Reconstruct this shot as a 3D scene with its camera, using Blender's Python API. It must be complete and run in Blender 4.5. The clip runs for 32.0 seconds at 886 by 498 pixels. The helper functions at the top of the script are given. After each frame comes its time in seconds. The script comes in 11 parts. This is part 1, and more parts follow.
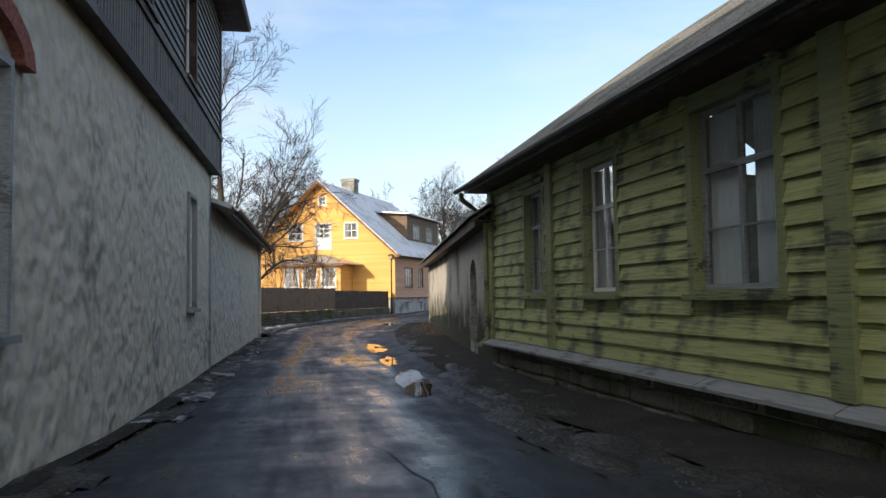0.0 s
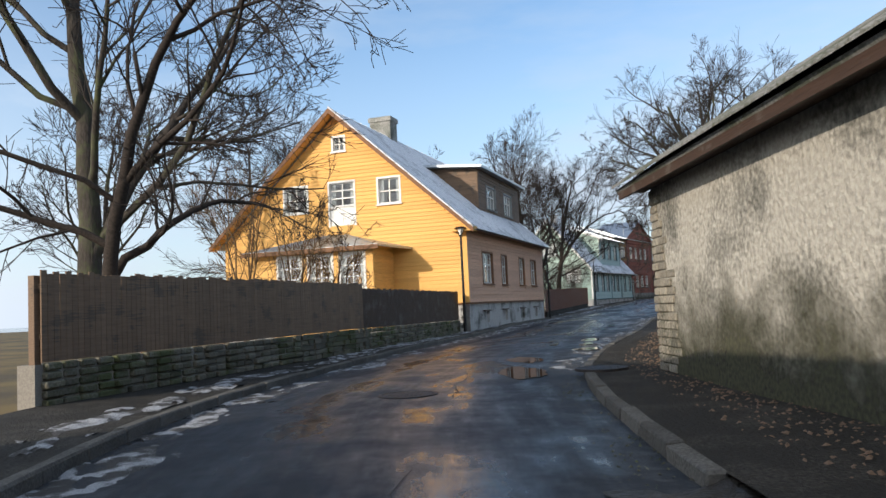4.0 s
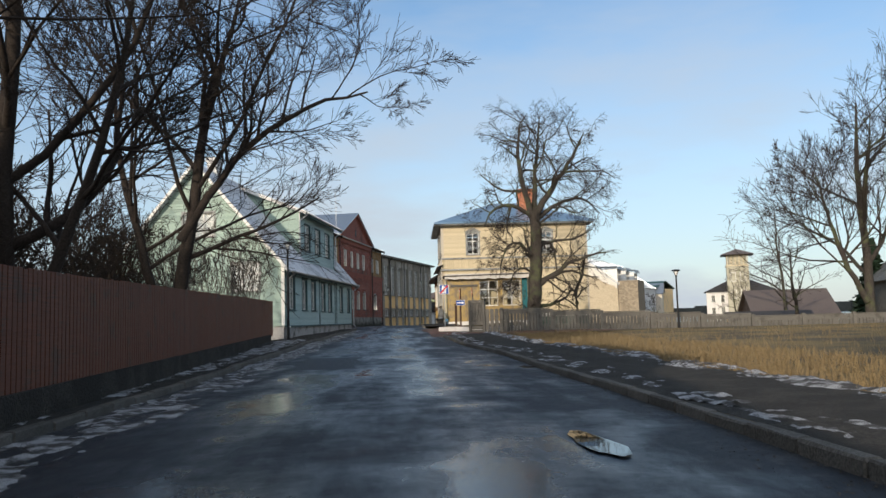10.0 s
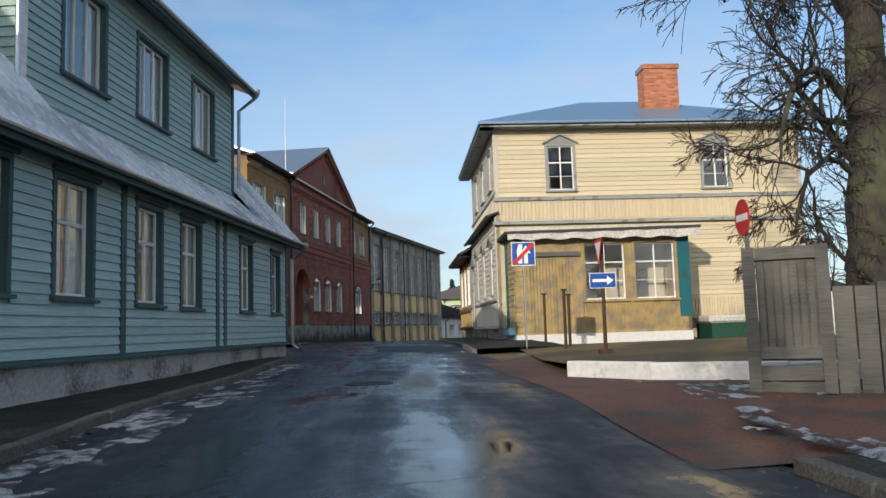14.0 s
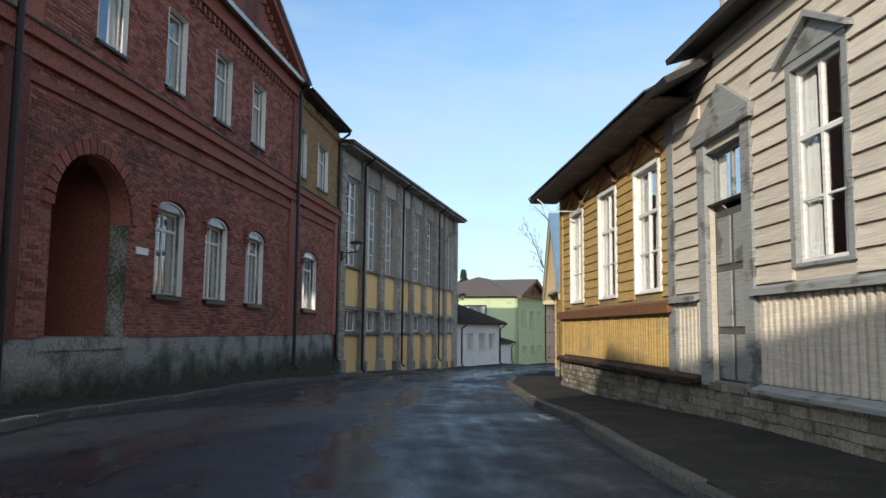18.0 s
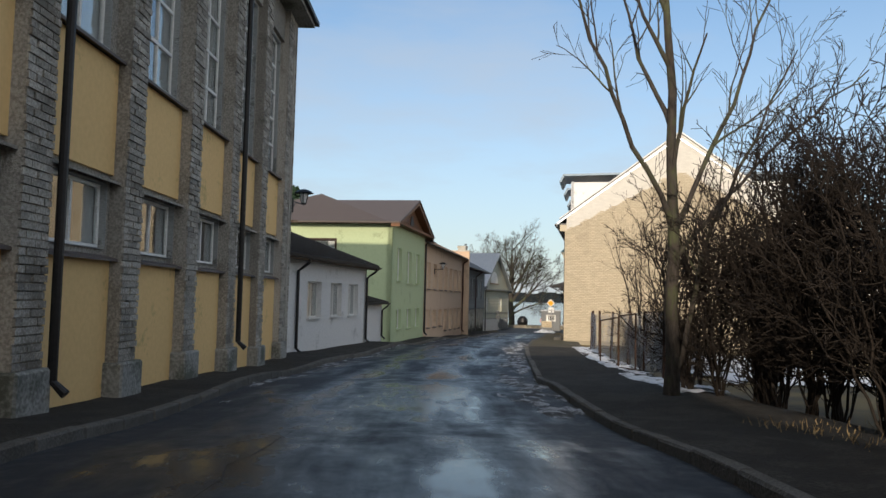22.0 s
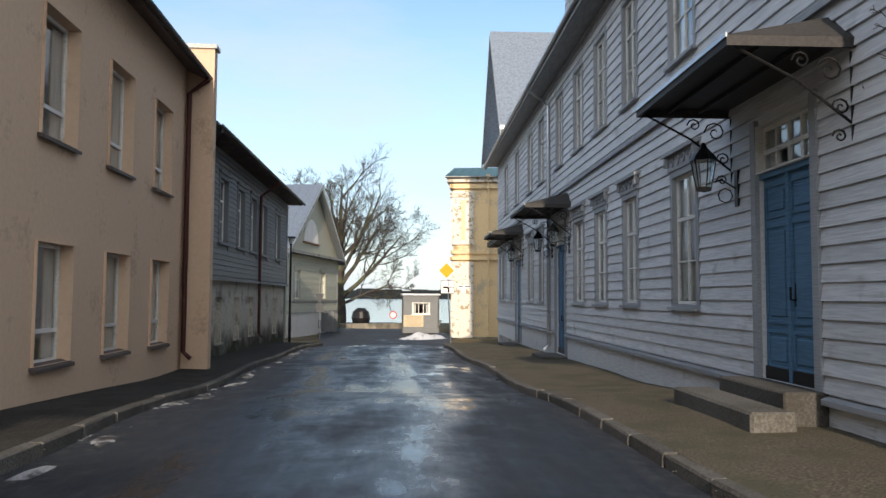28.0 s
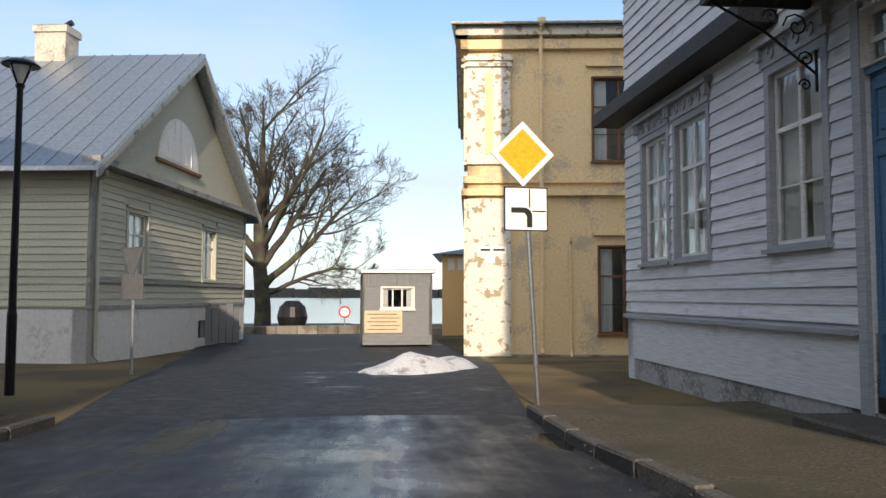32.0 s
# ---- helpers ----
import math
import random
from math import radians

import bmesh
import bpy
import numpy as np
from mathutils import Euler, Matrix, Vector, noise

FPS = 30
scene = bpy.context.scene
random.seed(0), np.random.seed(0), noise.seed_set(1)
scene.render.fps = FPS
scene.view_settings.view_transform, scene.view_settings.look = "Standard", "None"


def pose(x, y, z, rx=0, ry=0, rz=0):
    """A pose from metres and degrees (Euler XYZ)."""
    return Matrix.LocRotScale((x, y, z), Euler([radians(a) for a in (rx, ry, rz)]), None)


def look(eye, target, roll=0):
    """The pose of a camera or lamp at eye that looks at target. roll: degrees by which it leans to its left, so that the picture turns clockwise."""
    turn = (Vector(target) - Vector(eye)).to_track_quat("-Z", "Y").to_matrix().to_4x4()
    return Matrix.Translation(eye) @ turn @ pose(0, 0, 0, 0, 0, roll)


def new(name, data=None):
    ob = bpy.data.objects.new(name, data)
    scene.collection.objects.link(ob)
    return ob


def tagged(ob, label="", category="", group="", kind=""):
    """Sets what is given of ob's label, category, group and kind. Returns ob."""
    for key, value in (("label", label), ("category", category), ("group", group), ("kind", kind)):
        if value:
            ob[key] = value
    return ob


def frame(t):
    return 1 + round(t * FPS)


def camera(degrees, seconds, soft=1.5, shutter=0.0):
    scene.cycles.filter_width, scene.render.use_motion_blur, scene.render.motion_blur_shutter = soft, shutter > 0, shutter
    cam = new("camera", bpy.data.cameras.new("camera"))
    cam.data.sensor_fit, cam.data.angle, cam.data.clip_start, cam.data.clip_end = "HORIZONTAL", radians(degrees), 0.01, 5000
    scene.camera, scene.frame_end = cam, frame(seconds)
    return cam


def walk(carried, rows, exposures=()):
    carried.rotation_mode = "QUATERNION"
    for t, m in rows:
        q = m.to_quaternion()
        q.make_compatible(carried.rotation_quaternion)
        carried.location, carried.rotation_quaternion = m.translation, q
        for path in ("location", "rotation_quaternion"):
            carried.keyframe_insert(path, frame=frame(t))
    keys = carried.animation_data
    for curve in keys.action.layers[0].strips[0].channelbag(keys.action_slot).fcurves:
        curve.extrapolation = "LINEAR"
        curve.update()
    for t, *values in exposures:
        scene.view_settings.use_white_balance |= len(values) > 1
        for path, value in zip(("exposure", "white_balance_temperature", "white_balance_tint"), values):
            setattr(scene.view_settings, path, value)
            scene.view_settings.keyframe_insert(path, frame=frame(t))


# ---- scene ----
cam = camera(59.20, 32.0)
PATH = [
    (0, (0.000, -0.000, 1.300), (0.000, 1.996, 1.419), -0.84),
    (0.5, (-0.298, 3.392, 1.216), (-0.348, 5.387, 1.344), -2.49),
    (1, (-0.748, 6.423, 1.157), (-0.829, 8.418, 1.281), -2.82),
    (1.5, (-1.259, 9.789, 1.085), (-1.353, 11.783, 1.215), -3.06),
    (2, (-1.718, 13.276, 1.055), (-1.817, 15.268, 1.193), -3.12),
    (2.5, (-2.260, 16.819, 1.030), (-2.365, 18.810, 1.181), -2.66),
    (4.5, (-3.751, 29.583, 1.081), (-3.807, 31.577, 1.226), -3.00),
    (5, (-3.934, 32.704, 1.056), (-3.906, 34.698, 1.204), -3.04),
    (5.5, (-3.933, 35.896, 1.052), (-3.787, 37.885, 1.205), -2.43),
    (6, (-3.786, 39.121, 0.989), (-3.520, 41.097, 1.142), -1.92),
    (6.5, (-3.413, 42.691, 0.955), (-3.037, 44.648, 1.123), -1.65),
    (7, (-2.775, 46.064, 1.029), (-2.316, 48.003, 1.206), -0.84),
    (7.5, (-1.980, 50.147, 0.928), (-1.445, 52.066, 1.105), -1.00),
    (8, (-1.100, 54.101, 0.929), (-0.506, 56.002, 1.113), -0.65),
    (8.5, (-0.045, 58.123, 0.932), (0.593, 60.009, 1.121), -0.47),
    (9, (1.051, 62.240, 0.988), (1.714, 64.116, 1.184), -1.39),
    (9.5, (2.106, 66.243, 1.058), (2.767, 68.121, 1.242), -1.30),
    (10, (3.278, 71.002, 1.107), (3.947, 72.878, 1.289), -1.59),
    (10.5, (4.483, 75.556, 1.045), (5.157, 77.430, 1.231), -1.29),
    (11, (5.745, 80.003, 1.118), (6.425, 81.874, 1.313), -1.04),
    (11.5, (7.022, 84.650, 1.126), (7.710, 86.518, 1.328), -0.89),
    (12, (8.371, 89.422, 1.144), (9.063, 91.287, 1.350), -0.76),
    (12.5, (9.712, 94.133, 1.169), (10.411, 95.996, 1.374), -0.98),
    (13, (10.990, 98.759, 1.204), (11.688, 100.623, 1.403), -0.96),
    (13.5, (12.133, 102.932, 1.292), (12.825, 104.798, 1.492), -1.30),
    (14, (13.367, 107.584, 1.329), (14.058, 109.450, 1.530), -1.72),
    (14.5, (14.465, 112.022, 1.356), (15.163, 113.886, 1.551), -1.55),
    (16.5, (19.534, 128.668, 1.725), (20.245, 130.522, 1.964), -0.07),
    (17, (20.652, 132.167, 1.865), (21.360, 134.022, 2.107), 0.49),
    (17.5, (21.584, 135.701, 1.927), (22.298, 137.557, 2.141), 0.80),
    (18, (22.650, 139.180, 1.916), (23.367, 141.035, 2.124), 0.54),
    (18.5, (23.714, 142.737, 1.890), (24.439, 144.592, 2.073), 0.31),
    (19, (24.832, 146.361, 1.904), (25.574, 148.210, 2.086), 0.18),
    (19.5, (26.026, 150.184, 1.757), (26.795, 152.023, 1.927), -0.88),
    (20, (27.337, 154.159, 1.736), (28.165, 155.975, 1.874), -1.29),
    (20.5, (28.745, 157.743, 1.725), (29.659, 159.517, 1.852), -0.08),
    (21, (30.441, 161.342, 1.618), (31.423, 163.081, 1.731), 0.61),
    (21.5, (32.252, 164.984, 1.433), (33.307, 166.679, 1.554), 1.36),
    (22, (34.271, 168.604, 1.253), (35.393, 170.254, 1.378), 1.34),
    (22.5, (36.477, 172.265, 1.083), (37.659, 173.873, 1.212), 1.40),
    (23, (38.798, 175.825, 0.961), (40.018, 177.405, 1.085), 1.03),
    (23.5, (41.240, 179.429, 0.776), (42.494, 180.983, 0.897), 0.78),
    (24, (43.770, 183.019, 0.603), (45.057, 184.544, 0.728), 0.72),
    (24.5, (46.406, 186.549, 0.458), (47.733, 188.040, 0.584), 0.34),
    (25, (49.090, 189.831, 0.371), (50.449, 191.292, 0.505), -0.25),
    (25.5, (51.890, 193.350, 0.270), (53.283, 194.779, 0.399), -0.40),
    (27.5, (63.533, 206.498, -0.194), (64.989, 207.863, -0.064), 0.42),
    (28, (66.196, 209.399, -0.326), (67.671, 210.744, -0.202), 0.32),
    (28.5, (68.965, 212.343, -0.468), (70.459, 213.667, -0.341), 0.49),
    (29, (71.665, 215.087, -0.597), (73.175, 216.394, -0.474), 0.66),
    (29.5, (74.124, 217.624, -0.715), (75.653, 218.908, -0.599), 0.59),
    (30, (76.466, 219.949, -0.822), (78.005, 221.221, -0.702), 0.65),
    (30.5, (78.652, 222.104, -0.895), (80.195, 223.370, -0.774), 0.74),
    (31, (80.768, 224.192, -1.008), (82.310, 225.459, -0.882), 0.99),
    (31.5, (82.664, 226.283, -1.070), (84.213, 227.544, -0.960), 0.86),
    (32, (84.504, 228.264, -1.064), (86.057, 229.517, -0.942), 0.12),
]
walk(cam, [(t, look(eye, target, roll)) for t, eye, target, roll in PATH],
     [(0, 0.7, 6600, 14), (2.5, 0.6, 6600, 14), (4.5, 0.29, 6000, 10), (7, 0.15, 5950, 9), (8.6, 0.24, 6350, 11), (10.2, 0.06, 6400, 11), (12, 0.0, 6400, 11), (14.5, 0.16, 6000, 9), (16.5, 0.38, 6000, 9), (19.5, 0.28, 6050, 10), (21.5, 0.02, 6450, 12), (23.5, -0.03, 6400, 11), (25.5, 0.0, 6350, 12), (28, 0.53, 6450, 13), (32, 0.5, 6600, 14)])

# ---------------------------------------------------------------- light
SUN_AZ, SUN_EL = radians(225.5), radians(18.5)      # compass bearing clockwise from +y, elevation
world = bpy.data.worlds.new("sky")
scene.world = world
world.use_nodes = True
wn, wl = world.node_tree.nodes, world.node_tree.links
wn.clear()
w_out = wn.new("ShaderNodeOutputWorld")
w_bg = wn.new("ShaderNodeBackground")
w_sky = wn.new("ShaderNodeTexSky")
w_sky.sky_type, w_sky.sun_disc = "NISHITA", False
w_sky.sun_elevation, w_sky.sun_rotation = SUN_EL, SUN_AZ
w_sky.air_density, w_sky.dust_density, w_sky.ozone_density = 1.0, 0.6, 1.6
w_tc = wn.new("ShaderNodeTexCoord")
w_map = wn.new("ShaderNodeMapping")
w_map.inputs["Scale"].default_value = (1.2, 1.2, 4.5)
w_map.inputs["Rotation"].default_value = (0.0, 0.3, 0.6)
w_noise = wn.new("ShaderNodeTexNoise")
w_noise.inputs["Scale"].default_value = 1.6
w_noise.inputs["Detail"].default_value = 7.0
w_noise.inputs["Roughness"].default_value = 0.55
w_ramp = wn.new("ShaderNodeValToRGB")
w_ramp.color_ramp.elements[0].position, w_ramp.color_ramp.elements[1].position = 0.47, 0.76
w_sep = wn.new("ShaderNodeSeparateXYZ")
w_low = wn.new("ShaderNodeMapRange")             # thin cloud thickens towards the horizon
for k, v in zip(("From Min", "From Max", "To Min", "To Max"), (0.02, 0.44, 0.72, -0.1)):
    w_low.inputs[k].default_value = v
w_add = wn.new("ShaderNodeMath")
w_add.operation = "MULTIPLY_ADD"
w_add.inputs[1].default_value = 0.65
w_add.use_clamp = True
w_mix = wn.new("ShaderNodeMixRGB")
w_dot = wn.new("ShaderNodeVectorMath")             # thin cloud scatters more light on the sun's side
w_dot.operation = "DOT_PRODUCT"
w_dot.inputs[1].default_value = (math.sin(SUN_AZ) * math.cos(SUN_EL), math.cos(SUN_AZ) * math.cos(SUN_EL), math.sin(SUN_EL))
w_near = wn.new("ShaderNodeMapRange")
w_near.interpolation_type = "SMOOTHSTEP"
w_near.inputs["From Min"].default_value, w_near.inputs["From Max"].default_value = -0.5, 1.0
w_cloud = wn.new("ShaderNodeMixRGB")
w_cloud.inputs[1].default_value, w_cloud.inputs[2].default_value = (3.6, 4.0, 4.4, 1), (9.5, 9.4, 9.0, 1)
wl.new(w_tc.outputs["Generated"], w_dot.inputs[0]), wl.new(w_dot.outputs["Value"], w_near.inputs[0])
wl.new(w_near.outputs[0], w_cloud.inputs[0]), wl.new(w_cloud.outputs[0], w_mix.inputs[2])
wl.new(w_tc.outputs["Generated"], w_map.inputs[0]), wl.new(w_map.outputs[0], w_noise.inputs[0])
wl.new(w_noise.outputs[0], w_ramp.inputs[0]), wl.new(w_tc.outputs["Generated"], w_sep.inputs[0])
wl.new(w_sep.outputs[2], w_low.inputs[0]), wl.new(w_ramp.outputs[0], w_add.inputs[0]), wl.new(w_low.outputs[0], w_add.inputs[2])
w_tint = wn.new("ShaderNodeMixRGB")                # thin winter haze turns the blue towards cyan
w_tint.blend_type = "MULTIPLY"
w_tint.inputs[0].default_value, w_tint.inputs[2].default_value = 1.0, (0.95, 1.05, 1.08, 1)
wl.new(w_sky.outputs[0], w_tint.inputs[1]), wl.new(w_tint.outputs[0], w_mix.inputs[1]), wl.new(w_add.outputs[0], w_mix.inputs[0])
w_veil = wn.new("ShaderNodeMath")                  # the veil of cloud is thicker on the sun's side
w_veil.operation, w_veil.use_clamp = "MULTIPLY_ADD", True
w_veil.inputs[1].default_value = 0.55
wl.new(w_near.outputs[0], w_veil.inputs[0]), wl.new(w_add.outputs[0], w_veil.inputs[2]), wl.new(w_veil.outputs[0], w_mix.inputs[0])
wl.new(w_mix.outputs[0], w_bg.inputs[0]), wl.new(w_bg.outputs[0], w_out.inputs[0])
w_bg.inputs[1].default_value = 0.15

sun = new("sun", bpy.data.lights.new("sun", "SUN"))
sun.data.energy, sun.data.angle, sun.data.color = 3.6, radians(0.6), (1.0, 0.85, 0.66)
to_sun = Vector((math.sin(SUN_AZ) * math.cos(SUN_EL), math.cos(SUN_AZ) * math.cos(SUN_EL), math.sin(SUN_EL)))
sun.matrix_world = look(to_sun * 200, (0, 0, 0))
scene.view_settings.exposure = 0.0

# ---------------------------------------------------------------- materials
def mat(name, c, rough=0.7, c2=None, scale=6.0, stretch=(1, 1, 1), bump=0.15, bscale=40.0, metal=0.0, bdist=0.03, island=False, stain=None, stain_at=(0.5, 0.75), stain_scale=1.2, vary=0.06, spec=0.25):
    """Two scales of colour variation, relief, and stains that take over where a slow noise is high."""
    m = bpy.data.materials.new(name)
    m.use_nodes = True
    n, l = m.node_tree.nodes, m.node_tree.links
    b = n["Principled BSDF"]
    b.inputs["Roughness"].default_value, b.inputs["Metallic"].default_value = rough, metal
    b.inputs["Specular IOR Level"].default_value = spec
    tc, mp = n.new("ShaderNodeTexCoord"), n.new("ShaderNodeMapping")
    mp.inputs["Scale"].default_value = stretch
    l.new(tc.outputs["Object"], mp.inputs[0])
    fine, slow = n.new("ShaderNodeTexNoise"), n.new("ShaderNodeTexNoise")
    fine.inputs["Scale"].default_value, fine.inputs["Detail"].default_value = scale * 6, 5
    slow.inputs["Scale"].default_value, slow.inputs["Detail"].default_value = stain_scale, 6
    l.new(mp.outputs[0], fine.inputs[0]), l.new(tc.outputs["Object"], slow.inputs[0])
    c2 = c2 or tuple(x * 0.78 for x in c)
    mix = n.new("ShaderNodeMixRGB")
    mix.inputs[1].default_value, mix.inputs[2].default_value = (*c, 1), (*c2, 1)
    crisp = n.new("ShaderNodeMapRange")
    crisp.inputs["From Min"].default_value, crisp.inputs["From Max"].default_value = 0.36, 0.64
    l.new(fine.outputs[0], crisp.inputs[0]), l.new(crisp.outputs[0], mix.inputs[0])
    col = mix.outputs[0]
    if stain:
        rp, m2 = n.new("ShaderNodeValToRGB"), n.new("ShaderNodeMixRGB")
        rp.color_ramp.elements[0].position, rp.color_ramp.elements[1].position = stain_at
        m2.inputs[2].default_value = (*stain, 1)
        add = n.new("ShaderNodeMath")
        add.operation = "MULTIPLY_ADD"
        add.inputs[1].default_value, add.inputs[2].default_value = 0.35, -0.12
        sm = n.new("ShaderNodeMath")
        l.new(fine.outputs[0], add.inputs[0]), l.new(add.outputs[0], sm.inputs[0]), l.new(slow.outputs[0], sm.inputs[1])
        l.new(sm.outputs[0], rp.inputs[0]), l.new(rp.outputs[0], m2.inputs[0]), l.new(col, m2.inputs[1])
        col = m2.outputs[0]
    if vary:
        info, hsv, mr = n.new("ShaderNodeObjectInfo"), n.new("ShaderNodeHueSaturation"), n.new("ShaderNodeMapRange")
        mr.inputs["To Min"].default_value, mr.inputs["To Max"].default_value = 1 - vary, 1 + vary
        pick = info.outputs["Random"]
        if island:
            geo, fr = n.new("ShaderNodeNewGeometry"), n.new("ShaderNodeMath")
            ad = n.new("ShaderNodeMath")
            fr.operation = "FRACT"
            l.new(pick, ad.inputs[0]), l.new(geo.outputs["Random Per Island"], ad.inputs[1]), l.new(ad.outputs[0], fr.inputs[0])
            pick = fr.outputs[0]
        l.new(pick, mr.inputs[0]), l.new(mr.outputs[0], hsv.inputs["Value"]), l.new(col, hsv.inputs["Color"])
        col = hsv.outputs[0]
    l.new(col, b.inputs["Base Color"])
    if bump:
        bp, bn = n.new("ShaderNodeBump"), n.new("ShaderNodeTexNoise")
        bn.inputs["Scale"].default_value, bn.inputs["Detail"].default_value = bscale, 4 if bscale > 4 else 1.5
        l.new(mp.outputs[0], bn.inputs[0]), l.new(bn.outputs[0], bp.inputs["Height"])
        bp.inputs["Strength"].default_value, bp.inputs["Distance"].default_value = bump, bdist
        l.new(bp.outputs[0], b.inputs["Normal"])
    return m


GRAIN = (0.15, 1, 3)
def wood(name, c, peel=None, **k):
    k = {"rough": 0.62, "scale": 3.0, "stretch": GRAIN, "bump": 0.25, "bscale": 18.0, "vary": 0.09, "stain": peel, "stain_at": (0.62, 0.7), "stain_scale": 2.2} | k
    return mat(name, c, **k)

GREEN_PAINT = wood("green_house_paint", (0.43, 0.44, 0.18), (0.11, 0.125, 0.07), stain_at=(0.55, 0.72), c2=(0.31, 0.33, 0.13))
GREEN_TRIM = wood("green_trim", (0.26, 0.28, 0.13), (0.08, 0.08, 0.06))
GREY_TRIM = wood("grey_trim", (0.30, 0.31, 0.30), (0.13, 0.13, 0.12))
WHITE = wood("white_paint", (0.80, 0.79, 0.75), (0.4, 0.38, 0.34), stain_at=(0.7, 0.8))
ORANGE = wood("orange_paint", (0.74, 0.42, 0.12), None)
# the orange paint on the side away from the sun, shade put into the colour
PEACH = wood("peach_paint", (0.63, 0.38, 0.25), None)
BROWN_TRIM = wood("brown_trim", (0.20, 0.10, 0.05), None)
WEATHERED = wood("weathered_wood", (0.19, 0.125, 0.08), (0.10, 0.075, 0.055))
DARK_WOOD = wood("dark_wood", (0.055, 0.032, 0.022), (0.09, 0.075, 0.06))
GREY_WOOD = wood("grey_wood", (0.13, 0.122, 0.108), (0.08, 0.075, 0.065))
RED_WOOD = wood("red_brown_wood", (0.135, 0.05, 0.03), (0.085, 0.045, 0.032))
MINT = wood("mint_paint", (0.36, 0.47, 0.41), None)
MINT_DARK = wood("grey_green_paint", (0.37, 0.51, 0.51), None)
MINT_TRIM = wood("dark_green_trim", (0.06, 0.11, 0.115), None)
CREAM = wood("cream_paint", (0.62, 0.53, 0.36), (0.45, 0.4, 0.3), stain_at=(0.72, 0.8))
CREAM_GREY = wood("pale_grey_paint", (0.62, 0.56, 0.46), None)
TEAL = wood("teal_boards", (0.02, 0.13, 0.15), (0.03, 0.09, 0.09))
YELLOW_OLD = wood("old_yellow_paint", (0.44, 0.32, 0.13), (0.25, 0.20, 0.13), stain_at=(0.46, 0.66))
YELLOW = wood("yellow_paint", (0.50, 0.345, 0.125), (0.33, 0.25, 0.13), stain_at=(0.58, 0.74))
OCHRE_SHEET = mat("ochre_sheet_metal", (0.55, 0.40, 0.19), 0.55, (0.5, 0.36, 0.17), 1.5, bump=0.03, stain=(0.38, 0.29, 0.16), stain_at=(0.6, 0.8), vary=0.03)
YELLOW_PALE = wood("pale_yellow_paint", (0.62, 0.50, 0.22), None)
DARK_GREY_WOOD = wood("dark_grey_siding", (0.20, 0.21, 0.215), None)
BLUE_GREY = wood("blue_grey_paint", (0.68, 0.69, 0.70), (0.45, 0.45, 0.445), stain_at=(0.66, 0.78))
BLUE_TRIM = wood("blue_grey_trim", (0.36, 0.375, 0.39), None)
BLUE_DOOR = wood("blue_door_paint", (0.10, 0.21, 0.33), None)
OLIVE = wood("olive_grey_paint", (0.50, 0.50, 0.40), None)
BOARD_BLUE = wood("blue_plank_paint", (0.10, 0.24, 0.36), (0.15, 0.2, 0.2))
STUCCO_GREY = mat("rough_grey_stucco", (0.60, 0.545, 0.44), 0.95, (0.53, 0.48, 0.385), 1.2, bump=0.9, bscale=3.6, bdist=0.13, stain=(0.24, 0.23, 0.2), stain_at=(0.62, 0.85), stain_scale=0.9, vary=0)
STUCCO_DARK = mat("stained_grey_stucco", (0.42, 0.40, 0.345), 0.95, (0.31, 0.29, 0.25), 2.5, bump=0.7, bscale=12.0, bdist=0.06, stain=(0.07, 0.07, 0.06), stain_at=(0.55, 0.8), stain_scale=0.7, vary=0)
STUCCO_PALE = mat("pale_olive_plaster", (0.44, 0.42, 0.33), 0.95, (0.36, 0.34, 0.27), 2.0, bump=0.25, bscale=22.0, stain=(0.17, 0.165, 0.11), stain_at=(0.55, 0.8), stain_scale=0.8, vary=0)
STUCCO_WHITE = mat("white_plaster", (0.66, 0.65, 0.63), 0.9, (0.58, 0.57, 0.55), 2.0, bump=0.15, stain=(0.36, 0.35, 0.33), stain_at=(0.66, 0.85), vary=0)
STUCCO_BEIGE = mat("stained_beige_plaster", (0.52, 0.485, 0.41), 0.92, (0.42, 0.39, 0.33), 2.0, bump=0.35, bscale=16, stain=(0.22, 0.2, 0.16), stain_at=(0.58, 0.76), stain_scale=1.3, vary=0)
STUCCO_GREEN = mat("green_plaster", (0.46, 0.54, 0.33), 0.9, (0.43, 0.51, 0.31), 2.0, bump=0.12, stain=(0.28, 0.33, 0.2), stain_at=(0.65, 0.85), vary=0)
STUCCO_PEACH = mat("peach_plaster", (0.64, 0.47, 0.33), 0.9, (0.6, 0.44, 0.31), 2.0, bump=0.12, stain=(0.4, 0.29, 0.2), stain_at=(0.65, 0.85), vary=0)
STUCCO_YELLOW = mat("peeling_yellow_plaster", (0.80, 0.62, 0.36), 0.9, (0.72, 0.54, 0.30), 2.0, bump=0.2, stain=(0.52, 0.43, 0.30), stain_at=(0.6, 0.72), stain_scale=0.9, vary=0)
STUCCO_PEEL = mat("peeling_white_plaster", (0.70, 0.66, 0.58), 0.9, (0.62, 0.58, 0.5), 2.0, bump=0.3, stain=(0.36, 0.29, 0.19), stain_at=(0.63, 0.66), stain_scale=3.4, vary=0)
PANEL_YELLOW = mat("yellow_render", (0.80, 0.54, 0.24), 0.85, (0.75, 0.50, 0.22), 2.0, bump=0.08, stain=(0.45, 0.33, 0.13), stain_at=(0.66, 0.85), vary=0.03)
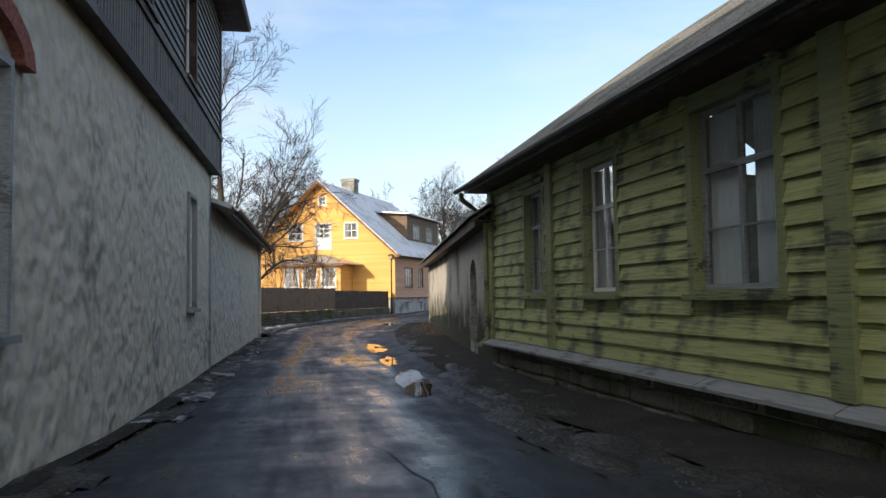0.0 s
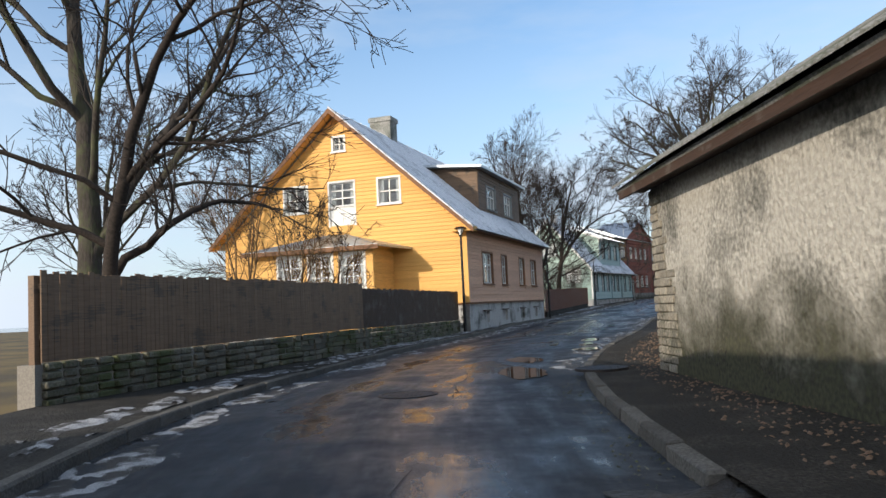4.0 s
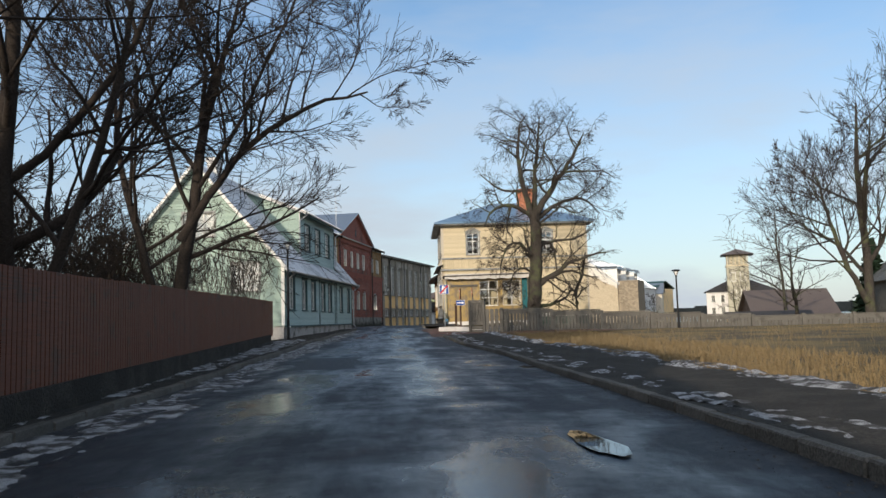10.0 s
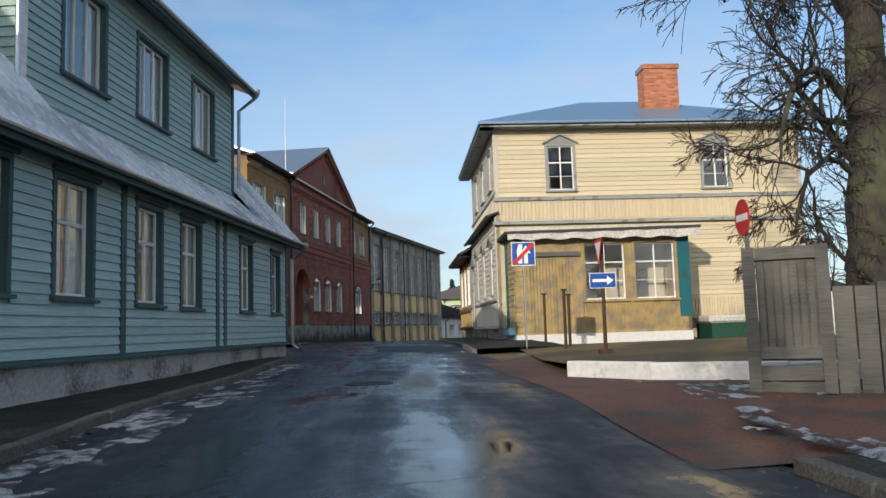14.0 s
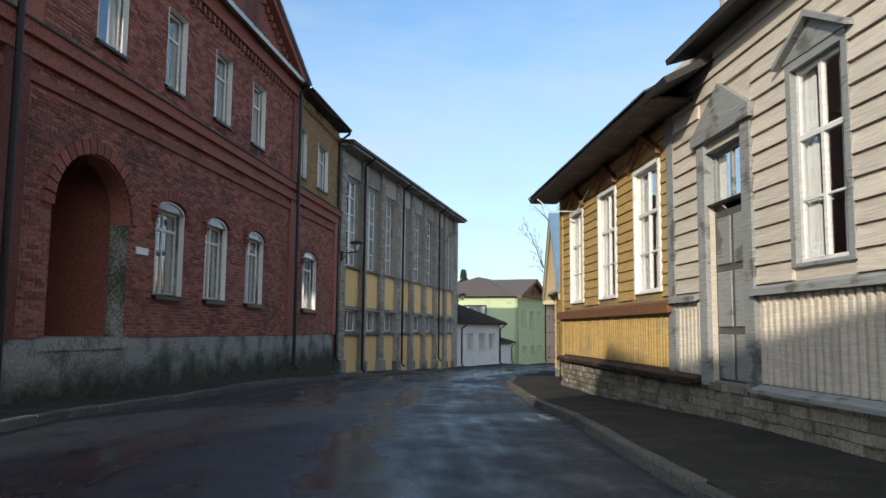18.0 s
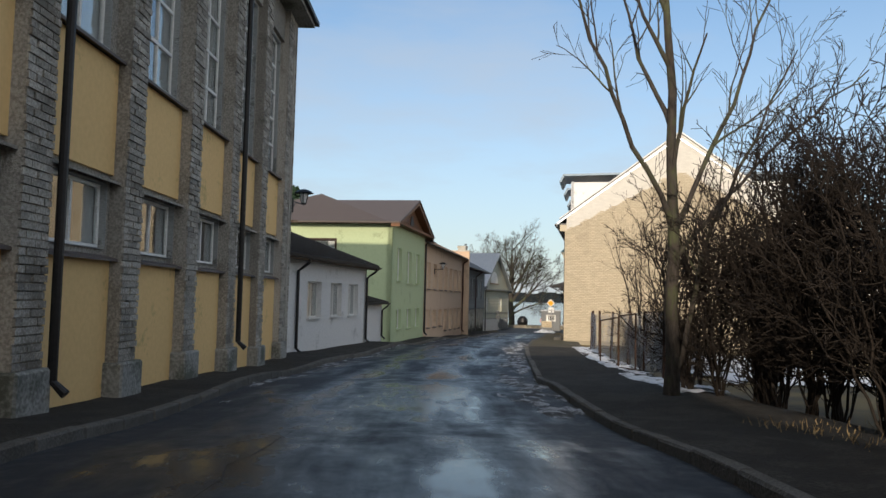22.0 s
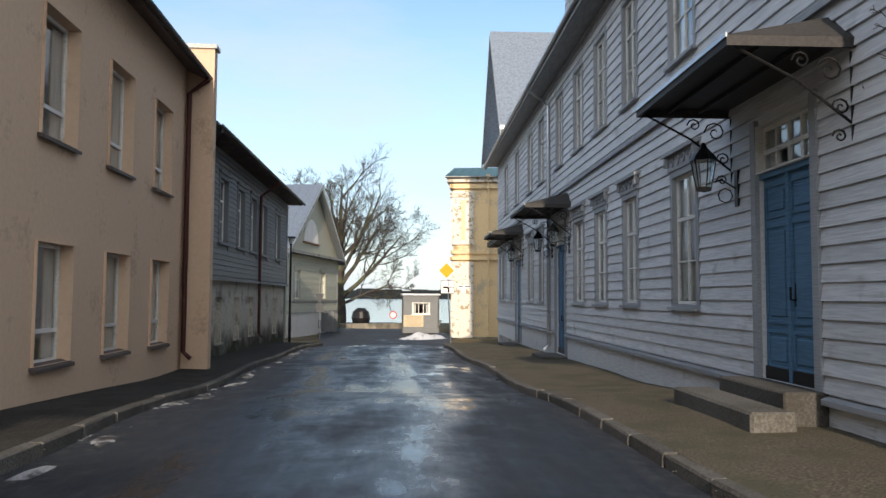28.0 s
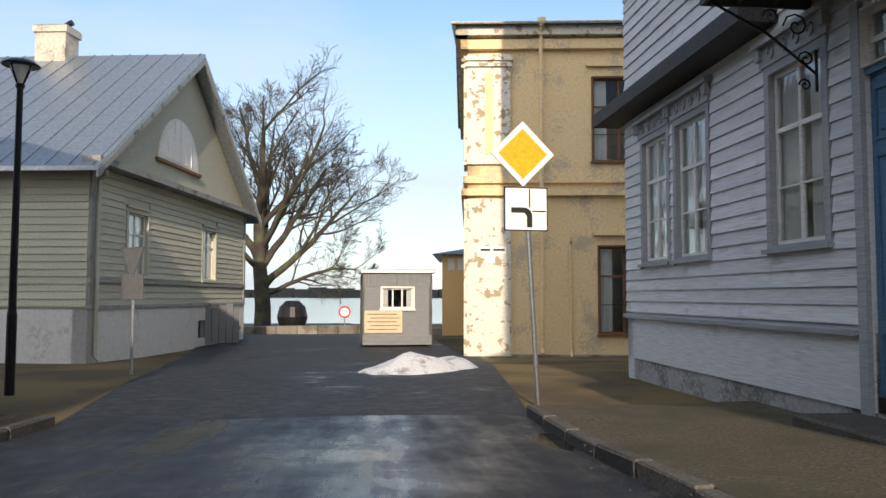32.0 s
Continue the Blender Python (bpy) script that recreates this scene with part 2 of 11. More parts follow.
CONCRETE = mat("old_concrete", (0.34, 0.335, 0.305), 0.95, (0.22, 0.215, 0.2), 3.0, bump=0.4, bscale=25, stain=(0.1, 0.105, 0.085), stain_at=(0.52, 0.72), stain_scale=1.3, vary=0.05)
PLINTH = mat("grey_plinth_render", (0.42, 0.41, 0.39), 0.95, (0.33, 0.32, 0.31), 3.0, bump=0.35, bscale=25, stain=(0.11, 0.11, 0.1), stain_at=(0.55, 0.75), stain_scale=1.1, vary=0.04)
STONE = mat("limestone", (0.27, 0.245, 0.195), 0.95, (0.17, 0.155, 0.125), 4.0, bump=0.7, bscale=14, stain=(0.09, 0.09, 0.07), stain_at=(0.55, 0.75), island=True, vary=0.25)
STONE_DARK = mat("mossy_stone", (0.16, 0.145, 0.11), 0.95, (0.1, 0.095, 0.075), 4.0, bump=0.7, bscale=14, stain=(0.07, 0.08, 0.035), stain_at=(0.5, 0.7), island=True, vary=0.25)
MORTAR = mat("mortar", (0.26, 0.24, 0.21), 0.95, None, 6.0, bump=0.3, vary=0)
BRICK_RED = mat("red_brick", (0.36, 0.13, 0.095), 0.9, (0.19, 0.075, 0.06), 5.0, bump=0.5, bscale=60, stain=(0.09, 0.05, 0.042), stain_at=(0.58, 0.78), stain_scale=0.5, island=True, vary=0.42)
BRICK_RED_DARK = mat("dark_red_brick", (0.31, 0.11, 0.08), 0.9, (0.18, 0.065, 0.05), 5.0, bump=0.5, bscale=60, island=True, vary=0.2)
BRICK_BUFF = mat("buff_brick", (0.34, 0.215, 0.10), 0.9, (0.26, 0.165, 0.08), 5.0, bump=0.5, bscale=60, island=True, vary=0.18)
BRICK_GREY = mat("grey_silicate_brick", (0.42, 0.39, 0.34), 0.95, (0.25, 0.23, 0.2), 5.0, bump=0.5, bscale=60, stain=(0.2, 0.18, 0.15), stain_at=(0.58, 0.75), island=True, vary=0.3)
BRICK_SAND = mat("sand_brick", (0.57, 0.49, 0.36), 0.95, (0.47, 0.40, 0.29), 5.0, bump=0.5, bscale=60, stain=(0.36, 0.30, 0.22), stain_at=(0.62, 0.8), stain_scale=0.5, island=True, vary=0.09)
BRICK_WHITE = mat("white_brick", (0.66, 0.63, 0.57), 0.9, (0.6, 0.57, 0.51), 5.0, bump=0.3, bscale=60, island=True, vary=0.05)
BLOCK_BROWN = mat("brown_block", (0.33, 0.28, 0.21), 0.95, (0.22, 0.18, 0.13), 4.0, bump=0.5, bscale=20, island=True, vary=0.25)
ASBESTOS = mat("grey_sheet_roof", (0.20, 0.195, 0.185), 0.85, (0.12, 0.12, 0.11), 4.0, bump=0.3, stain=(0.07, 0.075, 0.05), stain_at=(0.5, 0.7), vary=0.05)
ROOF_DARK = mat("dark_roof_sheet", (0.055, 0.052, 0.05), 0.6, (0.035, 0.033, 0.032), 4.0, bump=0.2, vary=0.08)
ROOF_BROWN = mat("brown_roof_sheet", (0.12, 0.095, 0.085), 0.6, (0.09, 0.075, 0.068), 4.0, bump=0.15, vary=0.06)
ROOF_ZINC = mat("zinc_roof", (0.40, 0.44, 0.48), 0.35, (0.30, 0.335, 0.37), 1.5, bump=0.05, metal=0.75, vary=0.06)
SLATE_BLUE = mat("blue_grey_sheet_roof", (0.13, 0.17, 0.21), 0.4, (0.10, 0.135, 0.17), 1.5, bump=0.05, metal=0.3, vary=0.05)
ROOF_BLUE = mat("blue_sheet_roof", (0.19, 0.29, 0.40), 0.35, (0.16, 0.25, 0.35), 1.5, bump=0.05, metal=0.4, vary=0.06)
ROOF_GREEN = mat("green_sheet_roof", (0.05, 0.11, 0.08), 0.4, None, 1.5, bump=0.05, metal=0.3, vary=0.06)
SNOWY = mat("thin_snow_roof", (0.66, 0.69, 0.73), 0.6, (0.52, 0.55, 0.6), 1.5, bump=0.15, bscale=8, stain=(0.36, 0.39, 0.43), stain_at=(0.56, 0.7), stain_scale=0.8, vary=0.03)
SNOW = mat("old_snow", (0.60, 0.62, 0.65), 0.85, (0.22, 0.22, 0.225), 16.0, bump=1.0, bscale=45, bdist=0.05, stain=(0.07, 0.068, 0.065), stain_at=(0.46, 0.6), stain_scale=4.0, vary=0)
SNOW_CLEAN = mat("grainy_white_snow", (0.74, 0.75, 0.77), 0.85, (0.6, 0.61, 0.63), 6.0, bump=1.0, bscale=24, bdist=0.05, stain=(0.3, 0.29, 0.27), stain_at=(0.6, 0.75), stain_scale=3.0, vary=0)
BLACK = mat("black_paint", (0.018, 0.018, 0.019), 0.4, None, 4.0, bump=0.05, metal=0.2, vary=0.05)
GUTTER_DARK = mat("dark_gutter_metal", (0.03, 0.028, 0.027), 0.4, None, 3.0, bump=0.03, metal=0.4, vary=0.05)
GUTTER_RED = mat("red_brown_gutter", (0.07, 0.022, 0.018), 0.4, None, 3.0, bump=0.03, metal=0.3, vary=0.05)
GALVANIZED = mat("galvanized_metal", (0.46, 0.48, 0.5), 0.33, (0.36, 0.38, 0.4), 3.0, bump=0.04, metal=0.9, vary=0.05)
RUST = mat("rusty_iron", (0.075, 0.042, 0.028), 0.8, (0.045, 0.028, 0.02), 6.0, bump=0.3, vary=0.1)
CURTAIN = mat("curtain_cloth", (0.74, 0.74, 0.72), 0.9, (0.62, 0.62, 0.6), 4.0, stretch=(3, 3, 0.3), bump=0.1, vary=0.12)
ROOM = mat("dim_room", (0.08, 0.075, 0.07), 0.9, None, 3.0, bump=0, vary=0)
BARK = mat("tree_bark", (0.066, 0.056, 0.048), 0.95, (0.032, 0.028, 0.024), 4.0, stretch=(1, 1, 0.25), bump=0.9, bscale=22, stain=(0.09, 0.1, 0.05), stain_at=(0.55, 0.75), vary=0.05)
TWIG = mat("twig_bark", (0.042, 0.033, 0.027), 0.9, (0.024, 0.019, 0.016), 4.0, bump=0, vary=0.05)
TWIG_DARK = mat("dark_thicket_bark", (0.03, 0.023, 0.018), 0.9, (0.02, 0.016, 0.013), 4.0, bump=0, vary=0.05)
TWIG_WARM = mat("warm_twig_bark", (0.16, 0.10, 0.05), 0.9, (0.09, 0.06, 0.035), 4.0, bump=0, vary=0.05)
LIME_WASH = mat("limewashed_bark", (0.46, 0.44, 0.40), 0.9, (0.28, 0.26, 0.22), 3.0, bump=0.6, bscale=20, stain=(0.15, 0.12, 0.1), stain_at=(0.6, 0.68), stain_scale=4, vary=0)
NEEDLE = mat("conifer_needles", (0.022, 0.045, 0.022), 0.8, (0.012, 0.026, 0.014), 6.0, bump=0.3, vary=0.1)
# distance haze is put into this blue-grey forest colour
FAR_WOOD = mat("hazy_far_wood", (0.016, 0.022, 0.026), 0.9, (0.01, 0.014, 0.017), 0.02, bump=0, vary=0)
GRASS = mat("dry_grass", (0.27, 0.20, 0.105), 0.95, (0.12, 0.09, 0.05), 5.0, bump=0.3, vary=0.05)
KERB = mat("granite_kerb", (0.135, 0.128, 0.115), 0.92, (0.08, 0.076, 0.07), 6.0, bump=0.5, bscale=40, stain=(0.07, 0.065, 0.055), stain_at=(0.5, 0.7), island=True, vary=0.2)
CURB_DARK = mat("dirty_pavement", (0.062, 0.056, 0.047), 0.95, (0.024, 0.022, 0.019), 5.0, bump=1.0, bscale=26, bdist=0.05, stain=(0.028, 0.026, 0.022), stain_at=(0.44, 0.58), stain_scale=1.6, vary=0)
SOIL = mat("winter_ground", (0.10, 0.082, 0.05), 0.95, (0.06, 0.05, 0.033), 3.0, bump=0.7, bscale=12, stain=(0.17, 0.125, 0.055), stain_at=(0.48, 0.66), stain_scale=0.35, vary=0)
IRON = mat("cast_iron", (0.035, 0.034, 0.033), 0.55, (0.06, 0.05, 0.045), 8.0, bump=0.4, bscale=60, metal=0.6, vary=0)
SIGN_YELLOW = mat("sign_yellow", (0.80, 0.40, 0.01), 0.4, None, 3.0, bump=0, vary=0)
SIGN_WHITE = mat("sign_white", (0.78, 0.78, 0.76), 0.4, (0.72, 0.72, 0.7), 3.0, bump=0, vary=0)
SIGN_BLUE = mat("sign_blue", (0.02, 0.085, 0.36), 0.4, None, 3.0, bump=0, vary=0)
SIGN_RED = mat("sign_red", (0.55, 0.03, 0.025), 0.4, None, 3.0, bump=0, vary=0)
SIGN_GREY = mat("sign_back_grey", (0.13, 0.135, 0.14), 0.6, None, 3.0, bump=0, metal=0.2, vary=0)
TARP = mat("dirty_white_tarpaulin", (0.6, 0.58, 0.54), 0.7, (0.42, 0.4, 0.37), 2.0, bump=0.3, bscale=5, vary=0)
TARP_GREEN = mat("dark_green_tarpaulin", (0.02, 0.07, 0.045), 0.6, None, 2.0, bump=0.3, bscale=5, vary=0)


def glass():
    m = bpy.data.materials.new("window_glass")
    m.use_nodes = True
    n, l = m.node_tree.nodes, m.node_tree.links
    n.clear()
    out, mix = n.new("ShaderNodeOutputMaterial"), n.new("ShaderNodeMixShader")
    tr, gl, fr = n.new("ShaderNodeBsdfTransparent"), n.new("ShaderNodeBsdfGlossy"), n.new("ShaderNodeLayerWeight")
    tr.inputs[0].default_value = (0.92, 0.94, 0.94, 1)
    gl.inputs["Roughness"].default_value = 0.015
    fr.inputs["Blend"].default_value = 0.5
    power, gloss = n.new("ShaderNodeMath"), n.new("ShaderNodeMapRange")
    power.operation, power.inputs[1].default_value = "POWER", 3.5
    gloss.inputs["To Min"].default_value, gloss.inputs["To Max"].default_value = 0.07, 0.95
    l.new(fr.outputs["Facing"], power.inputs[0]), l.new(power.outputs[0], gloss.inputs[0])
    bp, bn = n.new("ShaderNodeBump"), n.new("ShaderNodeTexNoise")
    bn.inputs["Scale"].default_value = 1.7
    bp.inputs["Strength"].default_value, bp.inputs["Distance"].default_value = 0.06, 0.05
    l.new(bn.outputs[0], bp.inputs["Height"]), l.new(bp.outputs[0], gl.inputs["Normal"])
    l.new(gloss.outputs[0], mix.inputs[0]), l.new(tr.outputs[0], mix.inputs[1]), l.new(gl.outputs[0], mix.inputs[2])
    l.new(mix.outputs[0], out.inputs[0])
    return m

GLASS = glass()


def asphalt():
    """Worn damp asphalt: dry grit and wet wheel tracks in greys tinted with reflected sky blue, puddles with sharp
    edges, salt-grey crust towards the kerbs, cracks.
    """
    m = bpy.data.materials.new("wet_asphalt")
    m.use_nodes = True
    n, l = m.node_tree.nodes, m.node_tree.links
    b = n["Principled BSDF"]
    tc = n.new("ShaderNodeTexCoord")
    geo = n.new("ShaderNodeAttribute")
    geo.attribute_name = "across"

    def noise_of(s, d, rough=0.5):
        q = n.new("ShaderNodeTexNoise")
        q.inputs["Scale"].default_value, q.inputs["Detail"].default_value, q.inputs["Roughness"].default_value = s, d, rough
        l.new(tc.outputs["Object"], q.inputs[0])
        return q.outputs[0]

    def ramp(src, a, b_, c=0.0, d=1.0):
        q = n.new("ShaderNodeMapRange")
        for k, v in zip(("From Min", "From Max", "To Min", "To Max"), (a, b_, c, d)):
            q.inputs[k].default_value = v
        l.new(src, q.inputs[0])
        return q.outputs[0]

    def op(kind, p, q):
        o = n.new("ShaderNodeMath")
        o.operation = kind
        for k, v in ((0, p), (1, q)):
            if isinstance(v, (int, float)):
                o.inputs[k].default_value = v
            else:
                l.new(v, o.inputs[k])
        return o.outputs[0]

    def blend(fac, p, q):
        o = n.new("ShaderNodeMixRGB")
        for k, v in ((0, fac), (1, p), (2, q)):
            if isinstance(v, tuple):
                o.inputs[k].default_value = (*v, 1)
            else:
                l.new(v, o.inputs[k])
        return o.outputs[0]

    along = n.new("ShaderNodeAttribute")
    along.attribute_name = "along"
    run = n.new("ShaderNodeCombineXYZ")
    l.new(op("MULTIPLY", geo.outputs["Fac"], 5.0), run.inputs[0]), l.new(op("MULTIPLY", along.outputs["Fac"], 0.14), run.inputs[1])
    streak = noise_of(1.5, 7, 0.62)
    l.new(run.outputs[0], streak.node.inputs[0])
    grit, chips, mid, slow, crust = noise_of(110, 2, 0.7), noise_of(28, 4, 0.7), noise_of(1.3, 8, 0.65), noise_of(0.22, 5), noise_of(5, 8, 0.7)
    side = op("ABSOLUTE", op("SUBTRACT", geo.outputs["Fac"], 0.5), 0.0)          # 0 at the crown, 0.5 at the kerbs
    track = ramp(op("ABSOLUTE", op("SUBTRACT", op("ABSOLUTE", op("SUBTRACT", geo.outputs["Fac"], 0.47), 0.0), 0.16), 0.0), 0.02, 0.11, 1.0, 0.0)
    wetness = op("ADD", op("ADD", op("MULTIPLY", mid, 0.45), op("MULTIPLY", streak, 0.75)), op("ADD", op("MULTIPLY", slow, 0.4), op("SUBTRACT", op("MULTIPLY", track, 0.1), op("MULTIPLY", op("POWER", op("MULTIPLY", side, 2.0), 3.0), 0.16))))
    wet = ramp(wetness, 0.68, 0.97)
    pool = ramp(op("ADD", op("ADD", op("MULTIPLY", streak, 0.8), op("MULTIPLY", mid, 0.5)), op("ADD", op("MULTIPLY", slow, 0.6), op("MULTIPLY", side, 0.12))), 1.13, 1.2)
    # blue of the reflected sky is mixed into the dry and wet base greys
    dry = blend(chips, (0.011, 0.014, 0.019), (0.029, 0.034, 0.042))
    dry = blend(ramp(grit, 0.45, 0.75), dry, (0.052, 0.052, 0.054))
    pale = op("MULTIPLY", ramp(op("ADD", crust, op("MULTIPLY", side, 0.5)), 0.72, 0.86), 0.5)
    dry = blend(pale, dry, (0.10, 0.10, 0.10))
    c = blend(op("MULTIPLY", wet, 0.85), dry, (0.005, 0.008, 0.013))
    c = blend(pool, c, (0.016, 0.016, 0.016))
    l.new(c, b.inputs["Base Color"])
    rg = op("ADD", ramp(wet, 0, 1, 0.58, 0.10), op("MULTIPLY", chips, 0.12))
    rg = op("MULTIPLY", rg, ramp(pool, 0, 1, 1.0, 0.30))
    l.new(rg, b.inputs["Roughness"])
    l.new(ramp(wet, 0, 1, 0.2, 0.5), b.inputs["Specular IOR Level"])
    bp = n.new("ShaderNodeBump")
    bp.inputs["Distance"].default_value = 0.02
    l.new(op("MULTIPLY", ramp(wet, 0, 1, 0.5, 0.05), ramp(pool, 0, 1, 1.0, 0.1)), bp.inputs["Strength"])
    l.new(op("ADD", op("ADD", op("MULTIPLY", grit, 0.5), chips), op("MULTIPLY", crust, 1.2)), bp.inputs["Height"])
    l.new(bp.outputs[0], b.inputs["Normal"])
    return m

ASPHALT = asphalt()


def water(name, rough, bump_scale, strength, c):
    m = mat(name, c, rough, c, 1.0, bump=strength, bscale=bump_scale, vary=0, spec=0.6)
    return m

PUDDLE = water("puddle_water", 0.02, 3.0, 0.03, (0.012, 0.013, 0.014))
LAKE = water("lake_water", 0.12, 0.6, 0.25, (0.10, 0.12, 0.14))

# ---------------------------------------------------------------- geometry helpers
def mesh_of(bm, name):
    me = bpy.data.meshes.new(name)
    bmesh.ops.recalc_face_normals(bm, faces=bm.faces)
    bm.to_mesh(me)
    bm.free()
    return me


def part(name, bm, material, parent, label="", kind=""):
    """Links a bmesh as one mesh object under a thing or a part."""
    me = mesh_of(bm, name)
    me.materials.append(material)
    ob = new(name, me)
    ob.parent = parent
    return tagged(ob, label, kind=kind)


def thing(name, bm, material, label, category, group="", kind="", m=None):
    ob = new(name, mesh_of(bm, name))
    ob.data.materials.append(material)
    if m is not None:
        ob.matrix_world = m
    return tagged(ob, label, category, group, kind)


def root(name, m, label, category, group="", kind=""):
    ob = new(name)
    ob.matrix_world = m
    ob.empty_display_size = 0.3
    return tagged(ob, label, category, group, kind)


QUADS = ((0, 1, 3, 2), (4, 6, 7, 5), (0, 4, 5, 1), (2, 3, 7, 6), (0, 2, 6, 4), (1, 5, 7, 3))
def hexa(bm, pts):
    """Eight corners, indexed by bits (a, o, z)."""
    v = [bm.verts.new(p) for p in pts]
    for q in QUADS:
        bm.faces.new([v[k] for k in q])


def ident(a, o, z):
    return Vector((a, o, z))


def bx(bm, f, a0, a1, o0, o1, z0, z1):
    hexa(bm, [f(a, o, z) for a in (a0, a1) for o in (o0, o1) for z in (z0, z1)])


def box_bm(f, a0, a1, o0, o1, z0, z1, bevel=0.0):
    bm = bmesh.new()
    bx(bm, f, a0, a1, o0, o1, z0, z1)
    if bevel:
        bmesh.ops.bevel(bm, geom=bm.edges[:], offset=bevel, segments=1, affect="EDGES")
    return bm


def prism(bm, pts, f0, f1):
    """A solid between the outline pts drawn by f0 and the same outline drawn by f1."""
    a, b = [bm.verts.new(f0(*p)) for p in pts], [bm.verts.new(f1(*p)) for p in pts]
    bm.faces.new(a), bm.faces.new(b[::-1])
    for k in range(len(pts)):
        bm.faces.new((a[k], a[k - 1], b[k - 1], b[k]))


def tube(bm, pts, r, n=8, r1=None, caps=True):
    """A pipe along pts, its radius running from r to r1."""
    pts = [Vector(p) for p in pts]
    rings = []
    for i, p in enumerate(pts):
        d = (pts[min(i + 1, len(pts) - 1)] - pts[max(i - 1, 0)]).normalized()
        s = d.orthogonal().normalized() if not rings else (side - d * side.dot(d)).normalized()
        side = s
        u = d.cross(s)
        rr = r + ((r if r1 is None else r1) - r) * i / max(len(pts) - 1, 1)
        rings.append([bm.verts.new(p + (s * math.cos(k * math.tau / n) + u * math.sin(k * math.tau / n)) * rr) for k in range(n)])
    for a, b in zip(rings, rings[1:]):
        for k in range(n):
            bm.faces.new((a[k], a[(k + 1) % n], b[(k + 1) % n], b[k]))
    if caps:
        bm.faces.new(rings[0][::-1]), bm.faces.new(rings[-1])


def lathe(bm, prof, n=12, at=(0, 0, 0)):
    """Profile of (radius, height) turned about z."""
    rings = [[bm.verts.new((at[0] + r * math.cos(k * math.tau / n), at[1] + r * math.sin(k * math.tau / n), at[2] + z)) for k in range(n)] for r, z in prof]
    for a, b in zip(rings, rings[1:]):
        for k in range(n):
            bm.faces.new((a[k], a[(k + 1) % n], b[(k + 1) % n], b[k]))
    bm.faces.new(rings[0][::-1]), bm.faces.new(rings[-1])


def wall_bm(f, a0, a1, z0, z1, th, holes=(), top=None):
    """A wall a0..a1 x z0..z1 whose outer face lies at o = 0, th thick, with holes (a0, a1, z0, z1) through it. top(a): a sloping upper edge."""
    bm = bmesh.new()
    As, Zs = {a0, a1}, {z0, z1}
    for h in holes:
        As |= {h[0], h[1]}
        Zs |= {h[2], h[3]}
    if top:
        lo, hi, n = a0, a1, 200
        As.add(max((lo + (hi - lo) * k / n for k in range(n + 1)), key=top))
        for z in list(Zs):
            for k in range(n):
                p, q = lo + (hi - lo) * k / n, lo + (hi - lo) * (k + 1) / n
                if (top(p) - z) * (top(q) - z) < 0:
                    As.add(p + (q - p) * (z - top(p)) / (top(q) - top(p)))
    As, Zs = sorted(As), sorted(Zs)
    cut = (lambda a, z: min(z, top(a))) if top else (lambda a, z: z)
    cells = {}
    for i, (p, q) in enumerate(zip(As, As[1:])):
        for j, (u, w) in enumerate(zip(Zs, Zs[1:])):
            mid, mz = (p + q) / 2, (u + w) / 2
            if any(h[0] < mid < h[1] and h[2] < mz < h[3] for h in holes):
                continue
            if top and cut(p, w) - u < 1e-4 and cut(q, w) - u < 1e-4:
                continue
            cells[i, j] = 1
    def quad(*pts):
        try:
            bm.faces.new([bm.verts.new(f(*p)) for p in pts])
        except ValueError:
            pass
    for i, j in cells:
        p, q, u, w = As[i], As[i + 1], Zs[j], Zs[j + 1]
        pu, qu, pw, qw = cut(p, u), cut(q, u), cut(p, w), cut(q, w)
        for o in (0, -th):
            quad((p, o, pu), (q, o, qu), (q, o, qw), (p, o, pw))
        if (i - 1, j) not in cells:
            quad((p, 0, pu), (p, -th, pu), (p, -th, pw), (p, 0, pw))
        if (i + 1, j) not in cells:
            quad((q, 0, qu), (q, -th, qu), (q, -th, qw), (q, 0, qw))
        if (i, j - 1) not in cells:
            quad((p, 0, pu), (q, 0, qu), (q, -th, qu), (p, -th, pu))
        if (i, j + 1) not in cells:
            quad((p, 0, pw), (q, 0, qw), (q, -th, qw), (p, -th, pw))
    bmesh.ops.remove_doubles(bm, verts=bm.verts, dist=1e-4)
    return bm


def spans(a0, a1, z0, z1, holes):
    """What is left of a0..a1 at heights z0..z1 beside the holes."""
    out = [(a0, a1)]
    for h in holes:
        if h[2] < z1 - 0.01 and h[3] > z0 + 0.01:
            out = [s for p, q in out for s in ((p, min(q, h[0])), (max(p, h[1]), q)) if s[1] - s[0] > 0.03]
    return out


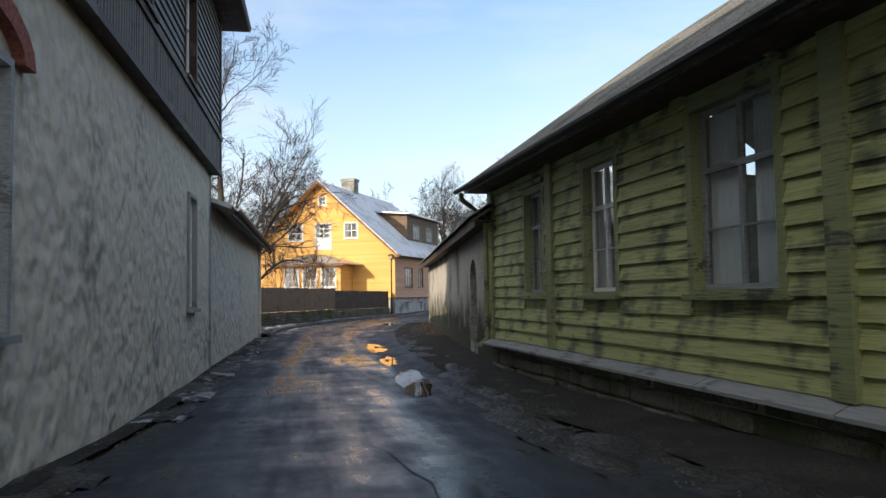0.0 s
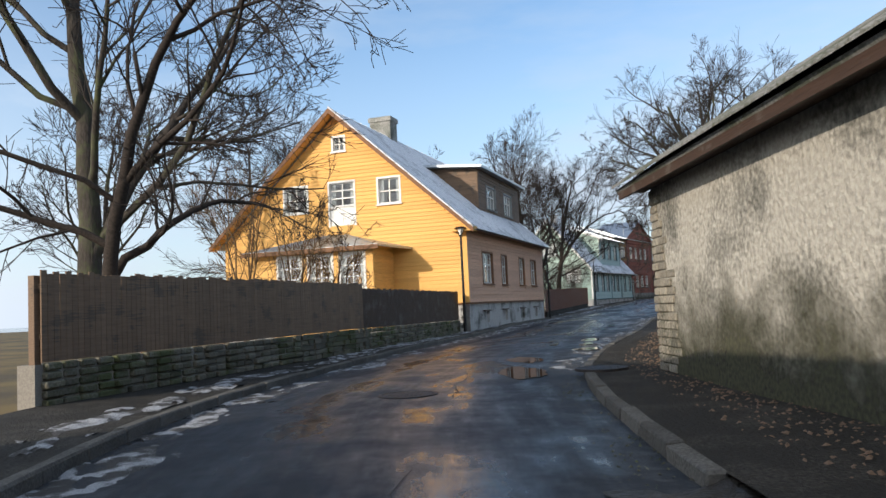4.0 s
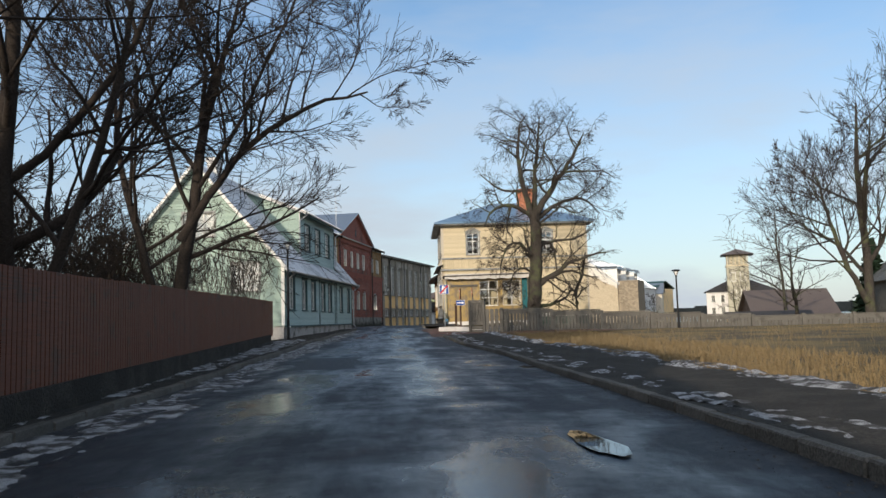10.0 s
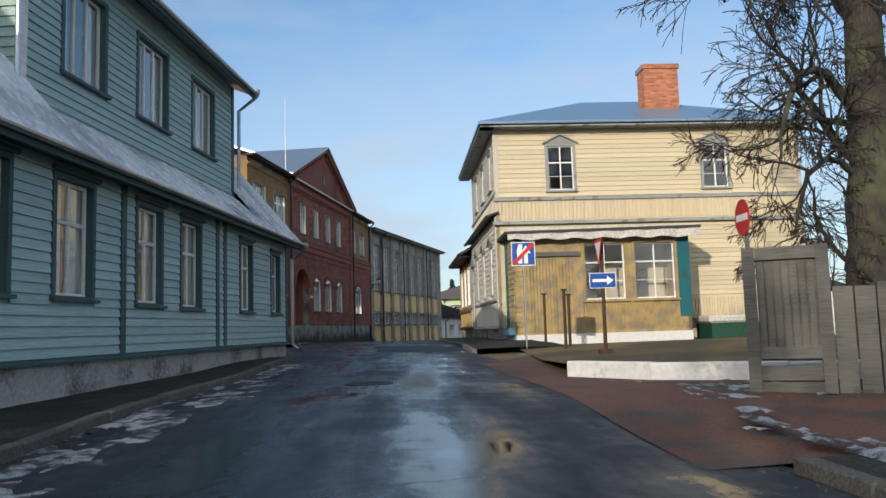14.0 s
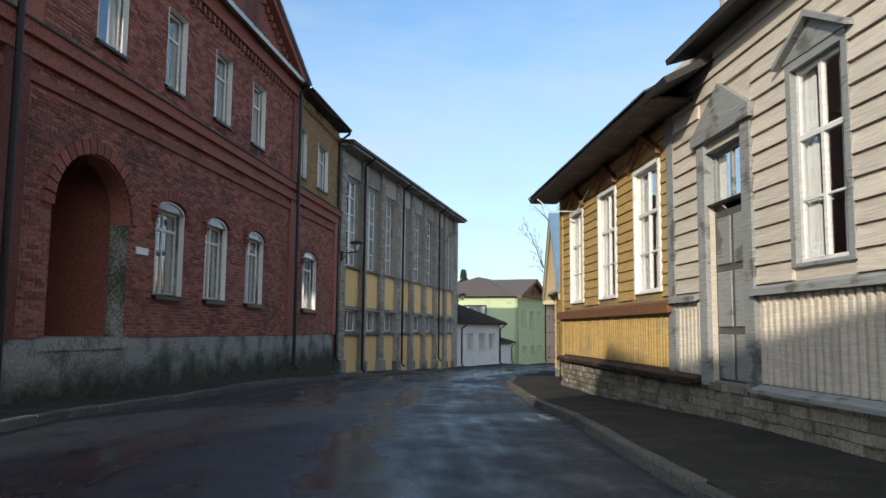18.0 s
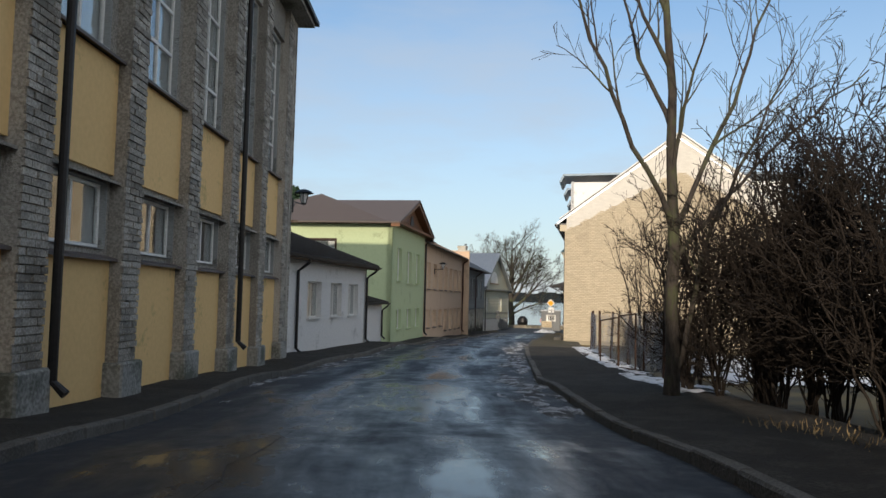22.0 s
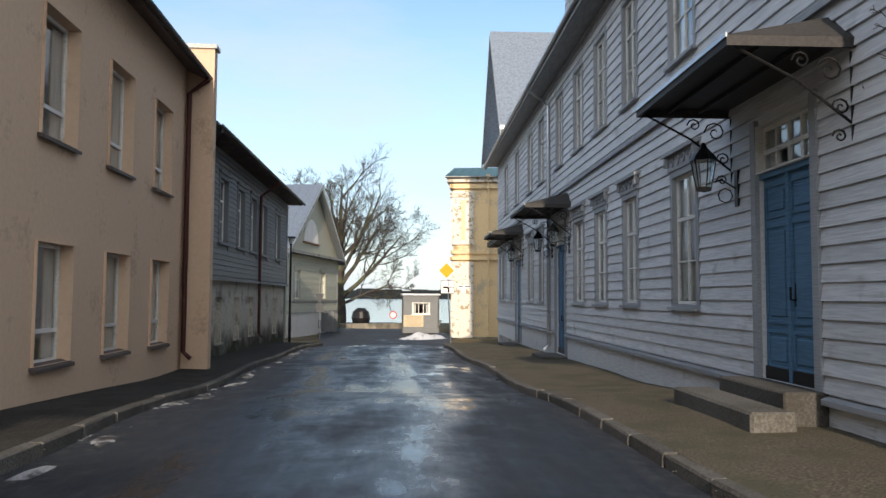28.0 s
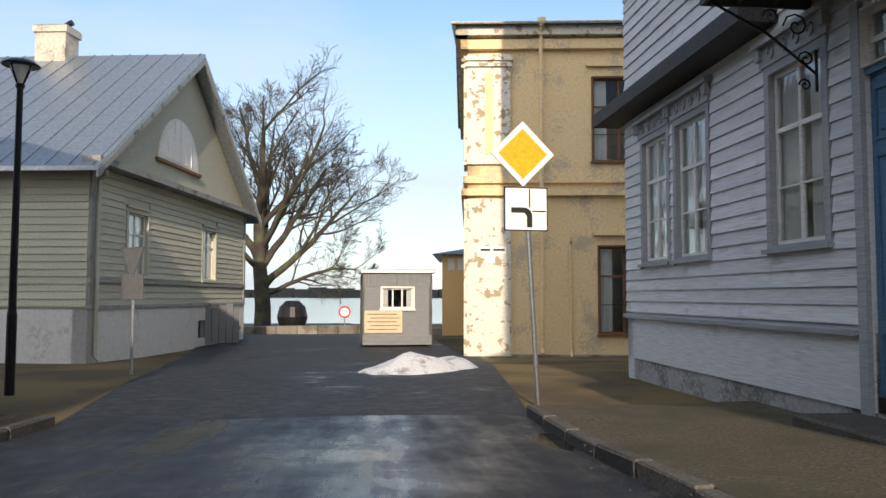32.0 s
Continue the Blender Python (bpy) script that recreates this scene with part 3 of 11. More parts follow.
def siding(f, a0, a1, z0, z1, pitch, material, parent, holes=(), top=None, t=0.028, name="plank", vertical=False):
    """Lapped boards, each an object of its own, cut at the holes."""
    rng = random.Random(int(abs(a0) * 977 + z0 * 131 + z1 * 37))
    t = t * 1.35
    if vertical:
        n = max(1, round((a1 - a0) / pitch))
        for k in range(n):
            p, q = a0 + (a1 - a0) * k / n, a0 + (a1 - a0) * (k + 1) / n
            for u, w in spans(z0, z1, p, q, [(h[2], h[3], h[0], h[1]) for h in holes]):
                part(name, box_bm(f, p + 0.005, p + (q - p) * 0.6, -0.01, t + rng.uniform(-0.003, 0.003), u, w, 0.006), material, parent)
        return
    n = max(1, round((z1 - z0) / pitch))
    for k in range(n):
        u, w = z0 + (z1 - z0) * k / n, z0 + (z1 - z0) * (k + 1) / n
        lo, hi = a0, a1
        if top:
            ok = [a0 + (a1 - a0) * j / 240 for j in range(241)]
            ok = [a for a in ok if top(a) > (u + w) / 2]
            if len(ok) < 4:
                continue
            lo, hi = ok[0], ok[-1]
        for p, q in spans(lo, hi, u, w, holes):
            bm = bmesh.new()
            e = rng.uniform(-0.004, 0.004)
            lo_, hi_ = u + 0.009, w - 0.002
            hexa(bm, [f(p, -0.01, lo_), f(p, -0.01, hi_), f(p, t + e, lo_), f(p, 0.012, hi_), f(q, -0.01, lo_), f(q, -0.01, hi_), f(q, t + rng.uniform(-0.004, 0.004), lo_), f(q, 0.012, hi_)])
            part(name, bm, material, parent)


def window(f, a0, a1, z0, z1, parent, casing=None, sash=None, cols=2, rows=(0.66,), cw=0.1, sill=True, head=None, curtain=0.0, recess=0.08, label="", low=()):
    """A window in the hole a0..a1 x z0..z1: casing boards round it, a sash frame, bars, panes, sill. rows: heights of the cross bars as shares."""
    curtain = 1.0 if curtain > 0.85 else 0.82 if curtain > 0.65 else 0.55 if curtain >= 0.4 else 0.4 if curtain >= 0 else 0.0
    casing = casing or WHITE
    sash = sash or WHITE
    win = part("window", wall_bm(lambda a, o, z: f(a, o + 0.045, z), a0 - cw, a1 + cw, z0 - cw * 0.4, z1 + cw, 0.13, [(a0 + 0.002, a1 - 0.002, z0 + 0.002, z1 - 0.002)]), casing, parent, label)
    fw = 0.055
    part("sash", wall_bm(lambda a, o, z: f(a, o - recess, z), a0, a1, z0, z1, 0.05, [(a0 + fw, a1 - fw, z0 + fw, z1 - fw)]), sash, win)
    xs = [a0 + fw + (a1 - a0 - 2 * fw) * k / cols for k in range(cols + 1)]
    zs = [z0 + fw] + [z0 + (z1 - z0) * r for r in rows] + [z1 - fw]
    for x in xs[1:-1]:
        part("mullion", box_bm(f, x - 0.028, x + 0.028, -recess - 0.045, -recess + 0.006, z0 + fw, z1 - fw), sash, win)
    for z in zs[1:-1]:
        part("transom", box_bm(f, a0 + fw, a1 - fw, -recess - 0.042, -recess + 0.009, z - 0.03, z + 0.03), sash, win)
    for z in low:
        zz = z0 + (z1 - z0) * z
        part("glazing_bar", box_bm(f, a0 + fw, a1 - fw, -recess - 0.038, -recess - 0.002, zz - 0.012, zz + 0.012), sash, win)
    for p, q in zip(xs, xs[1:]):
        for u, w in zip(zs, zs[1:]):
            ob = part("pane", box_bm(f, p, q, -recess - 0.028, -recess - 0.022, u, w), GLASS, win)
            ob.visible_shadow = False
    if sill:
        part("sill", box_bm(f, a0 - cw - 0.04, a1 + cw + 0.04, -0.02, 0.11, z0 - cw * 0.4 - 0.055, z0 - cw * 0.4), casing, win)
    if head == "board":
        part("head_board", box_bm(f, a0 - cw - 0.06, a1 + cw + 0.06, -0.02, 0.1, z1 + cw, z1 + cw + 0.07), casing, win)
    if head == "gable":
        bm = bmesh.new()
        m = (a0 + a1) / 2
        z = z1 + cw
        prism(bm, [(a0 - cw - 0.05, z), (a1 + cw + 0.05, z), (m, z + 0.32)], lambda a, h: f(a, -0.02, h), lambda a, h: f(a, 0.06, h))
        for s in (-1, 1):
            e = m + s * (m - a0 + cw + 0.12)
            prism(bm, [(e, z - 0.03), (e, z + 0.03), (m, z + 0.42), (m, z + 0.35)], lambda a, h: f(a, -0.02, h), lambda a, h: f(a, 0.14, h))
        part("pediment", bm, casing, win)
    if curtain:
        bm = bmesh.new()
        n = 26
        top, bot = z1 - fw, z0 + fw
        for p, q in ((a0 + 0.03, a0 + (a1 - a0) * curtain / 2), (a1 - (a1 - a0) * curtain / 2, a1 - 0.03)) if curtain < 1 else ((a0 + 0.03, a1 - 0.03),):
            col = [(bm.verts.new(f(p + (q - p) * k / n, -recess - 0.085 - 0.02 * math.sin(k * 1.9), bot)), bm.verts.new(f(p + (q - p) * k / n, -recess - 0.085 - 0.01 * math.sin(k * 1.9), top))) for k in range(n + 1)]
            for c, d in zip(col, col[1:]):
                bm.faces.new((c[0], d[0], d[1], c[1]))
        part("curtain", bm, CURTAIN, win)
    return win


class Plot:
    """The local frame of a building: s runs with the street, d away from it into the plot, heights are absolute."""
    def __init__(self, name, p, az, side, label, category="house", kind=""):
        a = radians(az)
        u = Vector((math.sin(a), math.cos(a), 0))
        inward = Vector((-u.y, u.x, 0)) if side == "left" else Vector((u.y, -u.x, 0))
        self.sg = 1 if side == "left" else -1
        ex = u * self.sg
        self.p, self.u, self.inw = Vector((*p, 0)), u, inward
        m = Matrix(((ex.x, inward.x, 0, p[0]), (ex.y, inward.y, 0, p[1]), (0, 0, 1, 0), (0, 0, 0, 1)))
        self.m = m
        self.ob = root(name, m, label, category, kind=kind) if name else None

    def at(self, s, d, z):
        return Vector((self.sg * s, d, z))

    def world(self, s, d, z):
        return self.m @ self.at(s, d, z)

    def street(self, d0=0.0):
        return lambda a, o, z: self.at(a, d0 - o, z)

    def near(self, s0=0.0):
        return lambda a, o, z: self.at(s0 - o, a, z)

    def far(self, s0=0.0):
        return lambda a, o, z: self.at(s0 + o, a, z)

    def back(self, d0=0.0):
        return lambda a, o, z: self.at(a, d0 + o, z)


def roof(plot, s0, s1, prof, material, t=0.09, seam=0.0, parent=None, name="roof", up=0.03):
    """Sheets over the profile of (d, z) points, drawn along s, with standing seams every so many metres."""
    parent = parent or plot.ob
    first = None
    for (d0, z0), (d1, z1) in zip(prof, prof[1:]):
        bm = bmesh.new()
        n = Vector((0, -(z1 - z0), d1 - d0)).normalized()
        n = n if n.z > 0 else -n
        off = Vector((n.y, n.z))
        pts = [(d0, z0), (d1, z1), (d1 - off.x * t, z1 - off.y * t), (d0 - off.x * t, z0 - off.y * t)]
        prism(bm, pts, lambda d, z: plot.at(s0, d, z), lambda d, z: plot.at(s1, d, z))
        ob = part(name, bm, material, parent)
        first = first or ob
        if seam:
            bm = bmesh.new()
            k = s0 + seam / 2
            while k < s1:
                q = [(d0, z0), (d1, z1), (d1 + off.x * up, z1 + off.y * up), (d0 + off.x * up, z0 + off.y * up)]
                prism(bm, q, lambda d, z: plot.at(k - 0.012, d, z), lambda d, z: plot.at(k + 0.012, d, z))
                k += seam
            part("seams", bm, material, ob, kind="stuff")
    return first


def gutter(plot, s0, s1, d, z, material, r=0.065):
    bm = bmesh.new()
    ring = [(r * math.cos(k * math.pi / 6), -r * math.sin(k * math.pi / 6)) for k in range(7)]
    ring += [(x * 0.85, y * 0.85) for x, y in ring[::-1]]
    prism(bm, ring, lambda x, y: plot.at(s0, d + x, z + y), lambda x, y: plot.at(s1, d + x, z + y))
    return part("gutter", bm, material, plot.ob)


def downpipe(plot, s, d_eave, z_eave, z_bottom, material, r=0.05, d_wall=-0.08, kick=True, hopper=False):
    bm = bmesh.new()
    pts = [plot.at(s, d_eave, z_eave), plot.at(s, d_eave, z_eave - 0.12), plot.at(s, d_wall, z_eave - 0.12 - max(0.1, abs(d_eave - d_wall) * 0.75)), plot.at(s, d_wall, z_bottom + 0.16)]
    if kick:
        pts.append(plot.at(s, d_wall - 0.17, z_bottom))
    tube(bm, pts, r, 10)
    ob = part("downpipe", bm, material, plot.ob)
    if hopper:
        bm = bmesh.new()
        p = plot.at(s, d_eave, z_eave - 0.02)
        lathe(bm, [(0.055, -0.12), (0.12, 0.0), (0.13, 0.05), (0.13, 0.12), (0.115, 0.12), (0.05, -0.02)], 14, p)
        part("hopper", bm, material, ob)
    return ob


def chimney(plot, s, d, z0, z1, w, l, material, cap=True):
    bm = bmesh.new()
    bx(bm, plot.street(0), s - w / 2, s + w / 2, -d - l / 2, -d + l / 2, z0, z1 - 0.22)
    bx(bm, plot.street(0), s - w / 2 - 0.07, s + w / 2 + 0.07, -d - l / 2 - 0.07, -d + l / 2 + 0.07, z1 - 0.22, z1)
    c = part("chimney", bm, material, plot.ob)
    if cap:
        bm = bmesh.new()
        bx(bm, plot.street(0), s - w / 2 - 0.04, s + w / 2 + 0.04, -d - l / 2 - 0.04, -d + l / 2 + 0.04, z1, z1 + 0.05)
        part("chimney_cap", bm, CONCRETE, c)
    return c


def masonry(f, a0, a1, z0, z1, material, parent, bw=0.26, bh=0.075, joint=0.012, holes=(), parts=0, picked=None, name="brick", depth=0.014, top=None, jitter=0.004, seed=1):
    """Courses of bricks proud of the wall by depth. Those inside picked (a0, a1, z0, z1) are objects of their own, at most parts of them; the rest is one mesh."""
    rng = random.Random(seed)
    verts, faces = [], []
    shared = {}
    parts = min(parts, 85)
    n = max(1, round((z1 - z0) / bh))
    made = 0
    for k in range(n):
        u, w = z0 + (z1 - z0) * k / n + joint / 2, z0 + (z1 - z0) * (k + 1) / n - joint / 2
        x = a0 - (bw / 2 if k % 2 else 0)
        while x < a1:
            p, q = max(a0, x), min(a1, x + bw - joint)
            x += bw
            if q - p < 0.03 or (top and min(top(p), top(q)) < w):
                continue
            if any(h[0] < q - 0.01 and h[1] > p + 0.01 and h[2] < w - 0.005 and h[3] > u + 0.005 for h in holes):
                pieces = spans(p, q, u, w, holes)
            else:
                pieces = [(p, q)]
            for p2, q2 in pieces:
                e = depth + rng.uniform(-jitter, jitter)
                if made < parts and picked and picked[0] < p2 and q2 < picked[1] and picked[2] < u and w < picked[3]:
                    made += 1
                    key = (round(q2 - p2, 2), round(w - u, 3), made % 3)
                    if key not in shared:
                        me = mesh_of(box_bm(lambda a, o, z: f(a, o, z) - f(0, 0, 0), 0, key[0], -0.02, e, 0, w - u), name)
                        me.materials.append(material)
                        shared[key] = me
                    ob = new(name, shared[key])
                    ob.parent = parent
                    ob.location = f(p2, 0, u)
                    continue
                b = len(verts)
                verts += [f(a, o, z) for a in (p2, q2) for o in (-0.004, e) for z in (u, w)]
                faces += [tuple(b + j for j in qd) for qd in QUADS if qd != (0, 4, 5, 1)]
    me = bpy.data.meshes.new(name + "work")
    me.from_pydata(verts, [], faces)
    bm = bmesh.new()
    bm.from_mesh(me)
    bpy.data.meshes.remove(me)
    return part(name + "work", bm, material, parent, kind="stuff")


# ---------------------------------------------------------------- the lie of the land
STATIONS = [(0, -12, 0.12), (0, 0, 0.08), (-1.7, 13.3, -0.12), (-3.2, 25, -0.18), (-3.9, 36, -0.18), (-2.8, 46, -0.2), (-0.1, 58, -0.26), (3.3, 71, -0.13),
            (7, 84.6, -0.1), (11, 98.8, -0.02), (14.5, 112, 0.16), (17, 120.6, 0.36), (19.5, 128.7, 0.52), (21.6, 135.7, 0.66), (24.8, 146.4, 0.66), (28.7, 157.7, 0.46),
            (32.3, 165, 0.2), (36.5, 172.3, -0.14), (41.2, 179.4, -0.45), (46.4, 186.5, -0.76), (51.9, 193.4, -0.96), (63.5, 206.5, -1.41), (71.7, 215.1, -1.82), (78.7, 222.1, -2.12),
            (84.5, 228.3, -2.32), (94, 236, -2.55), (104, 247, -2.9), (125, 265, -3.2), (145, 285, -3.6)]
_SX, _SY, _SZ = np.array(STATIONS).T


def ground_z(x, y):
    w = 1.0 / ((_SX - x) ** 2 + (_SY - y) ** 2 + 9.0) ** 2
    return float((w * _SZ).sum() / w.sum())


LEFT_EDGE = [(-0.9, -9), (-1.9, 0), (-3.9, 13), (-6.75, 30.5), (-7.5, 36), (-6.9, 42.3), (-4.5, 56.5), (-2.3, 66), (0.2, 75.6), (2.6, 83.9), (5.8, 95.5), (9.3, 107.8), (11.5, 114.5),
             (14.5, 122.8), (18.1, 133), (19.6, 145), (22, 153.2), (25.6, 160), (30.6, 169), (34, 174.6), (39, 182.2), (43, 188), (51.2, 197.6), (55, 202.4), (61, 209), (69, 217), (75, 223.5), (80, 229), (86, 235), (88.6, 237.2)]
RIGHT_EDGE = [(3.9, -9), (2.9, 0), (1.62, 6.3), (-0.29, 15), (-1.55, 24.6), (-2.05, 31), (-1.95, 38.6), (-0.9, 43.9), (1.94, 54.1), (4.74, 64.6), (8.7, 77), (13.1, 92.8), (14.9, 100.3), (16.3, 106.8),
              (19.2, 116.6), (21.7, 127), (24.97, 138.4), (26.4, 143.4), (28.9, 150.2), (30.6, 154.6), (32, 158.6), (36.7, 167.2), (39, 171.3), (45.2, 180.8), (48.9, 185.4), (58.7, 197.4), (72.2, 212.1), (79, 219.1), (89.2, 230), (92.9, 233.6)]


def resample(pts, step):
    """Points every step metres along a smoothed line through pts."""
    p = np.array(pts, float)
    for _ in range(2):
        q = np.empty((len(p) * 2 - 2, 2))
        q[0::2], q[1::2] = p[:-1] * 0.75 + p[1:] * 0.25, p[:-1] * 0.25 + p[1:] * 0.75
        p = np.vstack([p[:1], q, p[-1:]])
    along = np.r_[0, np.cumsum(np.hypot(*np.diff(p, axis=0).T))]
    t = np.linspace(0, along[-1], max(2, int(along[-1] / step) + 1))
    return np.stack([np.interp(t, along, p[:, k]) for k in (0, 1)], 1)


EDGE_L, EDGE_R = resample(LEFT_EDGE, 1.0), resample(RIGHT_EDGE, 1.0)


def strip(name, a, b, z, material, label, across=6, lift=None, category="road"):
    """A surface between two lines of equally many points."""
    bm = bmesh.new()
    lay, run = bm.verts.layers.float.new("across"), bm.verts.layers.float.new("along")
    gone = np.r_[0, np.cumsum(np.hypot(*np.diff((np.array(a) + np.array(b)) / 2, axis=0).T))]
    rows = []
    for i, (p, q) in enumerate(zip(a, b)):
        row = []
        for k in range(across + 1):
            x, y = p + (q - p) * k / across
            row.append(bm.verts.new((x, y, ground_z(x, y) + z + (lift(i, k / across) if lift else 0))))
            row[-1][lay], row[-1][run] = k / across, gone[i]
        rows.append(row)
    for r, s in zip(rows, rows[1:]):
        for k in range(across):
            bm.faces.new((r[k], r[k + 1], s[k + 1], s[k]))
    ob = thing(name, bm, material, label, category, kind="structure")
    for poly in ob.data.polygons:
        poly.use_smooth = True
    return ob


def evenly(line, n):
    t = np.linspace(0, len(line) - 1, n)
    return np.stack([np.interp(t, np.arange(len(line)), line[:, k]) for k in (0, 1)], 1)


N_ROAD = 380
RL, RR = evenly(EDGE_L, N_ROAD), evenly(EDGE_R, N_ROAD)
strip("road", RL, RR, 0.0, ASPHALT, "wet patched grey asphalt street with worn wheel tracks", 10, lambda i, k: 0.05 * math.sin(math.pi * k) + 0.006 * math.sin(i * 0.9 + k * 9))

SIDE_A = np.array([(14.9 + 0.31 * k, 124.0 + 1.0 * k) for k in range(24)])          # mouth of the side street
SIDE_B = SIDE_A + np.array([(-14.0, 6.0)])
strip("side_road", SIDE_A + np.array([(2.2, 0.0)]), SIDE_B, -0.02, ASPHALT, "dark wet asphalt of a side street beside the school", 10)

# one sheet of ground out to the shore, and the quay
bm = bmesh.new()
xs = np.r_[np.arange(-420, -60, 60), np.arange(-60, 170, 2.5), np.arange(170, 330, 40)]
ys = np.r_[np.arange(-320, -20, 60), np.arange(-20, 290, 2.5)]
SHORE = Vector((123, 286, 0))
SHORE_DIR = Vector((0.80, -0.60, 0))               # along the water's edge
grid = {}
for i, x in enumerate(xs):
    for j, y in enumerate(ys):
        over = (Vector((x, y, 0)) - SHORE).dot(Vector((0.60, 0.80, 0)))
        z = ground_z(x, y) - 0.06 + 0.03 * noise.noise((x * 0.3, y * 0.3, 0))
        grid[i, j] = (bm.verts.new((x, y, z if over < 0 else z - min(over, 6) * 0.45)), over)
for i in range(len(xs) - 1):
    for j in range(len(ys) - 1):
        q = [grid[i, j], grid[i + 1, j], grid[i + 1, j + 1], grid[i, j + 1]]
        if min(o for _, o in q) < 40:
            bm.faces.new([v for v, _ in q])
thing("ground", bm, SOIL, "brown winter ground with matted dry grass", "ground", kind="structure")
bm = bmesh.new()
c = [bm.verts.new(p) for p in ((-4000, -4000, -4.6), (4000, -4000, -4.6), (4000, 4000, -4.6), (-4000, 4000, -4.6))]
bm.faces.new(c)
thing("water", bm, LAKE, "calm pale grey bay beyond the quay", "water", kind="structure")
bm = bmesh.new()
rng = random.Random(5)
for k in range(90):
    a = radians(8 + k * 0.95)
    r = 2500 + 120 * math.sin(k * 0.7)
    a2 = radians(8 + (k + 1.1) * 0.95)
    h = rng.uniform(17, 24)
    p, q = Vector((math.sin(a) * r, math.cos(a) * r, 0)), Vector((math.sin(a2) * r, math.cos(a2) * r, 0))
    hexa(bm, [b + w for b in (p, q) for w in (Vector((0, 0, -5)), Vector((0, 0, h)), p.normalized() * 200 + Vector((0, 0, -5)), p.normalized() * 200 + Vector((0, 0, h)))])
thing("backdrop", bm, FAR_WOOD, "dark forested far shore across the bay", "far shore", kind="structure")


def offset(line, d):
    """The line shifted to its left by d."""
    t = np.gradient(line, axis=0)
    t /= np.hypot(*t.T)[:, None]
    return line + np.stack([-t[:, 1], t[:, 0]], 1) * d


def section(line, y0, y1):
    return line[(line[:, 1] >= y0) & (line[:, 1] <= y1)]


def pavement(name, line, width, side, material, label, z=0.115):
    sgn = 1 if side == "left" else -1
    a, b = offset(line, sgn * 0.06), offset(line, sgn * width)
    rise = z if callable(z) else (lambda y: z)
    return strip(name, a, b, 0.0, material, label, 6, lambda i, k: rise(line[i][1]) + 0.012 * math.sin(i * 1.3 + k * 5) + 0.02 * k, "pavement")


pavement("pavement_left", section(EDGE_L, 29, 131), 2.3, "left", CURB_DARK, "dirty asphalt footway with grit and leaf litter")
pavement("pavement_left", section(EDGE_L, 143.5, 240), 2.0, "left", CURB_DARK, "dark damp asphalt footway below the house fronts")
pavement("pavement_right", section(EDGE_R, -9, 112.5), 2.6, "right", CURB_DARK, "dirty asphalt footway with grit and leaf litter", lambda y: 0.04 + 0.075 * min(1, max(0, (y - 24) / 9)))
SANDY = mat("sanded_footway", (0.15, 0.125, 0.088), 0.95, (0.06, 0.052, 0.04), 6.0, bump=1.0, bscale=34, bdist=0.04, stain=(0.075, 0.07, 0.045), stain_at=(0.5, 0.66), stain_scale=1.1, vary=0)
pavement("pavement_right", section(EDGE_R, 129, 198), 2.9, "right", CURB_DARK, "dark damp asphalt footway with grit")
pavement("pavement_right", section(EDGE_R, 197, 240), 2.9, "right", SANDY, "gritty asphalt footway with damp patches")
pavement("pavement_left", section(EDGE_L, -9, 29), 1.2, "left", CURB_DARK, "muddy strip at the foot of the walls", 0.03)


def kerb(name, line, label, step=1.0):
    """Kerb stones laid end to end."""
    ob = root(name, Matrix.Identity(4), label, "kerb", kind="structure")
    meshes = []
    rng = random.Random(3)
    for k in range(5):
        bm = box_bm(ident, -0.08, 0.08, 0.012, step - 0.012, -0.12, 0.13, 0.018)
        for v in bm.verts:
            v.co += Vector((rng.uniform(-0.006, 0.006), 0, rng.uniform(-0.008, 0.008)))
        me = mesh_of(bm, "kerb_stone")
        me.materials.append(KERB)
        meshes.append(me)
    pts = resample(line, step) if step != 1.0 else line
    made = 0
    for (x, y), (x2, y2) in zip(pts, pts[1:]):
        if made >= 290:
            break
        made += 1
        st = new("kerb_stone", meshes[rng.randrange(5)])
        z, z2 = ground_z(x, y), ground_z(x2, y2)
        st.parent = ob
        st.matrix_world = Matrix.Translation((x, y, z + rng.uniform(-0.012, 0.01))) @ Euler((math.atan2(z2 - z, 1.0), rng.uniform(-0.03, 0.03), math.atan2(-(x2 - x), y2 - y) + rng.uniform(-0.012, 0.012))).to_matrix().to_4x4()
    return ob


kerb("kerb_left", section(EDGE_L, 29, 131), "worn granite kerb stones along the street")
kerb("kerb_left", section(EDGE_L, 143.5, 240), "worn granite kerb stones along the street")
kerb("kerb_right", section(EDGE_R, 31, 113), "low worn kerb stones along the footway")
kerb("kerb_right", section(EDGE_R, 129, 240), "worn granite kerb stones along the footway")

# ---------------------------------------------------------------- green wooden house
GN = Plot("green_wooden_house", (2.6, 8.0), -12.4, "right", "long low wooden house in peeling green paint on a stone base")
f = GN.street()
GN_WIN = [(-4.6, -3.3, 1.32, 3.15), (-1.38, -0.02, 1.32, 3.15), (1.85, 2.82, 1.32, 3.03), (4.56, 5.42, 1.32, 2.98)]
GN_HOLES = [(a - 0.1, b + 0.1, c - 0.1, d + 0.1) for a, b, c, d in GN_WIN]
w = part("wall", wall_bm(f, -14, 7.5, 0.3, 3.75, 0.2, GN_WIN), GREEN_PAINT, GN.ob)
siding(f, -14, 7.4, 0.46, 3.6, 0.2, GREEN_PAINT, w, GN_HOLES, None, 0.038)
part("wall", wall_bm(GN.far(7.5), 0, 7, 0.3, 3.75, 0.2), GREEN_PAINT, GN.ob)
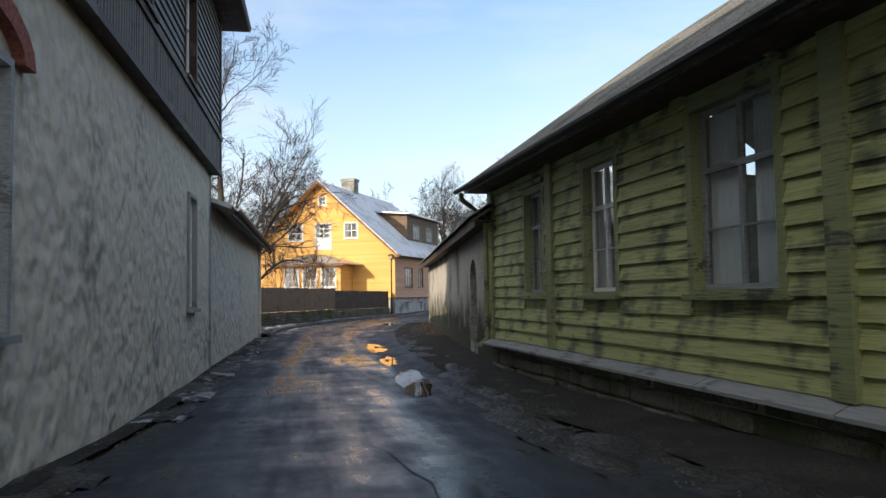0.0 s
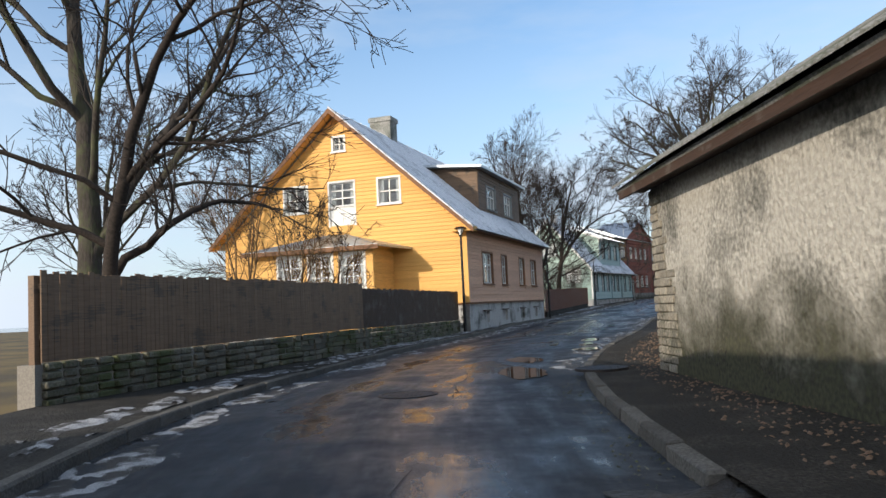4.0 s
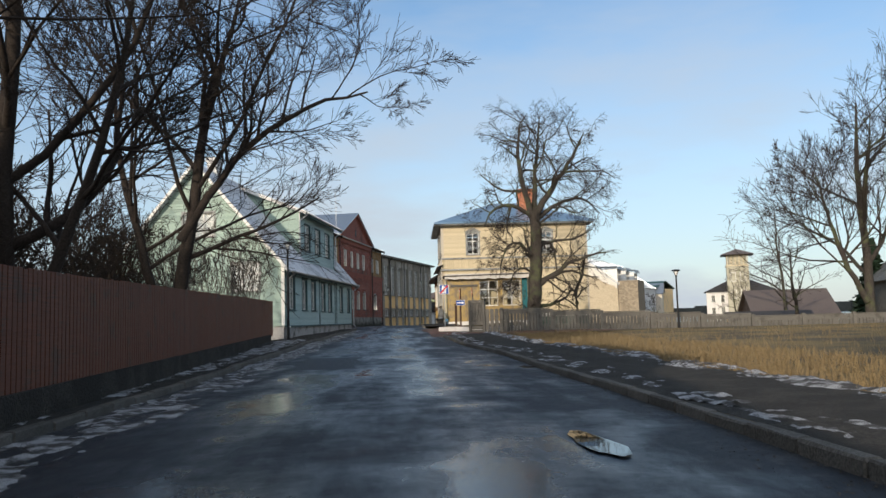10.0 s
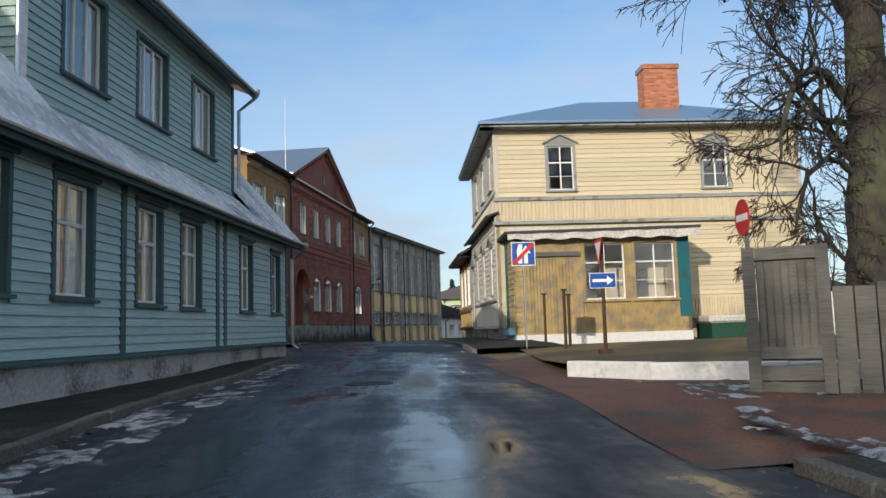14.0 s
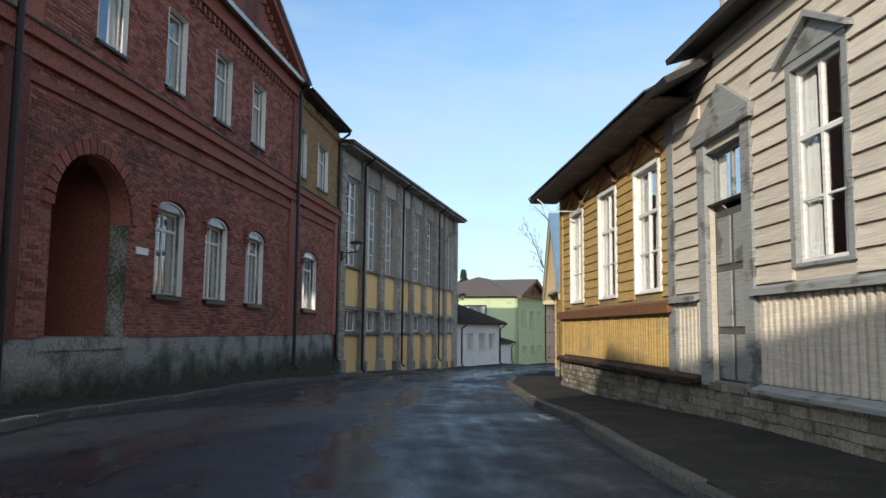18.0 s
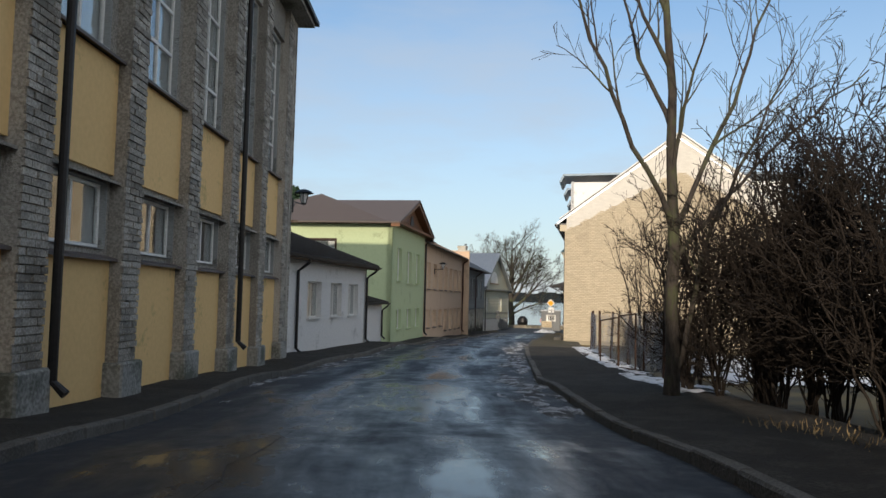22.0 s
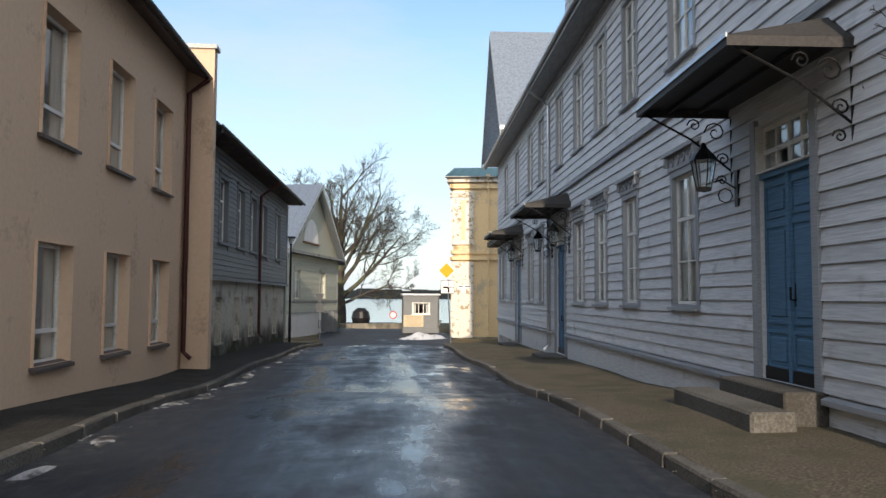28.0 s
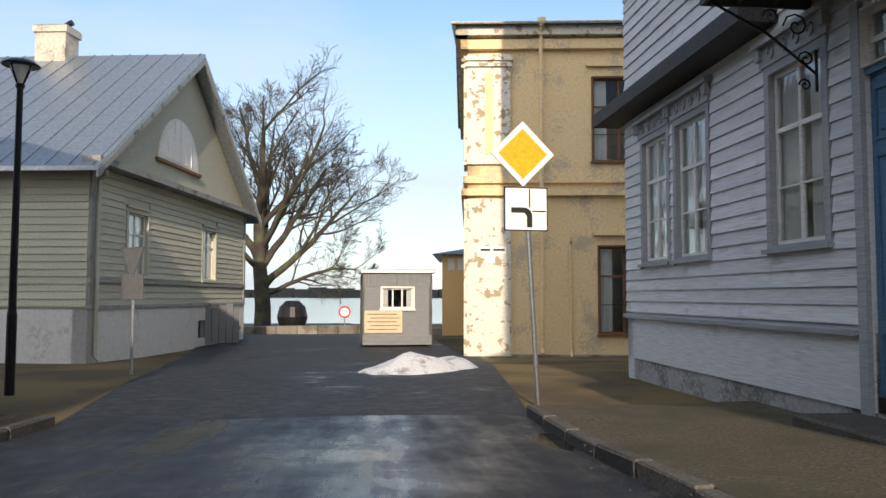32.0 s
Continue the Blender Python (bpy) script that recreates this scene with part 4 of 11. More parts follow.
part("wall", wall_bm(GN.near(-14), 0, 7, 0.3, 3.75, 0.2), GREEN_PAINT, GN.ob)
part("wall", wall_bm(GN.back(7), -14, 7.5, 0.3, 3.75, 0.2), GREEN_PAINT, GN.ob)
for s in (-2.15, 4.15, 7.45, -8.3):
    part("pilaster", box_bm(f, s - 0.13, s + 0.13, 0, 0.09, 0.46, 3.6), GREEN_TRIM, GN.ob)
for k in range(11):
    a = -14 + k * 1.97
    part("drip_board", box_bm(lambda s, o, z: f(s, o, z - o * 0.45), a, a + 1.95, -0.02, 0.22, 0.44, 0.475), GREY_TRIM, GN.ob, "grey sloping drip board")
for i, (a, b, c, d) in enumerate(GN_WIN):
    window(f, a, b, c, d, GN.ob, GREEN_TRIM, GREY_TRIM if i != 2 else WHITE, 2, (0.66,), 0.11, True, "gable" if i < 2 else "board", (0.9, 0.8, 0.7, 0.6)[i], low=(0.33,))
bm = bmesh.new()
rng = random.Random(11)
a = -14.0
st_root = part("stone_base", box_bm(f, -14, 7.5, -0.35, 0.02, -0.3, 0.42), MORTAR, GN.ob)
while a < 7.4:
    zz = -0.2
    for row in range(3):
        wd, hh = rng.uniform(0.3, 0.7), (0.42 + 0.2) / 3
        part("stone", box_bm(f, a + rng.uniform(0, 0.06), min(a + wd, 7.5), 0.0, rng.uniform(0.05, 0.12), zz + 0.012, zz + hh - 0.012, 0.02), STONE_DARK, st_root)
        zz += hh
    a += 0.5
roof(GN, -14.5, 7.75, [(-0.55, 3.42), (3.5, 6.3), (7.5, 3.42)], ASBESTOS)
bm = bmesh.new()
n = 150
for k in range(n):
    a = -14.5 + 22.25 * k / n
    b = a + 22.25 / n
    for p, q, h0, h1 in ((a, (a + b) / 2, 0, 0.035), ((a + b) / 2, b, 0.035, 0)):
        v = [bm.verts.new(GN.at(s, d, z + h + 0.012)) for s, h, d, z in ((p, h0, -0.62, 3.37), (q, h1, -0.62, 3.37), (q, h1, 3.5, 6.3), (p, h0, 3.5, 6.3))]
        bm.faces.new(v)
part("corrugated_sheet", bm, ASBESTOS, GN.ob, kind="stuff")
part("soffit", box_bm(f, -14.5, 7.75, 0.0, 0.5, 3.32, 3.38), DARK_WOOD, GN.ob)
gutter(GN, -14.5, 7.75, -0.68, 3.36, GUTTER_DARK)
downpipe(GN, 7.6, -0.6, 3.3, 0.3, GREEN_TRIM, 0.055, -0.12)
# white dormer on the roof
g = GN.street(1.2)
part("dormer", wall_bm(g, -2.2, 0.6, 4.6, 6.2, 0.15, [(-1.3, -0.3, 4.9, 5.9)]), WHITE, GN.ob)
window(g, -1.3, -0.3, 4.9, 5.9, GN.ob, WHITE, WHITE, 2, (), 0.1)
for s in (-2.2, 0.5):
    part("dormer", box_bm(GN.street(), s, s + 0.1, -3.4, -1.2, 4.6, 6.2), WHITE, GN.ob)
roof(GN, -2.6, 1.0, [(0.8, 6.2), (3.6, 6.6)], ROOF_DARK)

# ---------------------------------------------------------------- stuccoed house with a timber upper floor
LH = Plot("stucco_house", (-4.3, 13.3), -9.4, "left", "rough grey stuccoed house with a dark timber upper floor")
f = LH.street()
LH_WIN = [(-0.42, 0.32, 1.16, 3.02), (-9.4, -8.2, 1.1, 2.9)]
part("wall", wall_bm(f, -22, 2.6, -0.4, 3.84, 0.5, LH_WIN), STUCCO_GREY, LH.ob)
part("wall", wall_bm(LH.far(2.6), 0, 8, -0.4, 3.84, 0.4), STUCCO_GREY, LH.ob)
part("wall", wall_bm(LH.near(-22), 0, 8, -0.4, 7.5, 0.4), STUCCO_GREY, LH.ob)
part("wall", wall_bm(LH.back(8), -22, 2.6, -0.4, 7.5, 0.4), STUCCO_GREY, LH.ob)
for a, b, c, d in LH_WIN:
    window(f, a, b, c, d, LH.ob, GREY_TRIM, WHITE, 2 if b - a > 1 else 1, (0.66,), 0.06, True, None, 0.8, 0.04, low=(0.33,))
bm = bmesh.new()
arch = [(math.cos(t * math.pi / 10) * 0.95, math.sin(t * math.pi / 10) * 0.42) for t in range(11)]
prism(bm, [(-8.8 + x, 2.95 + y) for x, y in arch] + [(-8.8 + x * 0.78, 2.95 + y * 0.62) for x, y in arch[::-1]], lambda a, z: f(a, -0.02, z), lambda a, z: f(a, 0.09, z))
part("window_arch", bm, BRICK_RED_DARK, LH.ob)
fu = LH.street(-0.14)
UP_WIN = [(-1.75, -0.75, 4.72, 6.2), (-5.3, -4.3, 4.72, 6.2), (-8.6, -7.6, 4.72, 6.2)]
w = part("wall", wall_bm(fu, -22, 2.7, 3.84, 7.4, 0.25, UP_WIN), DARK_WOOD, LH.ob)
siding(fu, -12, 2.66, 3.9, 4.55, 0.11, GREY_WOOD, w, vertical=True)
siding(fu, -12, 2.66, 4.62, 7.3, 0.15, GREY_WOOD, w, [(a - 0.1, b + 0.1, c - 0.1, d + 0.1) for a, b, c, d in UP_WIN])
fe = LH.far(2.7)
w = part("wall", wall_bm(fe, -0.14, 8, 3.84, 7.4, 0.25), DARK_WOOD, LH.ob)
siding(fe, -0.14, 8, 3.9, 7.3, 0.15, GREY_WOOD, w)
part("band_board", box_bm(fu, -22, 2.75, 0, 0.07, 4.54, 4.63), DARK_WOOD, LH.ob)
part("band_board", box_bm(fu, -22, 2.75, 0, 0.05, 3.82, 3.92), DARK_WOOD, LH.ob)
part("corner_board", box_bm(fu, 2.55, 2.75, 0.0, 0.05, 3.92, 7.4), DARK_WOOD, LH.ob)
for a, b, c, d in UP_WIN:
    window(fu, a, b, c, d, LH.ob, DARK_WOOD, WHITE, 2, (0.66,), 0.1, True, None, 0.0)
roof(LH, -22.5, 3.3, [(-0.75, 7.15), (4, 9.4), (8.6, 7.15)], ROOF_DARK)
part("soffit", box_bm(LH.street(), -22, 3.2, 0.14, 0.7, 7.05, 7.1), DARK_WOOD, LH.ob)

LW = Plot("stucco_shed", (-4.3, 13.3), -9.4, "left", "low rough stuccoed outbuilding under a sheet metal roof", "outbuilding")
f = LW.street(0.05)
part("wall", wall_bm(f, 2.62, 17.0, -0.6, 3.25, 0.4), STUCCO_GREY, LW.ob)
part("wall", wall_bm(LW.far(17.0), -0.05, 6, -0.6, 5.4, 0.4, (), lambda a: 3.25 + max(a, 0) * 0.36), STUCCO_GREY, LW.ob)
part("wall", wall_bm(LW.back(6), 2.62, 17.0, -0.6, 5.0, 0.4), STUCCO_GREY, LW.ob)
roof(LW, 2.64, 17.5, [(-0.42, 3.22), (6.4, 5.6)], ROOF_ZINC, 0.08, 0.6)
part("fascia", box_bm(LW.street(), 2.64, 17.5, 0.36, 0.43, 3.02, 3.2), DARK_WOOD, LW.ob)
gutter(LW, 2.7, 17.5, -0.5, 3.16, GUTTER_DARK)

# ---------------------------------------------------------------- roofed street wall with an arched niche
RW = Plot("roofed_wall", (1.0, 15.3), -4.2, "right", "stained grey stucco wall with an arched opening under a dark roof", "wall")
f = RW.street()
w = part("wall", wall_bm(f, 0.0, 23.4, -0.5, 2.95, 0.45, [(3.05, 4.45, 0.25, 2.4)]), STUCCO_DARK, RW.ob)
bm = bmesh.new()
prism(bm, [(3.05, 1.62), (3.05, 2.4), (4.45, 2.4), (4.45, 1.62)] + [(3.75 + 0.7 * math.cos(t * math.pi / 12), 1.62 + 0.55 * math.sin(t * math.pi / 12)) for t in range(1, 12)], lambda a, z: f(a, 0.003, z), lambda a, z: f(a, -0.45, z))
part("arch", bm, STUCCO_DARK, RW.ob)
part("niche_back", box_bm(f, 2.9, 4.6, -0.75, -0.45, 0.1, 2.5), STUCCO_DARK, RW.ob)
part("niche_sill", box_bm(f, 3.0, 4.5, -0.45, 0.03, 0.2, 0.28), STONE_DARK, RW.ob)
roof(RW, -0.3, 23.8, [(-0.44, 2.78), (1.1, 3.75), (3.2, 3.3)], ASBESTOS, 0.06)
part("fascia", box_bm(f, -0.3, 23.75, 0.37, 0.41, 2.62, 2.76), DARK_WOOD, RW.ob)
part("soffit", box_bm(f, -0.3, 23.75, 0, 0.4, 2.72, 2.75), DARK_WOOD, RW.ob)
bm = bmesh.new()
for k in range(150):
    a = -0.3 + 24.1 * k / 150
    prism(bm, [(a, 2.795), (a + 0.082, 2.835), (a + 0.164, 2.795)], lambda s, z: RW.at(s, -0.52, z), lambda s, z: RW.at(s, 1.1, z + 0.975))
part("corrugated_sheet", bm, ASBESTOS, RW.ob, kind="stuff")
part("wall", wall_bm(RW.back(3), 0, 23.4, -0.5, 3.1, 0.3), STUCCO_DARK, RW.ob)
fe = RW.far(23.4)
w = part("wall", wall_bm(fe, 0, 3.0, -0.5, 3.6, 0.3, (), lambda a: 2.8 + (0.6 * a if a < 1.1 else 0.66 - (a - 1.1) * 0.2)), STUCCO_DARK, RW.ob)
rng = random.Random(4)
for k in range(24):                                     # bared rubble corner where the plaster has fallen
    z = -0.3 + k * 0.125
    for q in range(2):
        part("stone", box_bm(fe, -0.02 + q * 0.3 + rng.uniform(0, 0.05), 0.27 + q * 0.3 + rng.uniform(-0.06, 0.06), 0, rng.uniform(0.04, 0.09), z + 0.008, z + 0.118, 0.015), STONE, w)
    reach = 0.25 + 0.55 * max(0.0, 1 - abs(k - 8) / 12) + rng.uniform(-0.1, 0.1)
    if z > 2.5:
        continue
    p = 23.43
    while p > 23.43 - reach:
        ln = rng.uniform(0.2, 0.36)
        part("stone", box_bm(f, p - ln + 0.01, p - 0.008, -0.03, rng.uniform(0.012, 0.05), z + 0.006, z + 0.119, 0.014), STONE, w)
        p -= ln


def film(name, c, c2):
    """Moss and mud clinging to a wall in ragged patches; cover says how thickly it lies."""
    m = mat(name, c, 0.95, c2, 3.0, bump=0.5, bscale=18, vary=0)
    n, l = m.node_tree.nodes, m.node_tree.links
    cover, patchy, add, rng_ = n.new("ShaderNodeAttribute"), n.new("ShaderNodeTexNoise"), n.new("ShaderNodeMath"), n.new("ShaderNodeMapRange")
    cover.attribute_name = "cover"
    patchy.inputs["Scale"].default_value, patchy.inputs["Detail"].default_value, patchy.inputs["Roughness"].default_value = 1.1, 9, 0.68
    tc = n.new("ShaderNodeTexCoord")
    l.new(tc.outputs["Object"], patchy.inputs[0]), l.new(cover.outputs["Fac"], add.inputs[0]), l.new(patchy.outputs[0], add.inputs[1])
    for k, v in zip(("From Min", "From Max", "To Min", "To Max"), (0.72, 1.15, 0.0, 0.93)):
        rng_.inputs[k].default_value = v
    l.new(add.outputs[0], rng_.inputs[0]), l.new(rng_.outputs[0], n["Principled BSDF"].inputs["Alpha"])
    return m


def grime(parent, f, a0, a1, z0, z1, material):
    bm = bmesh.new()
    lay = bm.verts.layers.float.new("cover")
    n = max(2, int((a1 - a0) / 0.5))
    col = []
    for k in range(n + 1):
        a = a0 + (a1 - a0) * k / n
        row = []
        for r in range(5):
            v = bm.verts.new(f(a, 0.005, z0 + (z1 - z0) * r / 4))
            v[lay] = 0.85 - 0.85 * r / 4
            row.append(v)
        col.append(row)
    for p, q in zip(col, col[1:]):
        for r in range(4):
            bm.faces.new((p[r], q[r], q[r + 1], p[r + 1]))
    return part("grime", bm, material, parent, "dark mossy splash marks")


MOSS = film("mossy_grime", (0.075, 0.075, 0.045), (0.04, 0.04, 0.028))
grime(RW.ob, f, 0.0, 3.0, -0.4, 1.9, MOSS)
grime(RW.ob, f, 4.5, 23.3, -0.4, 2.0, MOSS)

# plastered garden wall further on
W2 = Plot("garden_wall", (-0.1, 40.0), 15.2, "right", "pale olive plastered garden wall with a crumbling brick top", "wall")
f = W2.street()
STREAKED = mat("streaked_damp_plaster", (0.17, 0.165, 0.125), 0.95, (0.075, 0.075, 0.05), 1.1, stretch=(4, 4, 0.22), bump=0.4, bscale=9.0, stain=(0.045, 0.05, 0.03), stain_at=(0.48, 0.68), stain_scale=0.9, vary=0)
part("wall", wall_bm(f, -1.0, 7.0, -0.6, 2.35, 0.4, (), lambda a: 2.42 - 0.01 * a), STREAKED, W2.ob, "dark olive plaster streaked by damp")
part("wall", wall_bm(f, 7.003, 12.4, -0.6, 2.35, 0.4, (), lambda a: 2.42 - 0.01 * a - (0.12 if a > 11.9 else 0)), STUCCO_PALE, W2.ob)
grime(W2.ob, f, 7.1, 12.35, -0.5, 1.2, film("yellow_green_algae", (0.30, 0.26, 0.06), (0.2, 0.19, 0.06)))
part("wall", wall_bm(W2.far(12.4), 0, 9, -0.6, 2.3, 0.4), STUCCO_PALE, W2.ob)
part("coping", box_bm(f, -1.0, 7.0, -0.48, 0.1, 2.36, 2.5), ROOF_DARK, W2.ob)
rb = random.Random(19)
for k in range(11):
    z = 2.22 - k * 0.105
    a = 8.9 + 0.12 * k + rb.uniform(-0.2, 0.2) if k < 6 else 7.6 + rb.uniform(-0.2, 0.2)
    end = 11.8 - 0.45 * k if k < 6 else 8.4 + rb.uniform(-0.3, 0.3)
    while a < end:
        part("brick", box_bm(f, a, a + 0.25, -0.05, 0.008 + rb.uniform(-0.003, 0.006), z, z + 0.09), STONE, W2.ob)
        a += 0.265
rng = random.Random(9)
for k in range(3):
    a = 7.0
    while a < 12.2:
        if rng.random() < 0.85 - 0.15 * k:
            part("brick", box_bm(f, a, a + 0.24, -0.36, -0.03 + rng.uniform(-0.03, 0.04), 2.3 + k * 0.075, 2.365 + k * 0.075), STONE_DARK, W2.ob)
        a += 0.26

# ---------------------------------------------------------------- plank fence on a stone footing
def board_fence(name, p, az, side, length, z_top, z_rail, z_foot, z_ground, material, label, board=0.12, post=2.4, gap=0.012, foot=True, ragged=0.03, back_rails=True):
    pl = Plot(name, p, az, side, label, "fence")
    f = pl.street()
    rng = random.Random(int(length * 100))
    zt = z_top if callable(z_top) else (lambda s: z_top)
    zf = z_foot if callable(z_foot) else (lambda s: z_foot)
    zg = z_ground if callable(z_ground) else (lambda s: z_ground)
    n = int(length / board)
    for k in range(n):
        a = k * board
        t = zt(a) + rng.uniform(-ragged, ragged)
        bm = bmesh.new()
        lean = rng.uniform(-0.006, 0.006)
        hexa(bm, [f(a + gap / 2, 0, zf(a)), f(a + gap / 2 + lean, 0, t), f(a + gap / 2, 0.024, zf(a)), f(a + gap / 2 + lean, 0.024, t), f(a + board - gap / 2, 0, zf(a)), f(a + board - gap / 2 + lean, 0, t), f(a + board - gap / 2, 0.024, zf(a)), f(a + board - gap / 2 + lean, 0.024, t)])
        part("board", bm, material, pl.ob)
    k = 0.0
    while k < length + 0.01:
        part("post", box_bm(f, k - 0.06, k + 0.06, -0.14, -0.04, zg(k) - 0.2, zt(k) - 0.05), material, pl.ob)
        k += post
    for r in z_rail:
        bm = bmesh.new()
        for i in range(int(length / post)):
            a, b = i * post, (i + 1) * post
            hexa(bm, [f(x, o, zf(x) + (zt(x) - zf(x)) * r + h) for x in (a, b) for o in (-0.04, 0) for h in (0, 0.09)])
        part("rail", bm, material, pl.ob)
    if foot:
        ft = part("stone_footing", box_bm(f, -0.1, length, -0.3, 0.0, min(zg(0), zg(length)) - 0.4, min(zf(0), zf(length)) - 0.03), MORTAR, pl.ob)
        a = 0.0
        made = 0
        rest = bmesh.new()
        while a < length:
            rows = max(3, int((zf(a) - zg(a)) / 0.12))
            for r in range(rows + 1):
                h = (zf(a) - zg(a) + 0.15) / (rows + 1)
                z = zg(a) - 0.15 + r * h
                a0, a1, o = a + rng.uniform(0, 0.07), a + rng.uniform(0.3, 0.4), rng.uniform(0.03, 0.11)
                if made < 130:
                    part("stone", box_bm(f, a0, a1, -0.05, o, z + 0.01, z + h - 0.012, 0.022), STONE_DARK, ft)
                else:
                    hexa(rest, [f(a_, o_, z_) for a_ in (a0, a1) for o_ in (-0.05, o) for z_ in (z + 0.01, z + h - 0.012)])
                made += 1
            a += 0.36
        if made > 130:
            part("rubble", rest, STONE_DARK, ft, kind="stuff")
        else:
            rest.free()
    return pl


board_fence("plank_fence", (-9.6, 37.2), 13.5, "left", 12.0, 1.83, (0.25, 0.8), 0.56, -0.06, WEATHERED, "weathered brown plank fence on a mossy stone footing")
board_fence("plank_fence", (-6.8, 48.9), 10.5, "left", 13.3, 1.70, (0.25, 0.8), lambda s: 0.55 - 0.01 * s, lambda s: -0.02 + 0.002 * s, DARK_WOOD, "dark brown plank fence on a mossy stone footing")

# ---------------------------------------------------------------- orange house
OH = Plot("orange_house", (-3.87, 62.05), 16.7, "left", "tall orange clapboard house with a steep gable and grey plinth")
f, fg = OH.street(), OH.near()
GW = 12.9                                               # gable width
def gable_top(a):
    return 4.75 + (5.85 / (GW / 2)) * min(a, GW - a)
SIDE_WIN = [(2.4, 4.2, 2.1, 3.6), (5.95, 7.05, 2.1, 3.6), (9.9, 11.1, 2.1, 3.6), (12.8, 14.2, 2.1, 3.6)]
GAB_WIN = [(3.18, 4.25, 6.08, 7.28), (5.55, 6.85, 5.2, 7.3), (8.1, 9.35, 6.0, 7.26), (5.98, 6.56, 8.86, 9.54)]
ORANGE_HOLES = [(a - 0.09, b + 0.09, c - 0.09, d + 0.09) for a, b, c, d in GAB_WIN]
w = part("wall", wall_bm(fg, 0, GW, 1.15, 10.6, 0.25, GAB_WIN, gable_top), ORANGE, OH.ob)
siding(fg, 0.0, GW, 1.2, 10.5, 0.18, ORANGE, w, ORANGE_HOLES, gable_top)
w = part("wall", wall_bm(f, 0, 16.3, 1.15, 4.75, 0.25, SIDE_WIN), PEACH, OH.ob)
siding(f, 0.0, 16.3, 1.2, 4.72, 0.165, PEACH, w, [(a - 0.09, b + 0.09, c - 0.09, d + 0.09) for a, b, c, d in SIDE_WIN])
part("wall", wall_bm(OH.far(16.3), 0, GW, 1.15, 10.6, 0.25, (), gable_top), PEACH, OH.ob)
part("wall", wall_bm(OH.back(GW), 0, 16.3, 1.15, 4.75, 0.25), ORANGE, OH.ob)
for ff, a, b in ((f, 0.03, 16.3), (fg, 0.0, GW)):
    part("plinth", wall_bm(lambda a, o, z, ff=ff: ff(a, o - 0.03, z), a, b, -0.5, 1.16, 0.4, [(x, x + 1.05, 0.18, 0.76) for x in (2.32, 5.9, 9.85, 13.3)] if ff is f else ()), PLINTH, OH.ob)
for x in (2.32, 5.9, 9.85, 13.3):
    part("cellar_window", box_bm(f, x, x + 1.05, -0.28, -0.16, 0.18, 0.76), PLINTH, OH.ob)
    part("cellar_lintel", box_bm(f, x - 0.05, x + 1.1, -0.05, 0.05, 0.74, 0.8), DARK_WOOD, OH.ob)
part("drip_board", box_bm(lambda s, o, z: f(s, o, z - o * 0.4), 0, 16.3, -0.02, 0.08, 1.15, 1.19), BROWN_TRIM, OH.ob)
part("drip_board", box_bm(lambda s, o, z: fg(s, o, z - o * 0.4), 0, GW, -0.02, 0.08, 1.15, 1.19), BROWN_TRIM, OH.ob)
part("corner_board", box_bm(fg, -0.04, 0.12, -0.02, 0.045, 1.2, 4.75), ORANGE, OH.ob)
part("corner_board", box_bm(f, -0.03, 0.12, -0.02, 0.045, 1.2, 4.75), PEACH, OH.ob)
for i, (a, b, c, d) in enumerate(SIDE_WIN):
    window(f, a, b, c, d, OH.ob, BROWN_TRIM, WHITE, 3 if i == 0 else 2, (0.62,), 0.07, True, None, 0.5)
for i, (a, b, c, d) in enumerate(GAB_WIN):
    if i == 1:
        window(fg, a, b, 6.15, d, OH.ob, WHITE, WHITE, 2, (0.34, 0.67), 0.09, False)
        bm = bmesh.new()
        bx(bm, fg, a, b, -0.1, -0.03, c, 6.15)
        bx(bm, fg, a - 0.09, a, -0.02, 0.045, c - 0.05, 6.1)
        bx(bm, fg, b, b + 0.09, -0.02, 0.045, c - 0.05, 6.1)
        bx(bm, fg, (a + b) / 2 - 0.03, (a + b) / 2 + 0.03, -0.03, -0.01, c, 6.1)
        part("balcony_door", bm, WHITE, OH.ob, "white panelled lower leaves of a balcony door")
    else:
        window(fg, a, b, c, d, OH.ob, WHITE, WHITE, 2, (0.5,), 0.09, True, None, 0.0)
e = 0.62
zr = 10.6 + 0.28
prof = [(-0.55, 4.55), (GW / 2, zr), (GW + 0.55, 4.55)]
roof(OH, -0.62, 16.7, prof, SNOWY, 0.1, 0.65)
bm = bmesh.new()
for sgn in (0, 1):
    p, q = (prof[0], prof[1]) if sgn == 0 else (prof[2], prof[1])
    prism(bm, [(p[0], p[1] - 0.22), (p[0], p[1] + 0.0), (q[0], q[1] + 0.0), (q[0], q[1] - 0.25)], lambda d, z: OH.at(-0.66, d, z), lambda d, z: OH.at(-0.61, d, z))
part("barge_board", bm, BROWN_TRIM, OH.ob)
bm = bmesh.new()
for sgn in (0, 1):
    p, q = (prof[0], prof[1]) if sgn == 0 else (prof[2], prof[1])
    prism(bm, [(p[0], p[1] - 0.16), (p[0], p[1] - 0.12), (q[0], q[1] - 0.12), (q[0], q[1] - 0.16)], lambda d, z: OH.at(-0.61, d, z), lambda d, z: OH.at(0.0, d, z))
part("soffit", bm, ORANGE, OH.ob)
part("soffit", box_bm(f, 0, 16.5, 0.0, 0.5, 4.5, 4.54), BROWN_TRIM, OH.ob)
part("eave_return", box_bm(fg, -0.55, 0.5, 0.0, 0.6, 4.42, 4.62), ORANGE, OH.ob)
